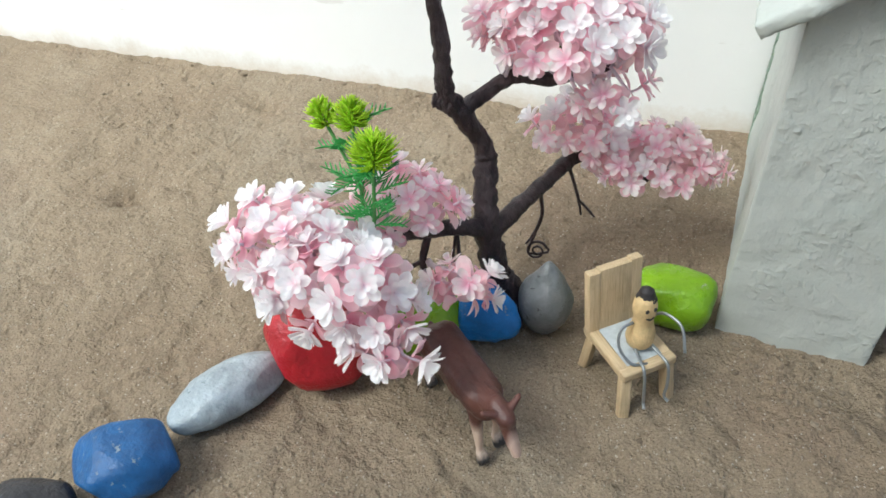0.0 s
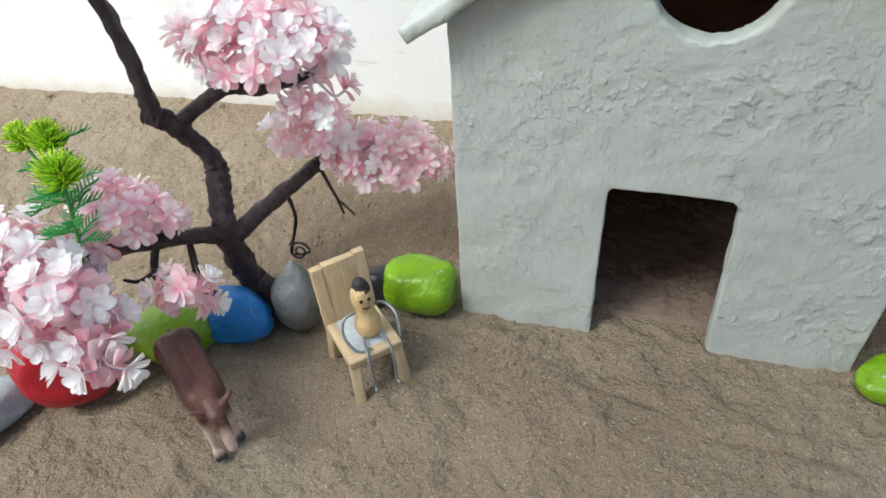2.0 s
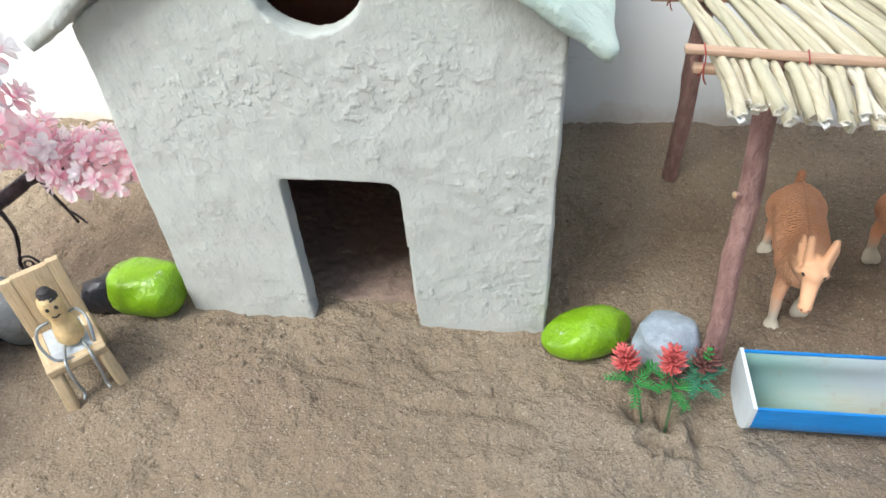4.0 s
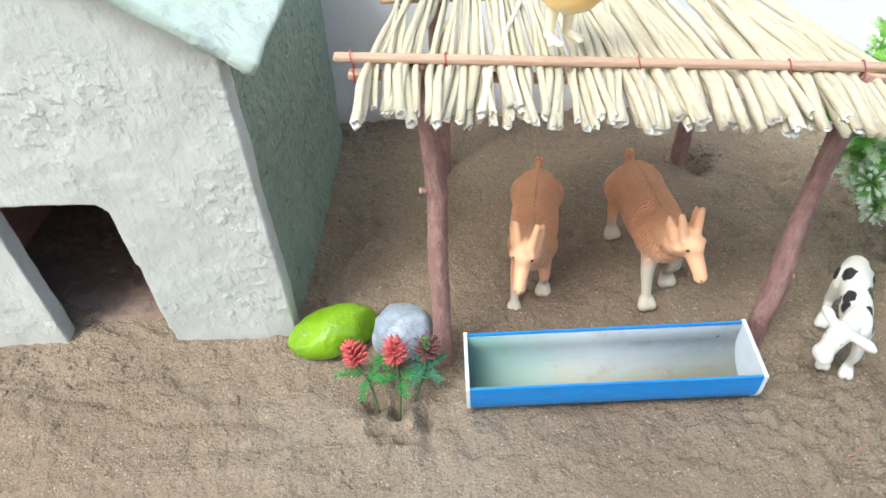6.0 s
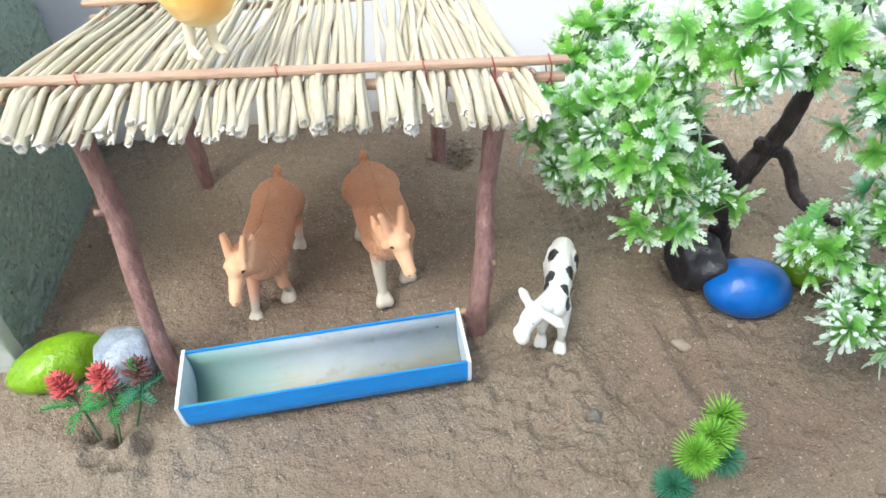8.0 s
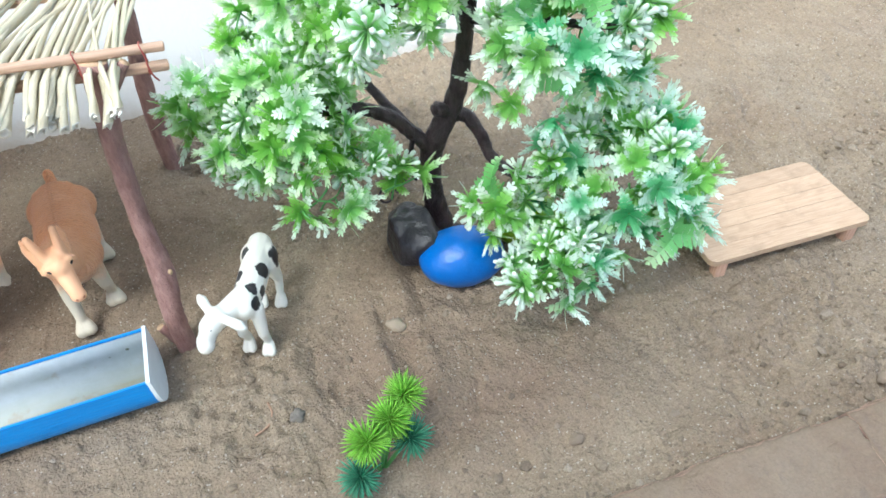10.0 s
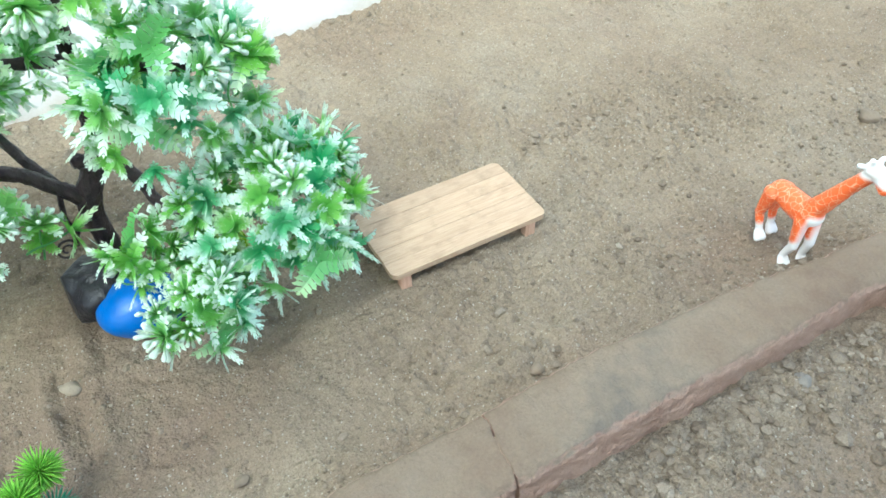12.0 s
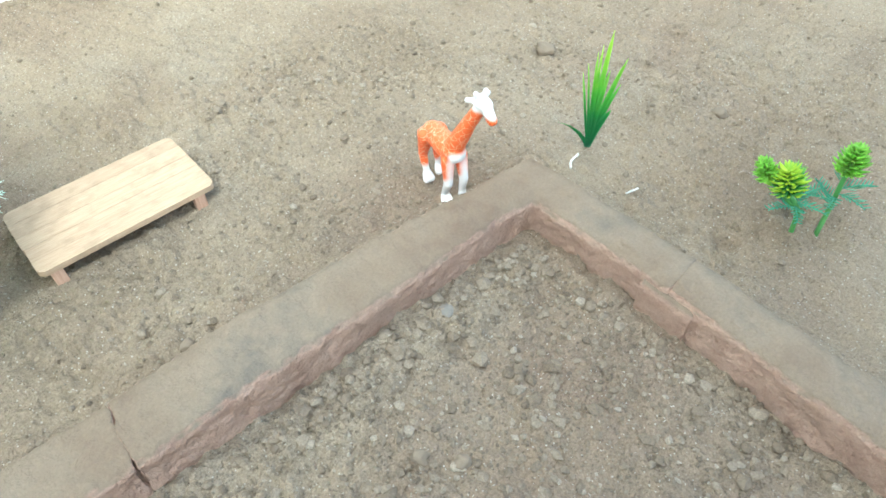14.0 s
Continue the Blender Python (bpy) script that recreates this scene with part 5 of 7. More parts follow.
toy("toy_giraffe", GIRAFFE_LUMPS + legs(0.013, -0.022, 0.0068, 0.043, 0.0038, (0.002, -0.002, -0.002, 0.002)), GIRAFFE, pose(1.2955, 0.1965, 0.002, 0, 0, -107) @ Matrix.Diagonal((0.90, 0.90, 0.93, 1)),
    "white toy giraffe with orange patches standing on sand", 0.0009)


# ---------------------------------------------------------------- trough: a length of halved pipe with end plates
def build_trough():
    x0, x1, R, rim_z = 0.5135, 0.6885, 0.0213, 0.0135
    trough = thing("trough", pose(0.601, 0.3895, 0.0205, 2, -1.0, -1.6), "blue painted half-pipe trough with white plastic inside", "trough")
    half = (x1 - x0) / 2

    def shell(bm, r0, r1, a, b, x_half):
        rings = []
        n = 26
        for k in range(-1, n + 2):
            t = math.pi + math.pi * min(max(k, 0), n) / n
            up = rim_z - b if k in (-1, n + 1) else 0.0
            rings.append([bm.verts.new((sx * x_half, math.cos(t) * r, math.sin(t) * r + up)) for sx, r in ((-1, r0), (1, r0), (1, r1), (-1, r1))])
        for p, q in zip(rings, rings[1:]):
            for k in range(4):
                bm.faces.new((p[k], p[(k + 1) % 4], q[(k + 1) % 4], q[k]))
        bm.faces.new(rings[0][::-1])
        bm.faces.new(rings[-1])
        bmesh.ops.recalc_face_normals(bm, faces=bm.faces)

    bm = bmesh.new()
    shell(bm, R, R - 0.0015, 0, 0.0, half)
    part("shell", bm, BLUE_PAINT, trough, "blue brushed paint", smooth=False)
    bm = bmesh.new()
    shell(bm, R - 0.0017, R - 0.0028, 0, 0.0012, half - 0.0005)
    part("lining", bm, TROUGH_IN, trough, "white plastic with brown stains and painted teal shade")
    for sx in (-1, 1):
        bm = bmesh.new()
        rim = [(-R - 0.0004, rim_z + 0.001)] + [(math.cos(t) * (R + 0.0004), math.sin(t) * (R + 0.0004)) for t in np.linspace(math.pi, 2 * math.pi, 28)] + [(R + 0.0004, rim_z + 0.001)]
        a = [bm.verts.new((sx * half, y, z)) for y, z in rim]
        b = [bm.verts.new((sx * (half + 0.0022), y, z)) for y, z in rim]
        bm.faces.new(a)
        bm.faces.new(b[::-1])
        for k in range(len(rim)):
            j = (k + 1) % len(rim)
            bm.faces.new((a[k], b[k], b[j], a[j]))
        bmesh.ops.recalc_face_normals(bm, faces=bm.faces)
        part("end_plate", bm, WHITE_PLASTIC, trough, "pale plastic end", smooth=False)


build_trough()


# ---------------------------------------------------------------- straw-roofed shed
def build_shed():
    shed = thing("thatched_shed", pose(0.60, 0.53, 0), "open shed of twig posts with loose straw roof", "shed")
    O = Vector((0.60, 0.53, 0))
    rng = random.Random(11)

    def post(points, label=""):
        bm = bmesh.new()
        tube(bm, [(x - O.x, y - O.y, z, r) for x, y, z, r in points], 12, 7, 0.10, cap_slot=1)
        return part("post", bm, [POST_BARK, CUT_WOOD], shed, label)

    def knot(x, y, z, tip, r, parent):
        bm = bmesh.new()
        tube(bm, ((x - O.x, y - O.y, z, r), ((x + tip[0]) / 2 - O.x, (y + tip[1]) / 2 - O.y, (z + tip[2]) / 2, r * 0.85), (tip[0] - O.x, tip[1] - O.y, tip[2], r * 0.6)), 8, 3, 0.15, cap_slot=1)
        part("twig_stub", bm, [POST_BARK, CUT_WOOD], parent)

    p = post(((0.4985, 0.418, -0.02, 0.0068), (0.4985, 0.420, 0.04, 0.0060), (0.4985, 0.431, 0.085, 0.0062), (0.500, 0.441, 0.132, 0.0064), (0.498, 0.446, 0.165, 0.0058), (0.496, 0.451, 0.208, 0.0058)))
    knot(0.498, 0.441, 0.130, (0.4905, 0.437, 0.133), 0.0030, p)
    knot(0.500, 0.441, 0.122, (0.4930, 0.436, 0.118), 0.0016, p)
    p = post(((0.7055, 0.416, -0.02, 0.0070), (0.7070, 0.417, 0.03, 0.0064), (0.7110, 0.421, 0.062, 0.0074), (0.7120, 0.426, 0.10, 0.0056), (0.7160, 0.430, 0.15, 0.0058), (0.7230, 0.432, 0.196, 0.0066)))
    knot(0.7045, 0.417, 0.002, (0.6960, 0.418, 0.022), 0.0042, p)
    knot(0.711, 0.421, 0.062, (0.7165, 0.416, 0.066), 0.0030, p)
    knot(0.723, 0.431, 0.178, (0.737, 0.428, 0.194), 0.0042, p)
    post(((0.5065, 0.632, -0.02, 0.0068), (0.5085, 0.632, 0.06, 0.0066), (0.507, 0.634, 0.12, 0.0070), (0.5085, 0.634, 0.172, 0.0062)))
    post(((0.7185, 0.624, -0.02, 0.0072), (0.7190, 0.625, 0.05, 0.0070), (0.7250, 0.627, 0.11, 0.0066), (0.7320, 0.630, 0.168, 0.0062)))

    front = (Vector((0.452, 0.450, 0.2105)), Vector((0.757, 0.431, 0.1955)))
    back = (Vector((0.464, 0.630, 0.1690)), Vector((0.760, 0.622, 0.1640)))

    def rail(a, b, lift, wide, thick):
        d = b - a
        q = d.to_track_quat("X", "Z").to_matrix().to_4x4()
        bm = bmesh.new()
        slab(bm, (0, -wide / 2, -thick / 2), (d.length, wide / 2, thick / 2), thick * 0.3)
        part("bamboo_rail", bm, BAMBOO, shed, "split bamboo strip", m=Matrix.Translation(a - O + Vector((0, 0, lift))) @ q)

    rail(*front, 0.0010, 0.0058, 0.0034)
    rail(front[0] + Vector((0.006, 0.001, 0)), front[1] + Vector((-0.001, 0.001, 0)), -0.0095, 0.0062, 0.0040)
    rail(*back, 0.0030, 0.0058, 0.0036)
    rail(back[0] + Vector((0.002, 0, 0)), back[1], -0.0075, 0.0058, 0.0038)

    def tie(f, line=front):
        c = line[0].lerp(line[1], f) - O
        bm = bmesh.new()
        n = 16
        rows = [(c.x + 0.0006 * math.sin(k), c.y + 0.0042 * math.cos(2 * math.pi * k / n), c.z - 0.0042 + 0.0088 * math.sin(2 * math.pi * k / n), 0.00040) for k in range(n + 1)]
        tube(bm, rows, 5, 1)
        tube(bm, ((c.x, c.y - 0.0042, c.z - 0.004, 0.0005), (c.x + 0.001, c.y - 0.005, c.z - 0.011, 0.0005), (c.x + 0.003, c.y - 0.0045, c.z - 0.015, 0.0004)), 5, 3)
        part("wire_tie", bm, WIRE_RED, shed, "twisted red wire")

    for f in (0.030, 0.185, 0.500, 0.745, 0.865, 0.965):
        tie(f)
    tie(0.05, back)

    # straws: a handful of bent stalks, shared by all
    stalks = []
    for k in range(9):
        bm = bmesh.new()
        r = rng.uniform(0.0020, 0.0035)
        bend, dip = rng.uniform(-0.006, 0.006), rng.uniform(0.0, 0.004)
        rows = [(0, -0.040, -0.007 - dip, r * 1.08), (0.0, -0.012, -0.001, r), (0, 0.0, 0.0, r * 0.98), (bend * 0.5, 0.07, 0.001, r * 0.9), (bend, 0.14, 0.0, r * 0.78), (bend * 0.6, 0.215, 0.0, r * 0.62)]
        rings = tube(bm, rows, 8, 3, 0.14, flat=rng.uniform(0.45, 0.9), caps=False)
        for v in rings[0]:
            v.co += Vector((rng.uniform(-0.0007, 0.0007), rng.uniform(-0.0032, 0.0022), rng.uniform(-0.0006, 0.0006)))
        bm.faces.new(rings[-1])
        lip = [bm.verts.new(v.co.lerp(sum((w.co for w in rings[0]), Vector()) / 8, 0.55)) for v in rings[0]]
        deep = [bm.verts.new(v.co + Vector((0, 0.0012, 0))) for v in lip]
        for a, b, s in ((lip, rings[0], 1), (deep, lip, 1)):
            for i in range(8):
                bm.faces.new((a[i], a[(i + 1) % 8], b[(i + 1) % 8], b[i])).material_index = s
        bm.faces.new(deep[::-1]).material_index = 1
        bmesh.ops.recalc_face_normals(bm, faces=bm.faces)
        me = bpy.data.meshes.new("straw")
        for f in bm.faces:
            f.smooth = True
        bm.to_mesh(me)
        bm.free()
        me.materials.append(STRAW)
        me.materials.append(STRAW_END)
        stalks.append(me)
    count = 56
    gaps = (0.105, 0.243, 0.372, 0.553, 0.69, 0.83, 0.93)
    for layer in range(2):
        for i in range(count):
            f = (i + 0.5 * layer + rng.uniform(-0.42, 0.42)) / count
            if any(abs(f - g) < (0.0085 if g in (0.243, 0.553) else 0.005) for g in gaps):
                continue
            a = front[0].lerp(front[1], 0.055 + f * 0.875)
            b = back[0].lerp(back[1], 0.06 + f * 0.90 + rng.uniform(-0.012, 0.012) + 0.012 * math.sin(f * 19))
            a = a + Vector((0, 0, -0.0035 - layer * 0.0030 + rng.uniform(-0.0006, 0.0006)))
            b = b + Vector((0, 0, -0.0015 - layer * 0.0028))
            if rng.random() < 0.14:
                b.x += rng.uniform(-0.03, 0.03)
            d = b - a
            q = d.to_track_quat("Y", "Z").to_matrix().to_4x4()
            slide = rng.uniform(-0.0075, 0.006) - (0.013 if rng.random() < 0.07 else 0)
            place("straw", stalks[rng.randrange(9)], shed, m=Matrix.Translation(a - O) @ q @ Matrix.Translation((0, slide, 0)) @ Matrix.Rotation(rng.uniform(-0.5, 0.5), 4, "Y"))
    return shed


build_shed()


def build_bird():
    """One moulded mesh, standing on the straw."""
    lumps = [((-0.010, 0, 0.033), 0.0175, (0.006, 0, 0.034), 0.0185), ((0.008, 0, 0.044), 0.0125, (0.012, 0, 0.060), 0.0105), ((0.012, 0, 0.064), 0.0115, (0.013, 0, 0.066), 0.011),
             ((0.022, 0, 0.063), 0.0034, (0.028, 0, 0.061), 0.0018), ((-0.018, 0, 0.038), 0.011, (-0.036, 0, 0.050), 0.005)]
    for sy in (-1, 1):
        lumps += [((0.001, sy * 0.0055, 0.020), 0.0038, (0.001, sy * 0.006, 0.004), 0.0027), ((0.0, sy * 0.006, 0.0025), 0.0024, (0.012, sy * 0.0065, 0.0018), 0.0020),
                  ((0.002, sy * 0.006, 0.0022), 0.0020, (0.009, sy * 0.011, 0.0018), 0.0016)]
    toy("toy_bird", lumps, BIRD, pose(0.567, 0.467, 0.2065, -6, 0, -62), "yellow and cream toy bird standing on straw roof", 0.001)


build_bird()


# ---------------------------------------------------------------- low plank table
def build_table():
    table = thing("low_table", pose(1.1140, 0.3535, 0.0, 0, 0, -4.6), "low pale wooden plank table standing on sand", "table")
    L, Wd, zt, th = 0.1275, 0.0720, 0.0185, 0.0046
    rng = random.Random(3)
    cuts = (-0.5, -0.31, -0.115, 0.08, 0.29, 0.5)
    for a, b in zip(cuts, cuts[1:]):
        y0, y1 = Wd * a + 0.00009, Wd * b - 0.00009
        x0, x1 = -L / 2 + rng.uniform(-0.0004, 0.0004), L / 2 + rng.uniform(-0.0004, 0.0004)
        r = 0.0055
        arc = [(r - r * math.sin(t), r - r * math.cos(t)) for t in np.linspace(0, math.pi / 2, 6)]
        low = [(x0 + u, y0 + v) for u, v in arc[::-1]] + [(x1 - u, y0 + v) for u, v in arc] if a == cuts[0] else [(x0, y0), (x1, y0)]
        high = [(x1 - u, y1 - v) for u, v in arc[::-1]] + [(x0 + u, y1 - v) for u, v in arc] if b == cuts[-1] else [(x1, y1), (x0, y1)]
        bm = bmesh.new()
        top_z = zt + rng.uniform(-0.0001, 0.0002)
        face = bm.faces.new([bm.verts.new((x, y, top_z)) for x, y in low + high])
        if face.calc_area() and face.normal.z < 0:
            face.normal_flip()
        ext = bmesh.ops.extrude_face_region(bm, geom=[face])
        bmesh.ops.translate(bm, vec=(0, 0, -th), verts=[g for g in ext["geom"] if isinstance(g, bmesh.types.BMVert)])
        bmesh.ops.recalc_face_normals(bm, faces=bm.faces)
        rim = [e for e in bm.edges if abs(e.verts[0].co.z - e.verts[1].co.z) < 1e-5]
        bmesh.ops.bevel(bm, geom=rim, offset=0.00012, segments=1, affect="EDGES")
        part("plank", bm, BOARD_WOOD, table, smooth=False)
    for sx in (-1, 1):
        for sy in (-1, 1):
            bm = bmesh.new()
            slab(bm, (-0.0042, -0.0036, -0.004), (0.0042, 0.0036, zt - th + 0.0005), 0.0007)
            part("leg", bm, LEG_WOOD, table, m=pose(0.0500 if sx > 0 else -0.0540, sy * 0.0318, 0))


LEG_WOOD = wood_material("pinkish wood", (0.42, 0.25, 0.17), (0.55, 0.36, 0.26), along=2, ring=0.4)
build_table()


# ---------------------------------------------------------------- artificial plants
STEM_DARK = plain_material("dark green stem", (0.07, 0.12, 0.05), 0.5)


def needle(bm, base, way, lift, length, thick, slot=0):
    """One fleshy needle, four-sided, bending towards lift."""
    way = Vector(way).normalized()
    side = way.cross(lift).normalized() if way.cross(lift).length > 0.01 else way.orthogonal().normalized()
    rings = []
    for t, r in ((0.0, 0.7), (0.35, 1.0), (0.72, 0.95)):
        p = Vector(base) + way * length * t + lift * length * 0.42 * t * t
        up = side.cross(way).normalized()
        rings.append([bm.verts.new(p + o * thick * r) for o in (side, up, -side, -up)])
    tip = bm.verts.new(Vector(base) + way * length + lift * length * 0.42)
    for a, b in zip(rings, rings[1:]):
        for i in range(4):
            bm.faces.new((a[i], a[(i + 1) % 4], b[(i + 1) % 4], b[i])).material_index = slot
    for i in range(4):
        bm.faces.new((rings[-1][i], rings[-1][(i + 1) % 4], tip)).material_index = slot


def tier_head(seed, tiers, per, radius, height, thick=0.0008, lift=1.0, close=0.55, loose=0.1):
    """Whorls of upward-bending needles, one above another, like a small pagoda."""
    rng = random.Random(seed)
    bm = bmesh.new()
    up = Vector((0, 0, lift))
    for i in range(tiers):
        f = i / max(1, tiers - 1)
        r = radius * (1 - close * f ** 1.5) * (0.86 if i == 0 else 1.0)
        n = max(5, int(per * (1 - 0.5 * f)))
        for k in range(n):
            a = 2 * math.pi * (k + 0.5 * (i % 2)) / n + rng.uniform(-0.15, 0.15)
            steep = -0.15 + 0.75 * f + rng.uniform(-loose, loose)
            way = Vector((math.cos(a), math.sin(a), steep))
            needle(bm, (math.cos(a) * radius * 0.06, math.sin(a) * radius * 0.06, height * f), way, up, r * rng.uniform(0.82, 1.05) / way.length, thick)
    return bm


def frond(seed, length, pairs, reach, thick=0.0005):
    """A drooping feather of needles along +x."""
    rng = random.Random(seed)
    bm = bmesh.new()
    line = [Vector((length * t, 0, length * (0.28 * t - 0.30 * t * t))) for t in np.linspace(0, 1, pairs + 1)]
    tube(bm, [(*p, thick * 1.1) for p in line], 5, 1)
    for k in range(1, pairs + 1):
        for side in (1, -1):
            way = Vector((0.85, side * 0.75, rng.uniform(0.0, 0.35)))
            needle(bm, line[k], way, Vector((0, 0, 0.3)), reach * (1 - 0.45 * k / pairs) * rng.uniform(0.8, 1.1), thick)
    return bm


def sprig(base, bend, heads, fronds, label, group="", name="artificial_sprig", stem_mat=None, stem_r=0.0011, seed=1, frond_mat=None, spread=(0.017, 0.0075)):
    """A stem from base through bend; heads are (offset, radius, height, tiers, needles, material, thickness), fronds (height share, turn)."""
    rng = random.Random(seed)
    base, bend = Vector(base), Vector(bend) - Vector(base)
    top = thing(name, Matrix.Translation(base), label, "plant", group)
    for k, (o, radius, height, tiers, per, mat, thick) in enumerate(heads):
        end = Vector(o)
        q = (end - bend + Vector((0, 0, 0.02))).to_track_quat("Z", "Y").to_matrix().to_4x4()
        root = (0, 0, -0.004) if k == 0 else tuple(bend * 0.75)
        bm = bmesh.new()
        tube(bm, [(*p, stem_r) for p in (root, tuple(bend), tuple(bend.lerp(end, 0.6)), tuple(end))], 7, 4, 0.08)
        part("stem", bm, stem_mat or STEM_GREEN, top)
        tagged(part("head", tier_head(seed * 13 + k, tiers, per, radius, height, thick, loose=0.5 if thick < 0.00105 else 0.15), mat, top, m=Matrix.Translation(end) @ q), kind="stuff")
    end = Vector(heads[0][0])
    for k, (f, turn) in enumerate(fronds):
        at = bend * f * 2 if f < 0.5 else bend.lerp(end, f * 2 - 1)
        m = Matrix.Translation(at) @ Matrix.Rotation(radians(turn), 4, "Z") @ Matrix.Rotation(rng.uniform(-0.45, 0.0), 4, "Y")
        tagged(part("frond", frond(seed * 7 + k, spread[0] * rng.uniform(0.8, 1.15), 7, spread[1]), frond_mat or NEEDLE_TEAL, top, m=m), kind="stuff")
    return top


# red flower sprigs in front of the silver stone
for k, (b, t, mat, tone) in enumerate((((0.4555, 0.380), (0.4430, 0.3990, 0.030), NEEDLE_RED, "red"), ((0.4675, 0.3735), (0.4685, 0.3945, 0.036), NEEDLE_RED, "red"), ((0.4765, 0.384), (0.4880, 0.3970, 0.034), NEEDLE_DULL, "faded red"))):
    foot = Vector((b[0], b[1], height_at(*b)))
    end = Vector(t) - foot
    flower = sprig(foot, foot + end * 0.55 + Vector((0.002, 0, 0)), ((tuple(end), 0.0112, 0.0120, 5, 17, mat, 0.0010),), [(0.62 + 0.04 * (j % 3), 47 + 72 * j + 25 * k) for j in range(5)],
                   tone + " artificial flower sprig with green fronds in sand", "red flower sprigs", "flower_sprig", STEM_DARK, 0.0009, 21 + k, NEEDLE_TEAL if k == 2 else NEEDLE_GRASS, (0.0165, 0.0080))
    tagged(part("under_whorl", tier_head(60 + k, 2, 13, 0.0125, 0.004, 0.0005, 0.5, 0.2), NEEDLE_DULL if k < 2 else NEEDLE_TEAL, flower, "dull reddish needles", m=Matrix.Translation(end - Vector((0, 0, 0.007)))), kind="stuff")
    if k == 2:
        tagged(part("tip", tier_head(70, 3, 7, 0.004, 0.007, 0.0008, 1.4), NEEDLE_GRASS, flower, "green tip", m=Matrix.Translation(end + Vector((0, 0, 0.009)))), kind="stuff")


def build_needle_plant():
    """Three bright balls of blunt needles in a row over dark ones."""
    foot = Vector((0.792, 0.281, 0.0))
    plant = thing("needle_plant", Matrix.Translation(foot), "bright green artificial needle plant in sand", "plant")
    for k, (o, length, mat, count) in enumerate((((0.028, 0.016, 0.038), 0.0130, NEEDLE_FRESH, 120), ((0.016, 0.004, 0.039), 0.0130, NEEDLE_FRESH, 120), ((0.001, -0.006, 0.042), 0.0130, NEEDLE_FRESH, 110),
                                                  ((0.025, 0.000, 0.020), 0.0130, NEEDLE_TEAL, 90), ((-0.007, -0.008, 0.014), 0.0130, NEEDLE_TEAL, 90))):
        bm = bmesh.new()
        tube(bm, ((0.006, 0.0, -0.004, 0.0012), (o[0] * 0.6, o[1] * 0.6, o[2] * 0.45, 0.0012), (*o, 0.0010)), 7, 4)
        part("stem", bm, STEM_GREEN, plant)
        rng = random.Random(90 + k)
        bm = bmesh.new()
        for j in range(count):
            a, h = j * 2.39996, 1 - 1.55 * (j + 0.5) / count
            way = Vector((math.cos(a) * math.sqrt(1 - h * h), math.sin(a) * math.sqrt(1 - h * h), h))
            needle(bm, way * 0.001, way, Vector((0, 0, 0.12)), length * rng.uniform(0.78, 1.12), 0.00052)
        q = Vector((o[0] - 0.012, -0.3 * abs(o[0]) - 0.01, 0.03)).to_track_quat("Z", "Y").to_matrix().to_4x4()
        tagged(part("needle_ball", bm, mat, plant, "" if k < 3 else "dark blue-green needles", m=Matrix.Translation(o) @ q), kind="stuff")


build_needle_plant()
# two on the bare ground past the kerb
sprig((1.430, -0.011, 0.0), (1.430, -0.008, 0.020), (((-0.004, 0.014, 0.036), 0.0155, 0.016, 7, 24, NEEDLE_TWO, 0.0011), ((-0.010, 0.028, 0.043), 0.0105, 0.013, 6, 20, NEEDLE_FRESH, 0.0010)), [(0.50 + 0.05 * j, 20 + 63 * j) for j in range(6)],
      "yellow-green layered artificial sprig stuck in sand", "ground sprigs", stem_r=0.0018, seed=33, frond_mat=NEEDLE_TEAL, spread=(0.019, 0.0095))
sprig((1.444, -0.024, 0.0), (1.454, -0.022, 0.018), (((0.013, 0.004, 0.046), 0.0125, 0.018, 7, 22, NEEDLE_FRESH, 0.0011),), [(0.50 + 0.06 * j, 50 + 67 * j) for j in range(6)],
      "yellow-green artificial sprig with bent stem in sand", "ground sprigs", stem_r=0.0018, seed=35, frond_mat=NEEDLE_TEAL, spread=(0.019, 0.0095))


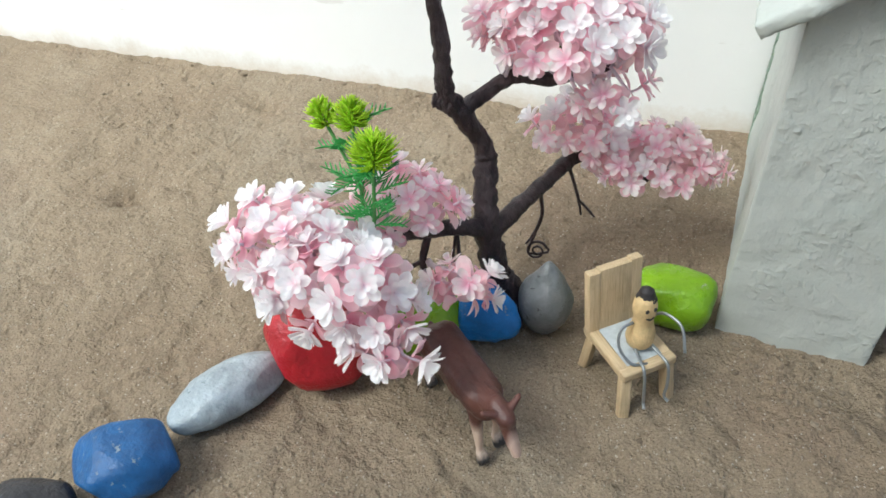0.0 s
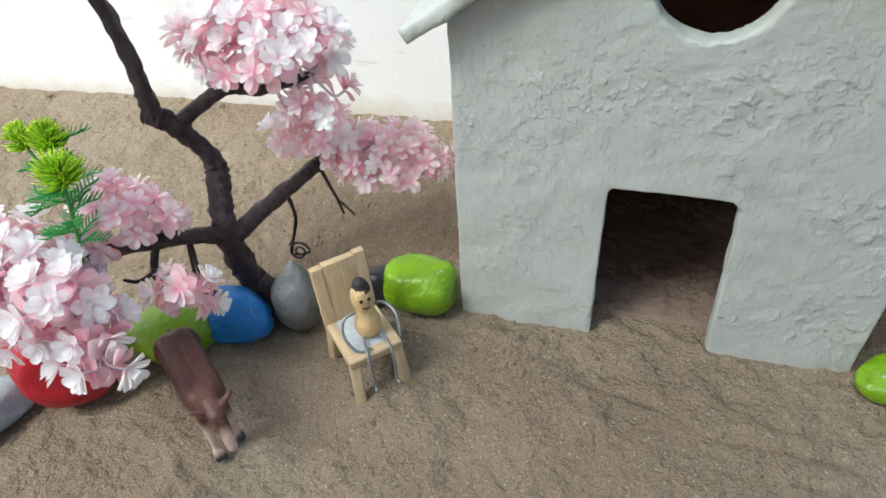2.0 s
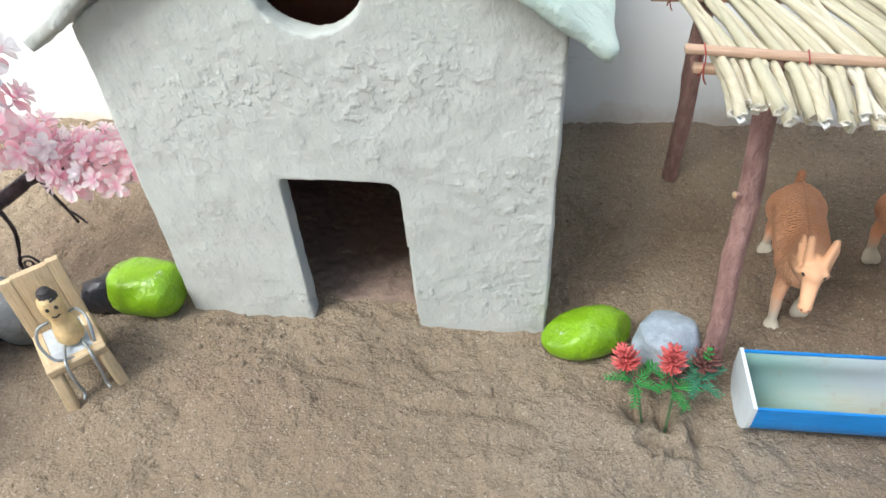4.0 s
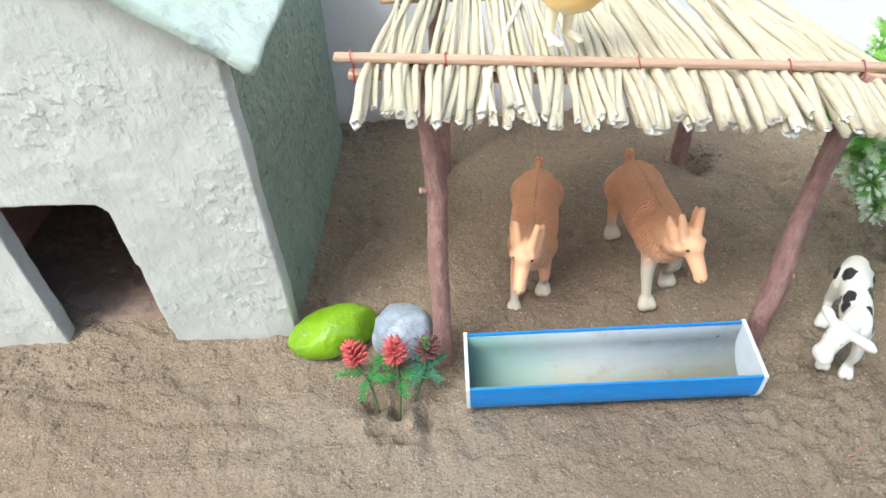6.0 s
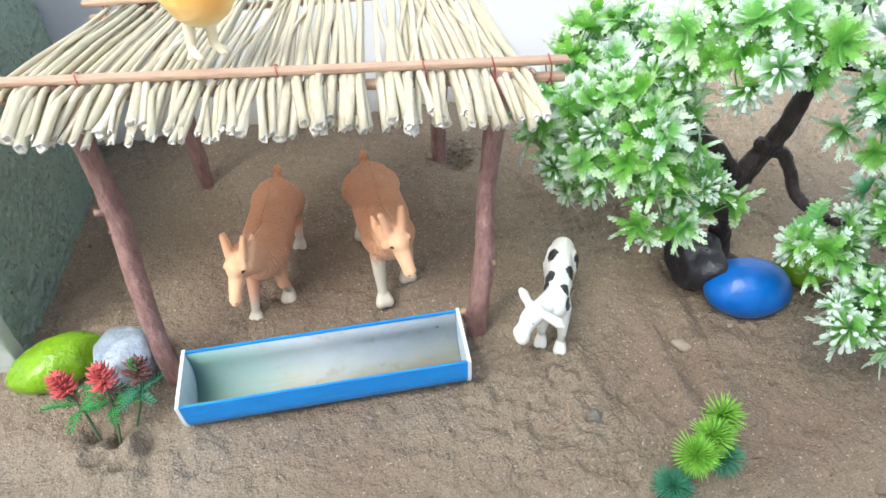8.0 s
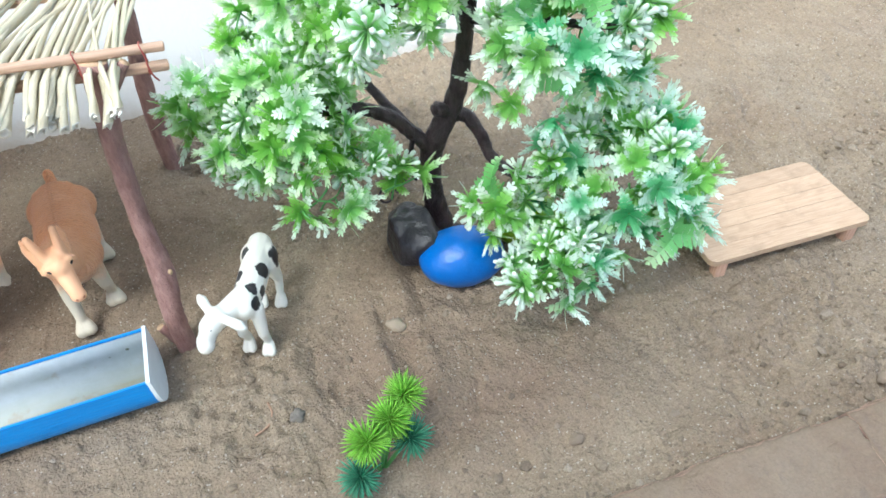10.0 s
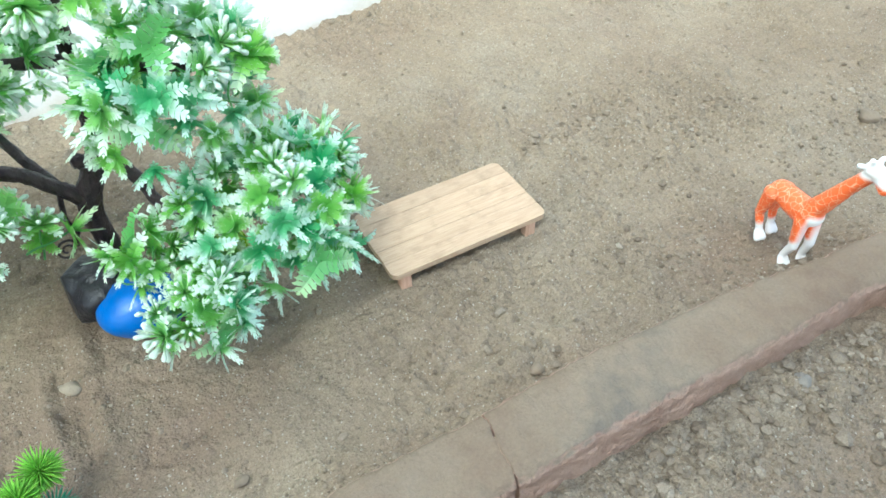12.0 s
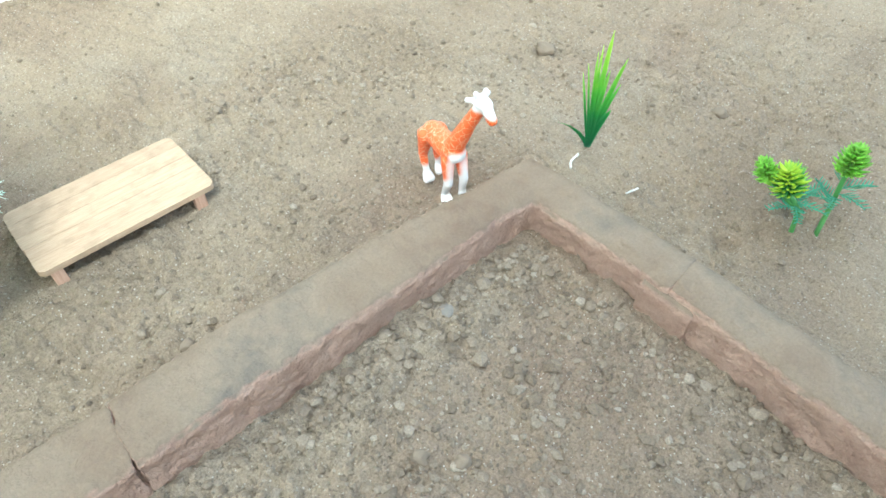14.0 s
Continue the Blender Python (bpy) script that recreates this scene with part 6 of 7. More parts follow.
def build_grass():
    top = thing("grass_clump", pose(1.409, 0.149, 0), "upright green plastic grass clump in sand", "grass")
    rng = random.Random(8)
    for lean, h, w, bend in (((0.005, 0.001), 0.104, 0.0062, 0.004), ((0.010, -0.010), 0.084, 0.0062, 0.010), ((-0.002, 0.004), 0.086, 0.0040, 0.0), ((-0.008, 0.010), 0.070, 0.0026, 0.0),
                             ((0.003, -0.002), 0.074, 0.0056, 0.006), ((0.010, -0.006), 0.062, 0.0050, 0.012), ((0.001, 0.003), 0.092, 0.0034, 0.002), ((-0.004, 0.007), 0.078, 0.0024, -0.004),
                             ((-0.008, 0.009), 0.034, 0.0062, -0.03), ((0.004, -0.006), 0.040, 0.0078, 0.012)):
        bm = bmesh.new()
        pts = []
        for k in range(9):
            t = k / 8
            p = Vector((lean[0] * t + bend * 0.4 * t * t, lean[1] * t - bend * 0.3 * t * t, h * (t - (0.35 * abs(bend) / 0.03) * t**3 * 0.5)))
            half = w / 2 * (0.60 + 0.8 * t) * (1 - t) ** 0.6 + 0.0001
            s = Vector((-0.48, 0.88, 0)) * half
            n = Vector((0.88, 0.48, 0)) * half * 0.35
            pts.append([bm.verts.new(p - s + n), bm.verts.new(p), bm.verts.new(p + s + n)])
        for a, b in zip(pts, pts[1:]):
            for i in range(2):
                bm.faces.new((a[i], a[i + 1], b[i + 1], b[i]))
        bmesh.ops.solidify(bm, geom=bm.faces[:], thickness=0.0004)
        part("blade", bm, BLADE, top, m=Matrix.Rotation(rng.uniform(-0.15, 0.15), 4, "Z"))


build_grass()


# ---------------------------------------------------------------- pink blossom tree
def petal(bm, length, width, lift, cup, turn, slot=0, z=0.0, neck=0.3, hollow=0.35):
    """A spoon-shaped petal: narrow neck, round hollow end."""
    rot = Matrix.Rotation(turn, 3, "Z")
    rows = []
    for k in range(7):
        t = k / 6
        if t < 0.62:
            half = 0.5 * width * (neck + (1 - neck) * math.sin(math.pi / 2 * t / 0.62) ** 1.4)
        else:
            half = 0.5 * width * math.sqrt(max(0.0, 1 - ((t - 0.62) / 0.385) ** 2)) + 0.0001
        x = length * (0.06 + 0.94 * t)
        h = z + lift * t + cup * t * t
        rows.append([bm.verts.new(rot @ Vector((x, half * q, h + q * q * half * hollow))) for q in (-1, -0.5, 0, 0.5, 1)])
    for a, b in zip(rows, rows[1:]):
        for i in range(4):
            bm.faces.new((a[i], a[i + 1], b[i + 1], b[i])).material_index = slot


def finished(name, bm, materials, thick=0.0):
    """A mesh to be shared by many objects."""
    if thick:
        bmesh.ops.solidify(bm, geom=bm.faces[:], thickness=thick)
    me = bpy.data.meshes.new(name)
    for f in bm.faces:
        f.smooth = True
    bm.to_mesh(me)
    bm.free()
    for mt in materials:
        me.materials.append(mt)
    return me


def blossom_meshes():
    """Three sets: full white rosettes, slender pink-white rosettes, and the pink leaves that sit below either."""
    full, slender, below = [], [], []
    rng = random.Random(5)
    for v in range(5):
        bm = bmesh.new()
        for k in range(6):
            petal(bm, rng.uniform(0.0088, 0.0106), rng.uniform(0.0054, 0.0066), rng.uniform(0.0024, 0.0052), rng.uniform(-0.0006, 0.0014), 2 * math.pi * k / 6 + rng.uniform(-0.2, 0.2), 0, 0.0, 0.42, 0.55)
        for k in range(5):
            petal(bm, rng.uniform(0.0060, 0.0072), 0.0047, rng.uniform(0.0048, 0.0062), 0.0010, 2 * math.pi * (k + 0.5) / 5 + rng.uniform(-0.2, 0.2), 0, 0.0012, 0.42, 0.55)
        for k in range(3):
            petal(bm, 0.0034, 0.0032, 0.0050, 0.0006, 2 * math.pi * k / 3 + v, 0, 0.0022, 0.5, 0.6)
        full.append(finished("blossom", bm, [PETAL]))
        bm = bmesh.new()
        for k in range(6):
            petal(bm, rng.uniform(0.0084, 0.0104), rng.uniform(0.0040, 0.0056), rng.uniform(0.0010, 0.0042), rng.uniform(-0.0010, 0.0012), 2 * math.pi * k / 6 + rng.uniform(-0.25, 0.25), 0, 0.0, 0.26)
        for k in range(4):
            petal(bm, rng.uniform(0.0052, 0.0066), 0.0032, rng.uniform(0.0040, 0.0054), 0.0006, 2 * math.pi * k / 4 + rng.uniform(-0.3, 0.3), 0, 0.0010, 0.3)
        slender.append(finished("blossom", bm, [PETAL_ROSE]))
        bm = bmesh.new()
        for k in range(5):
            petal(bm, rng.uniform(0.0100, 0.0124), rng.uniform(0.0074, 0.0092), rng.uniform(0.0010, 0.0050), rng.uniform(-0.0030, 0.0015), 2 * math.pi * k / 4 + rng.uniform(-0.35, 0.35), 0, -0.0045, 0.3)
        for k in range(2 + v % 2):
            petal(bm, rng.uniform(0.0120, 0.0145), 0.0096, rng.uniform(-0.002, 0.004), -0.002, math.pi * k + v + rng.uniform(-0.4, 0.4), 0, -0.0115, 0.3)
        below.append(finished("pink_leaf", bm, [PINK]))
    return full, slender, below


def stem_mesh(material, length=0.026, r=0.0007):
    out = []
    for k in range(3):
        bm = bmesh.new()
        b = (k - 1) * 0.005
        tube(bm, ((0, 0, 0.001, r), (b * 0.6, 0.002, -length * 0.4, r), (b, -0.001, -length * 0.75, r * 1.1), (b * 0.5, 0, -length, r * 1.2)), 5, 3)
        me = bpy.data.meshes.new("stem")
        for f in bm.faces:
            f.smooth = True
        bm.to_mesh(me)
        bm.free()
        me.materials.append(material)
        out.append(me)
    return out


def facing(at, way, roll, size):
    q = Vector(way).to_track_quat("Z", "Y").to_matrix().to_4x4()
    return Matrix.Translation(at) @ q @ Matrix.Rotation(roll, 4, "Z") @ Matrix.Diagonal((size, size, size, 1))


def scatter(rng, centre, radii, count, gap, low=-0.35, inner=0.75):
    """Spots over the upper skin of an ellipsoid, kept apart."""
    got = []
    tries = 0
    while len(got) < count and tries < 6000:
        tries += 1
        n = Vector((rng.gauss(0, 1), rng.gauss(0, 1), rng.gauss(0, 1))).normalized()
        if n.z < low:
            continue
        k = rng.uniform(inner, 1.0)
        p = Vector([c + v * r * k for c, v, r in zip(centre, n, radii)])
        if all((p - q).length > gap for q, _ in got):
            got.append((p, Vector([v / r for v, r in zip(n, radii)]).normalized()))
    return got


def limb(tree, origin, points, material, name="branch", seg=10, wobble=0.2, label=""):
    bm = bmesh.new()
    tube(bm, [(x - origin.x, y - origin.y, z - origin.z, r) for x, y, z, r in points], seg, 6, wobble)
    return part(name, bm, material, tree, label)


def spiral(tree, origin, centre, r, axis_x, axis_y, tail, material):
    c, ax, ay = Vector(centre), Vector(axis_x).normalized(), Vector(axis_y).normalized()
    pts = [(*p, 0.0011) for p in tail]
    for k in range(22):
        a = k * 0.52
        rr = r * (1 - 0.8 * k / 21)
        p = c + ax * (math.cos(a) * rr) + ay * (math.sin(a) * rr)
        pts.append((*p, 0.0010 - 0.0003 * k / 21))
    bm = bmesh.new()
    tube(bm, [(x - origin.x, y - origin.y, z - origin.z, q) for x, y, z, q in pts], 6, 2)
    part("tendril", bm, material, tree, "dark curled tendril")


def build_pink_tree():
    O = Vector((-0.008, 0.432, 0.0))
    tree = thing("blossom_tree", Matrix.Translation(O), "artificial bonsai tree with pink and white plastic blossom", "artificial tree")
    rng = random.Random(17)
    limb(tree, O, ((-0.004, 0.434, -0.02, 0.019), (-0.006, 0.433, 0.004, 0.0155), (-0.010, 0.431, 0.026, 0.0106), (-0.014, 0.429, 0.052, 0.0088), (-0.017, 0.428, 0.078, 0.0086),
                   (-0.0215, 0.438, 0.095, 0.0078), (-0.0235, 0.447, 0.110, 0.0074), (-0.0250, 0.450, 0.122, 0.0066), (-0.0320, 0.445, 0.141, 0.0058), (-0.0385, 0.438, 0.155, 0.0064),
                   (-0.0425, 0.433, 0.168, 0.0056), (-0.0430, 0.432, 0.186, 0.0049), (-0.0445, 0.432, 0.207, 0.0045), (-0.048, 0.430, 0.236, 0.0042), (-0.062, 0.425, 0.285, 0.0036)), TREE_BARK, "trunk", 16, 0.28)
    for pts in (((-0.018, 0.430, 0.006, 0.006), (-0.028, 0.428, 0.0, 0.005), (-0.036, 0.426, -0.006, 0.003)), ((-0.006, 0.431, 0.034, 0.0085), (0.004, 0.431, 0.014, 0.0085), (0.016, 0.430, 0.0, 0.0070), (0.026, 0.428, -0.010, 0.004)), ((-0.012, 0.431, 0.030, 0.0075), (-0.018, 0.434, 0.010, 0.0070), (-0.026, 0.436, -0.008, 0.004)),
                ((-0.004, 0.424, 0.006, 0.006), (-0.002, 0.415, 0.0, 0.004), (0, 0.408, -0.006, 0.003))):
        limb(tree, O, pts, TREE_BARK, "root")
    right = limb(tree, O, ((-0.014, 0.428, 0.074, 0.0066), (-0.002, 0.455, 0.079, 0.0060), (0.010, 0.490, 0.080, 0.0056), (0.020, 0.515, 0.082, 0.0054), (0.034, 0.524, 0.084, 0.0048), (0.060, 0.524, 0.080, 0.0034), (0.092, 0.522, 0.074, 0.0020)), TREE_BARK)
    limb(tree, O, ((0.030, 0.522, 0.083, 0.0036), (0.048, 0.512, 0.086, 0.003), (0.075, 0.500, 0.084, 0.002)), TREE_BARK)
    limb(tree, O, ((-0.038, 0.440, 0.150, 0.0058), (-0.028, 0.452, 0.158, 0.0050), (-0.010, 0.466, 0.167, 0.0046), (0.008, 0.468, 0.166, 0.0042), (0.028, 0.472, 0.170, 0.0034), (0.045, 0.476, 0.175, 0.002)), TREE_BARK)
    limb(tree, O, ((-0.018, 0.426, 0.078, 0.0066), (-0.030, 0.408, 0.090, 0.0056), (-0.042, 0.392, 0.098, 0.0052), (-0.054, 0.377, 0.104, 0.0046), (-0.075, 0.360, 0.106, 0.0034), (-0.10, 0.345, 0.106, 0.002)), TREE_BARK)
    limb(tree, O, ((-0.040, 0.394, 0.100, 0.0044), (-0.039, 0.396, 0.108, 0.003)), TREE_BARK, "knot")
    limb(tree, O, ((-0.040, 0.434, 0.160, 0.0056), (-0.0455, 0.4325, 0.1625, 0.0050), (-0.0490, 0.4315, 0.1640, 0.0045), (-0.0505, 0.4310, 0.1645, 0.0032)), TREE_BARK, "knot")
    # hanging twigs
    limb(tree, O, ((-0.042, 0.391, 0.096, 0.0028), (-0.044, 0.383, 0.080, 0.0024), (-0.040, 0.378, 0.062, 0.0016)), TREE_BARK, "twig", 6)
    limb(tree, O, ((-0.043, 0.384, 0.080, 0.0018), (-0.055, 0.378, 0.074, 0.0014), (-0.062, 0.374, 0.078, 0.001)), TREE_BARK, "twig", 6)
    limb(tree, O, ((-0.030, 0.406, 0.088, 0.0018), (-0.026, 0.400, 0.070, 0.0014), (-0.020, 0.392, 0.060, 0.001)), TREE_BARK, "twig", 6)
    limb(tree, O, ((0.018, 0.512, 0.078, 0.0016), (0.024, 0.512, 0.060, 0.0013), (0.028, 0.513, 0.045, 0.0012), (0.030, 0.514, 0.033, 0.0009)), TREE_BARK, "twig", 6)
    limb(tree, O, ((0.027, 0.513, 0.047, 0.0012), (0.034, 0.512, 0.042, 0.001), (0.041, 0.510, 0.036, 0.0008)), TREE_BARK, "twig", 6)
    limb(tree, O, ((0.006, 0.478, 0.074, 0.0018), (0.008, 0.478, 0.055, 0.0014), (0.002, 0.478, 0.035, 0.0012), (-0.003, 0.477, 0.026, 0.0008)), TREE_BARK, "twig", 6)
    spiral(tree, O, (0.006, 0.474, 0.024), 0.0085, (1, 0.1, 0), (0, 0.25, 1), ((0.008, 0.478, 0.055), (0.003, 0.476, 0.035), (0.0, 0.474, 0.020)), TREE_BARK)
    spiral(tree, O, (-0.020, 0.400, 0.040), 0.0085, (1, -0.1, 0), (0, 0.25, 1), ((-0.030, 0.404, 0.086), (-0.032, 0.402, 0.062), (-0.028, 0.400, 0.042)), TREE_BARK)

    full, slender, below = blossom_meshes()
    # centre, radii, count, spacing, lowest slope, size, white share, the stretch of branch that the stems leave from
    left, right = ((-0.040, 0.394, 0.099), (-0.100, 0.345, 0.106)), ((0.030, 0.523, 0.084), (0.092, 0.522, 0.074))
    upper, crown = ((-0.014, 0.464, 0.166), (0.045, 0.476, 0.175)), ((-0.060, 0.426, 0.280), (-0.062, 0.425, 0.285))
    clusters = (
        ((-0.100, 0.338, 0.116), (0.046, 0.036, 0.028), 24, 0.0164, -0.30, 1.10, 0.9, left),
        ((-0.064, 0.320, 0.106), (0.042, 0.028, 0.030), 23, 0.0164, -0.35, 1.12, 1.0, left),
        ((-0.032, 0.304, 0.090), (0.020, 0.012, 0.013), 4, 0.0160, -0.6, 1.2, 1.0, left),
        ((-0.056, 0.388, 0.120), (0.038, 0.028, 0.020), 16, 0.0140, -0.3, 1.0, 0.35, left),
        ((-0.008, 0.364, 0.084), (0.022, 0.014, 0.020), 6, 0.0150, -0.7, 1.0, 0.6, ((-0.043, 0.384, 0.080), (-0.040, 0.378, 0.064))),
        ((0.074, 0.512, 0.092), (0.052, 0.032, 0.023), 36, 0.0130, -0.30, 0.90, 0.15, right),
        ((0.020, 0.505, 0.114), (0.034, 0.024, 0.020), 13, 0.0140, -0.1, 1.02, 0.5, right),
        ((0.014, 0.478, 0.190), (0.054, 0.036, 0.034), 36, 0.0148, -0.12, 1.12, 0.5, upper),
        ((0.050, 0.474, 0.160), (0.024, 0.024, 0.020), 7, 0.0130, -0.4, 0.95, 0.25, upper),
        ((-0.120, 0.405, 0.275), (0.050, 0.04, 0.035), 32, 0.0150, -0.9, 1.15, 0.6, crown),
    )
    for centre, radii, count, gap, low, size, white, (from_a, from_b) in clusters:
        for p, n in scatter(rng, centre, radii, count, gap, low, 0.70):
            way = (n + Vector((rng.uniform(-0.5, 0.5), rng.uniform(-0.6, 0.2), rng.uniform(0.0, 0.6)))).normalized()
            pool = full if rng.random() < white else slender
            grow = size * rng.uniform(0.84, 1.1)
            b = place("blossom", pool[rng.randrange(5)], tree, m=facing(p - O, way, rng.uniform(0, 6.28), grow))
            place("pink_leaf", below[rng.randrange(5)], b, m=Matrix.Rotation(rng.uniform(0, 6.28), 4, "Z"))
            a, e = Vector(from_a), Vector(from_b)
            f = min(1.0, max(0.0, (p - a).dot(e - a) / (e - a).length_squared + rng.uniform(-0.25, 0.25)))
            foot = a.lerp(e, f) + Vector((rng.uniform(-0.003, 0.003), rng.uniform(-0.003, 0.003), 0.001))
            mid = p.lerp(foot, 0.62) + Vector((rng.uniform(-0.006, 0.006), rng.uniform(-0.006, 0.006), rng.uniform(-0.006, 0.002)))
            bm = bmesh.new()
            tube(bm, [(*(q - O), r) for q, r in ((p + way * 0.001, 0.0008), (p - way * 0.011 * grow, 0.0009), (mid, 0.0010), (foot, 0.0013))], 6, 4)
            part("stem", bm, STEM_PINK, tree)


build_pink_tree()
sprig((-0.070, 0.366, 0.118), (-0.075, 0.376, 0.136), (((-0.011, 0.022, 0.049), 0.0135, 0.012, 8, 26, NEEDLE_LIME, 0.0006), ((-0.027, 0.021, 0.048), 0.0115, 0.012, 7, 24, NEEDLE_LIME, 0.0006)),
      [(0.40 + 0.065 * j, 100 + 75 * j) for j in range(10)], "yellow-green artificial sprig stuck into blossom", "blossom sprigs", seed=41, frond_mat=NEEDLE_GRASS, spread=(0.020, 0.0105))
sprig((-0.060, 0.352, 0.116), (-0.058, 0.356, 0.130), (((0.002, 0.012, 0.045), 0.0165, 0.014, 8, 30, NEEDLE_LIME, 0.0006),),
      [(0.36 + 0.06 * j, 10 + 62 * j) for j in range(11)], "yellow-green artificial sprig stuck into blossom", "blossom sprigs", seed=42, frond_mat=NEEDLE_GRASS, spread=(0.021, 0.0110))
sprig((0.014, 0.472, 0.185), (0.018, 0.486, 0.212), (((0.010, 0.030, 0.050), 0.0150, 0.012, 5, 16, NEEDLE_DARK, 0.0007), ((0.030, 0.032, 0.044), 0.0160, 0.012, 5, 16, NEEDLE_DARK, 0.0007)),
      [(0.60 + 0.07 * j, 30 + 70 * j) for j in range(5)], "green artificial sprig stuck into upper blossom", "blossom sprigs", seed=43, frond_mat=NEEDLE_DARK, spread=(0.019, 0.0095))


# ---------------------------------------------------------------- green tree with white-tipped leaves
def lobed_leaf(bm, length, width, turn, droop, slot=0, lobes=5, z=0.0, rise=0.30):
    """A parsley-like leaf: pointed, toothed side lobes along a rib, folded a little along it."""
    rot = Matrix.Rotation(turn, 3, "Z")
    step = length / (lobes + 0.6)

    def at(x, y):
        t = x / length
        return bm.verts.new(rot @ Vector((x * (1 - 0.12 * t * abs(droop) * 60), y, z + length * rise * t - droop * t * t * 1.6 + abs(y) * 0.32)))

    rib = [at(k * step, 0) for k in range(lobes + 1)]
    for side in (1, -1):
        for k in range(lobes):
            t = k / lobes
            w = 0.5 * width * (0.62 + 0.38 * math.sin(math.pi * (0.2 + 0.7 * t))) * (1 - 0.45 * t * t) * random.uniform(0.85, 1.15)
            x = k * step
            loop = [rib[k], at(x + 0.34 * step, side * w * 0.46), at(x + 0.50 * step, side * w * 0.80), at(x + 0.98 * step, side * w * 0.86),
                    at(x + 1.20 * step, side * w * 1.06), at(x + 1.42 * step, side * w * 0.72), at(x + 1.14 * step, side * w * 0.34), rib[k + 1]]
            for f in ((loop[0], loop[1], loop[6], loop[7]), (loop[1], loop[2], loop[3], loop[6]), (loop[3], loop[4], loop[5], loop[6])):
                bm.faces.new(f if side > 0 else f[::-1]).material_index = slot
    tip = [at(length * 0.97, width * 0.10), at(length * 1.04, 0), at(length * 0.97, -width * 0.10)]
    bm.faces.new((rib[-1], tip[2], tip[1], tip[0])).material_index = slot


def sprig_meshes():
    rng = random.Random(9)
    kinds = {"rosette": [], "fresh": [], "teal": [], "burst": [], "broad": []}

    def keep(kind, bm, mats, thick=0.0):
        if thick:
            bmesh.ops.solidify(bm, geom=bm.faces[:], thickness=thick)
        me = bpy.data.meshes.new("leaf_sprig")
        bm.to_mesh(me)
        bm.free()
        for mt in mats:
            me.materials.append(mt)
        kinds[kind].append(me)

    for v in range(9):
        bm = bmesh.new()
        for k in range(6):
            lobed_leaf(bm, rng.uniform(0.0130, 0.0205), rng.uniform(0.0078, 0.0104), 2 * math.pi * k / 6 + rng.uniform(-0.35, 0.35), rng.uniform(-0.003, 0.008), 0, 6, 0.0, rng.uniform(0.1, 0.6))
        for k in range(4):
            lobed_leaf(bm, rng.uniform(0.008, 0.012), 0.0052, 2 * math.pi * k / 4 + rng.uniform(0, 0.6), -0.004, 0, 5, 0.0015, 0.9)
        keep(("fresh", "rosette", "teal")[v % 3], bm, [(LEAF_FRESH, LEAF, LEAF_TEAL)[v % 3]])
    for v in range(3):
        bm = bmesh.new()
        for k in range(13):
            a, e = k * 2.4, 0.35 + 1.0 * (k / 13)
            d = Vector((math.cos(a) * math.sin(e), math.sin(a) * math.sin(e), math.cos(e)))
            n = rng.uniform(0.011, 0.0150)
            tube(bm, ((*(d * 0.001), 0.0005), (*(d * n * 0.60), 0.0006), (*(d * n * 0.86), 0.00150), (*(d * n), 0.0009)), 6, 2)
        for f in bm.faces:
            f.smooth = True
        for k in range(5):
            lobed_leaf(bm, rng.uniform(0.012, 0.016), 0.0105, 2 * math.pi * k / 5, 0.004, 1)
        keep("burst", bm, [BUD, LEAF])
    for v in range(3):
        bm = bmesh.new()
        for k in range(3):
            lobed_leaf(bm, rng.uniform(0.020, 0.026), 0.0185, 2.1 * k + rng.uniform(-0.3, 0.3), 0.006, 0, 6)
        keep("broad", bm, [LEAF_GREEN])
    return kinds


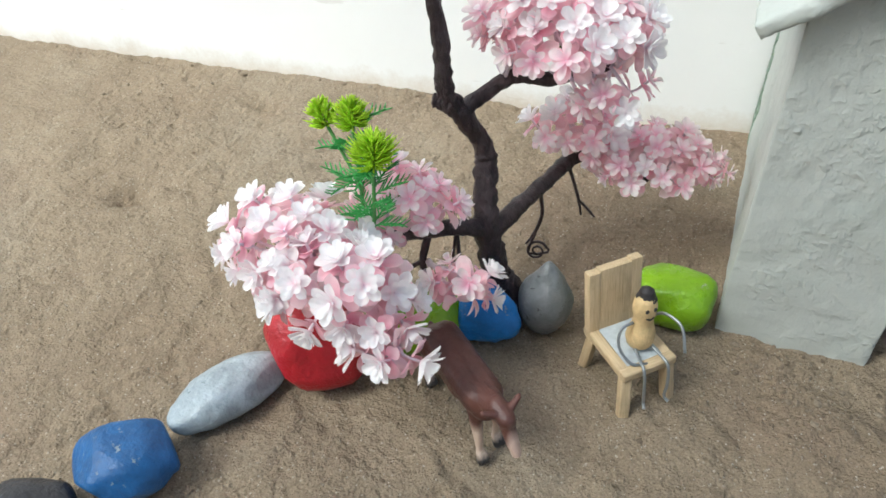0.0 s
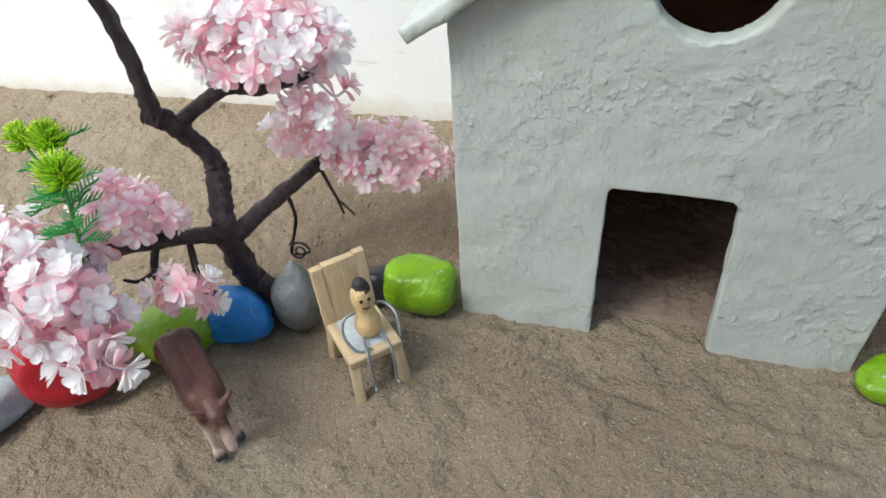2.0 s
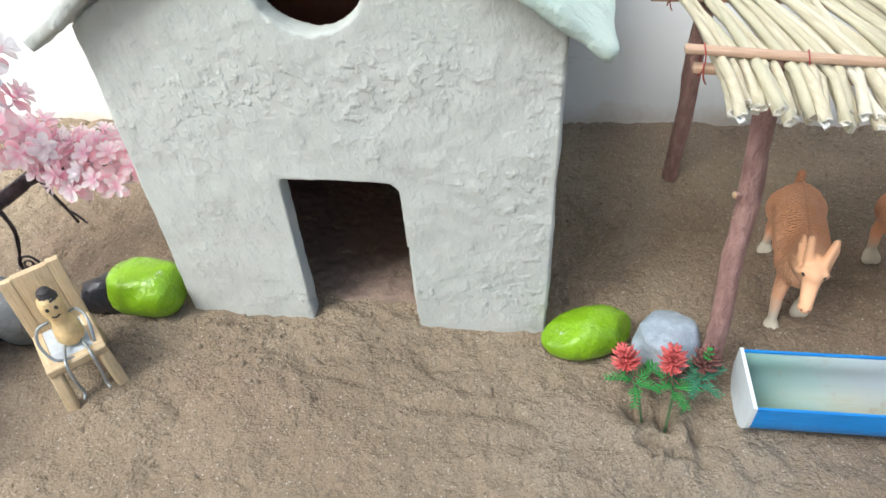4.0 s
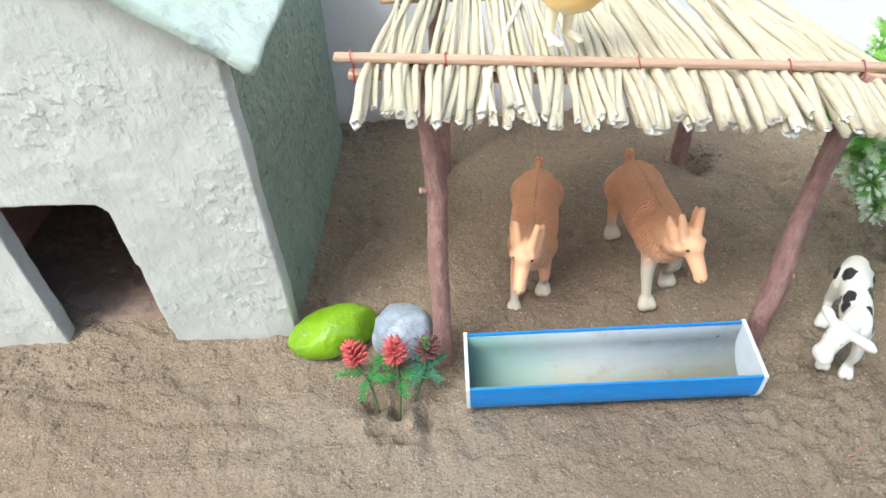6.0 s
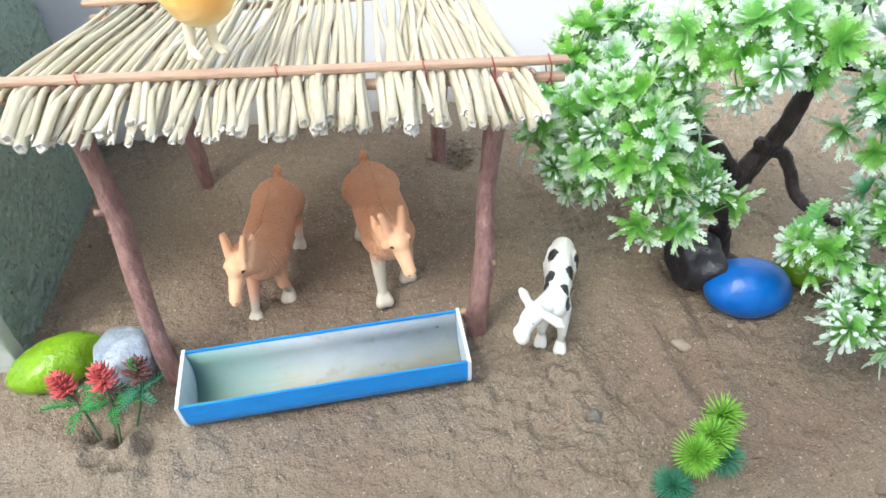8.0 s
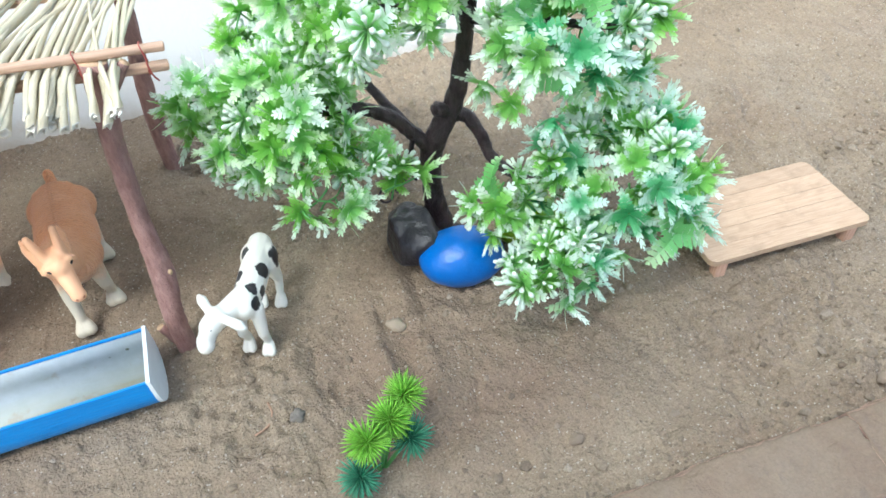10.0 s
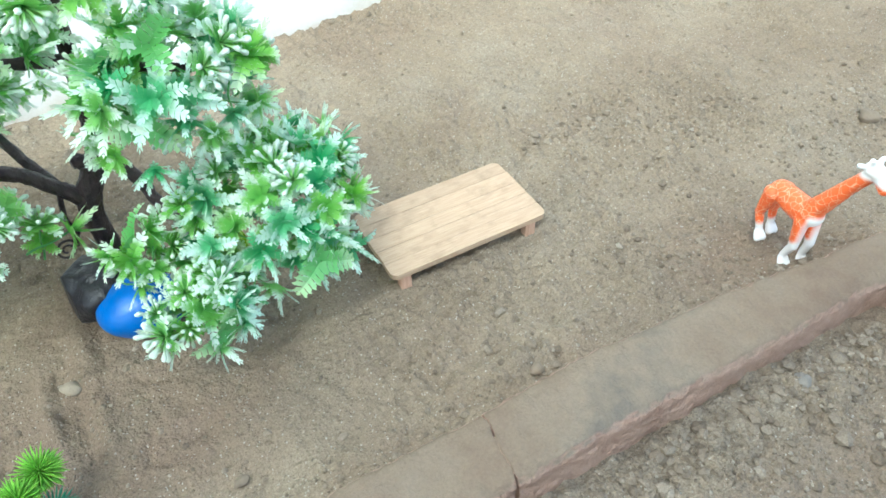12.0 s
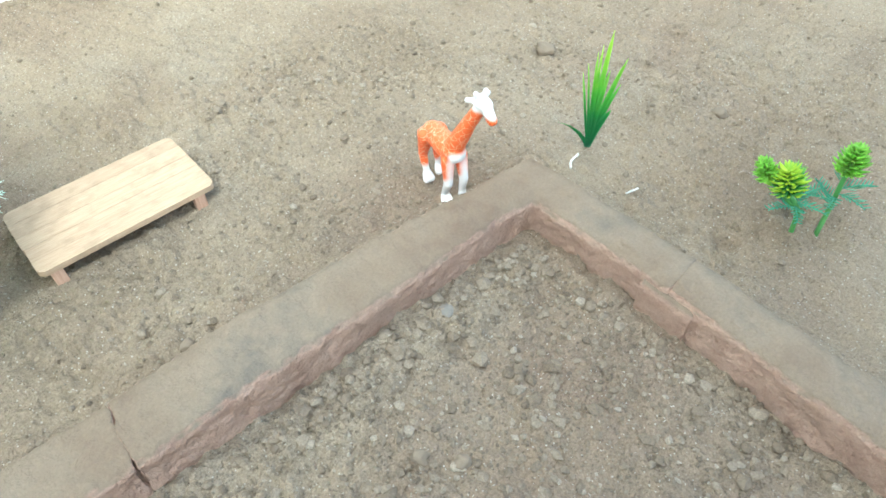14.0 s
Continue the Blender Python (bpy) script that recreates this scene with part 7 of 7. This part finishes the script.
def build_green_tree():
    O = Vector((0.900, 0.445, 0.0))
    tree = thing("leafy_tree", Matrix.Translation(O), "artificial bonsai tree with green white-tipped plastic leaves", "artificial tree")
    rng = random.Random(23)
    limb(tree, O, ((0.902, 0.447, -0.02, 0.014), (0.900, 0.446, 0.004, 0.0112), (0.896, 0.445, 0.035, 0.0078), (0.895, 0.445, 0.062, 0.0072), (0.898, 0.445, 0.083, 0.0080),
                   (0.910, 0.445, 0.104, 0.0068), (0.917, 0.443, 0.125, 0.0060), (0.921, 0.441, 0.155, 0.0052), (0.926, 0.436, 0.20, 0.0042), (0.934, 0.430, 0.24, 0.003)), TREE_BARK, "trunk", 14, 0.14)
    limb(tree, O, ((0.897, 0.445, 0.080, 0.0058), (0.884, 0.445, 0.097, 0.0050), (0.870, 0.444, 0.114, 0.0046), (0.852, 0.442, 0.126, 0.0040), (0.828, 0.440, 0.132, 0.0026)), TREE_BARK)
    limb(tree, O, ((0.912, 0.445, 0.104, 0.0052), (0.922, 0.443, 0.100, 0.0048), (0.930, 0.438, 0.086, 0.0044), (0.934, 0.430, 0.072, 0.0040), (0.945, 0.410, 0.066, 0.0034), (0.968, 0.385, 0.070, 0.0024)), TREE_BARK)
    limb(tree, O, ((0.924, 0.438, 0.175, 0.0042), (0.905, 0.425, 0.186, 0.0036), (0.880, 0.418, 0.194, 0.0028), (0.855, 0.420, 0.198, 0.002)), TREE_BARK)
    limb(tree, O, ((0.924, 0.438, 0.170, 0.0040), (0.940, 0.415, 0.176, 0.0034), (0.960, 0.395, 0.178, 0.0026), (0.985, 0.380, 0.176, 0.0018)), TREE_BARK)
    limb(tree, O, ((0.884, 0.446, 0.098, 0.0040), (0.872, 0.470, 0.112, 0.0034), (0.862, 0.500, 0.124, 0.0024)), TREE_BARK)
    limb(tree, O, ((0.911, 0.444, 0.106, 0.0046), (0.902, 0.441, 0.112, 0.0050), (0.898, 0.440, 0.1125, 0.0034)), TREE_BARK, "knot")
    limb(tree, O, ((0.884, 0.444, 0.094, 0.0020), (0.880, 0.440, 0.078, 0.0016), (0.882, 0.440, 0.062, 0.0012)), TREE_BARK, "twig", 6)
    spiral(tree, O, (0.868, 0.470, 0.030), 0.0080, (1, 0.1, 0), (0, 0.25, 1), ((0.886, 0.452, 0.062), (0.880, 0.462, 0.046), (0.876, 0.468, 0.034)), TREE_BARK)
    for pts in (((0.895, 0.440, 0.006, 0.006), (0.885, 0.432, 0.0, 0.004), (0.878, 0.428, -0.006, 0.003)), ((0.906, 0.442, 0.006, 0.006), (0.918, 0.436, 0.0, 0.004), (0.926, 0.432, -0.006, 0.003))):
        limb(tree, O, pts, TREE_BARK, "root")
    kinds = sprig_meshes()
    stems = stem_mesh(STEM_GREEN, 0.024, 0.0006)
    clusters = (
        ((0.989, 0.362, 0.082), (0.064, 0.056, 0.048), 78, 0.0122, -0.55),
        ((0.930, 0.330, 0.062), (0.030, 0.024, 0.024), 20, 0.0122, -0.7),
        ((1.030, 0.395, 0.090), (0.026, 0.022, 0.022), 12, 0.0122, -0.7),
        ((0.962, 0.385, 0.172), (0.056, 0.050, 0.040), 54, 0.0126, -0.75),
        ((0.806, 0.445, 0.136), (0.048, 0.048, 0.034), 46, 0.0122, -0.75),
        ((0.840, 0.420, 0.112), (0.018, 0.014, 0.012), 5, 0.0125, -0.9),
        ((0.820, 0.402, 0.099), (0.022, 0.016, 0.018), 8, 0.0118, -0.9),
        ((0.870, 0.422, 0.084), (0.012, 0.008, 0.010), 3, 0.0110, -0.9),
        ((0.783, 0.455, 0.110), (0.024, 0.022, 0.026), 16, 0.0118, -0.9),
        ((0.770, 0.476, 0.134), (0.024, 0.022, 0.020), 13, 0.0118, -0.9),
        ((0.842, 0.520, 0.142), (0.066, 0.040, 0.034), 46, 0.0125, -0.6),
        ((0.866, 0.425, 0.202), (0.054, 0.045, 0.030), 42, 0.0128, -0.8),
        ((0.914, 0.370, 0.082), (0.022, 0.018, 0.024), 11, 0.0118, -0.8),
        ((0.945, 0.40, 0.24), (0.060, 0.05, 0.03), 30, 0.014, -0.8),
    )
    for centre, radii, count, gap, low in clusters:
        for p, n in scatter(rng, centre, radii, count, gap, low, 0.55):
            way = (n + Vector((rng.uniform(-0.9, 0.9), rng.uniform(-0.9, 0.5), rng.uniform(-0.5, 0.8)))).normalized()
            pick = rng.random()
            kind = "rosette" if pick < 0.40 else "fresh" if pick < 0.66 else "burst" if pick < 0.94 else "broad"
            if p.x > 0.93 and kind in ("rosette", "fresh") and rng.random() < 0.55:
                kind = "teal"
            pool = kinds[kind]
            b = place("leaf_sprig", pool[rng.randrange(len(pool))], tree, m=facing(p - O, way, rng.uniform(0, 6.28), rng.uniform(0.8, 1.15)))
            if rng.random() < 0.6:
                place("stem", stems[rng.randrange(3)], b)


build_green_tree()
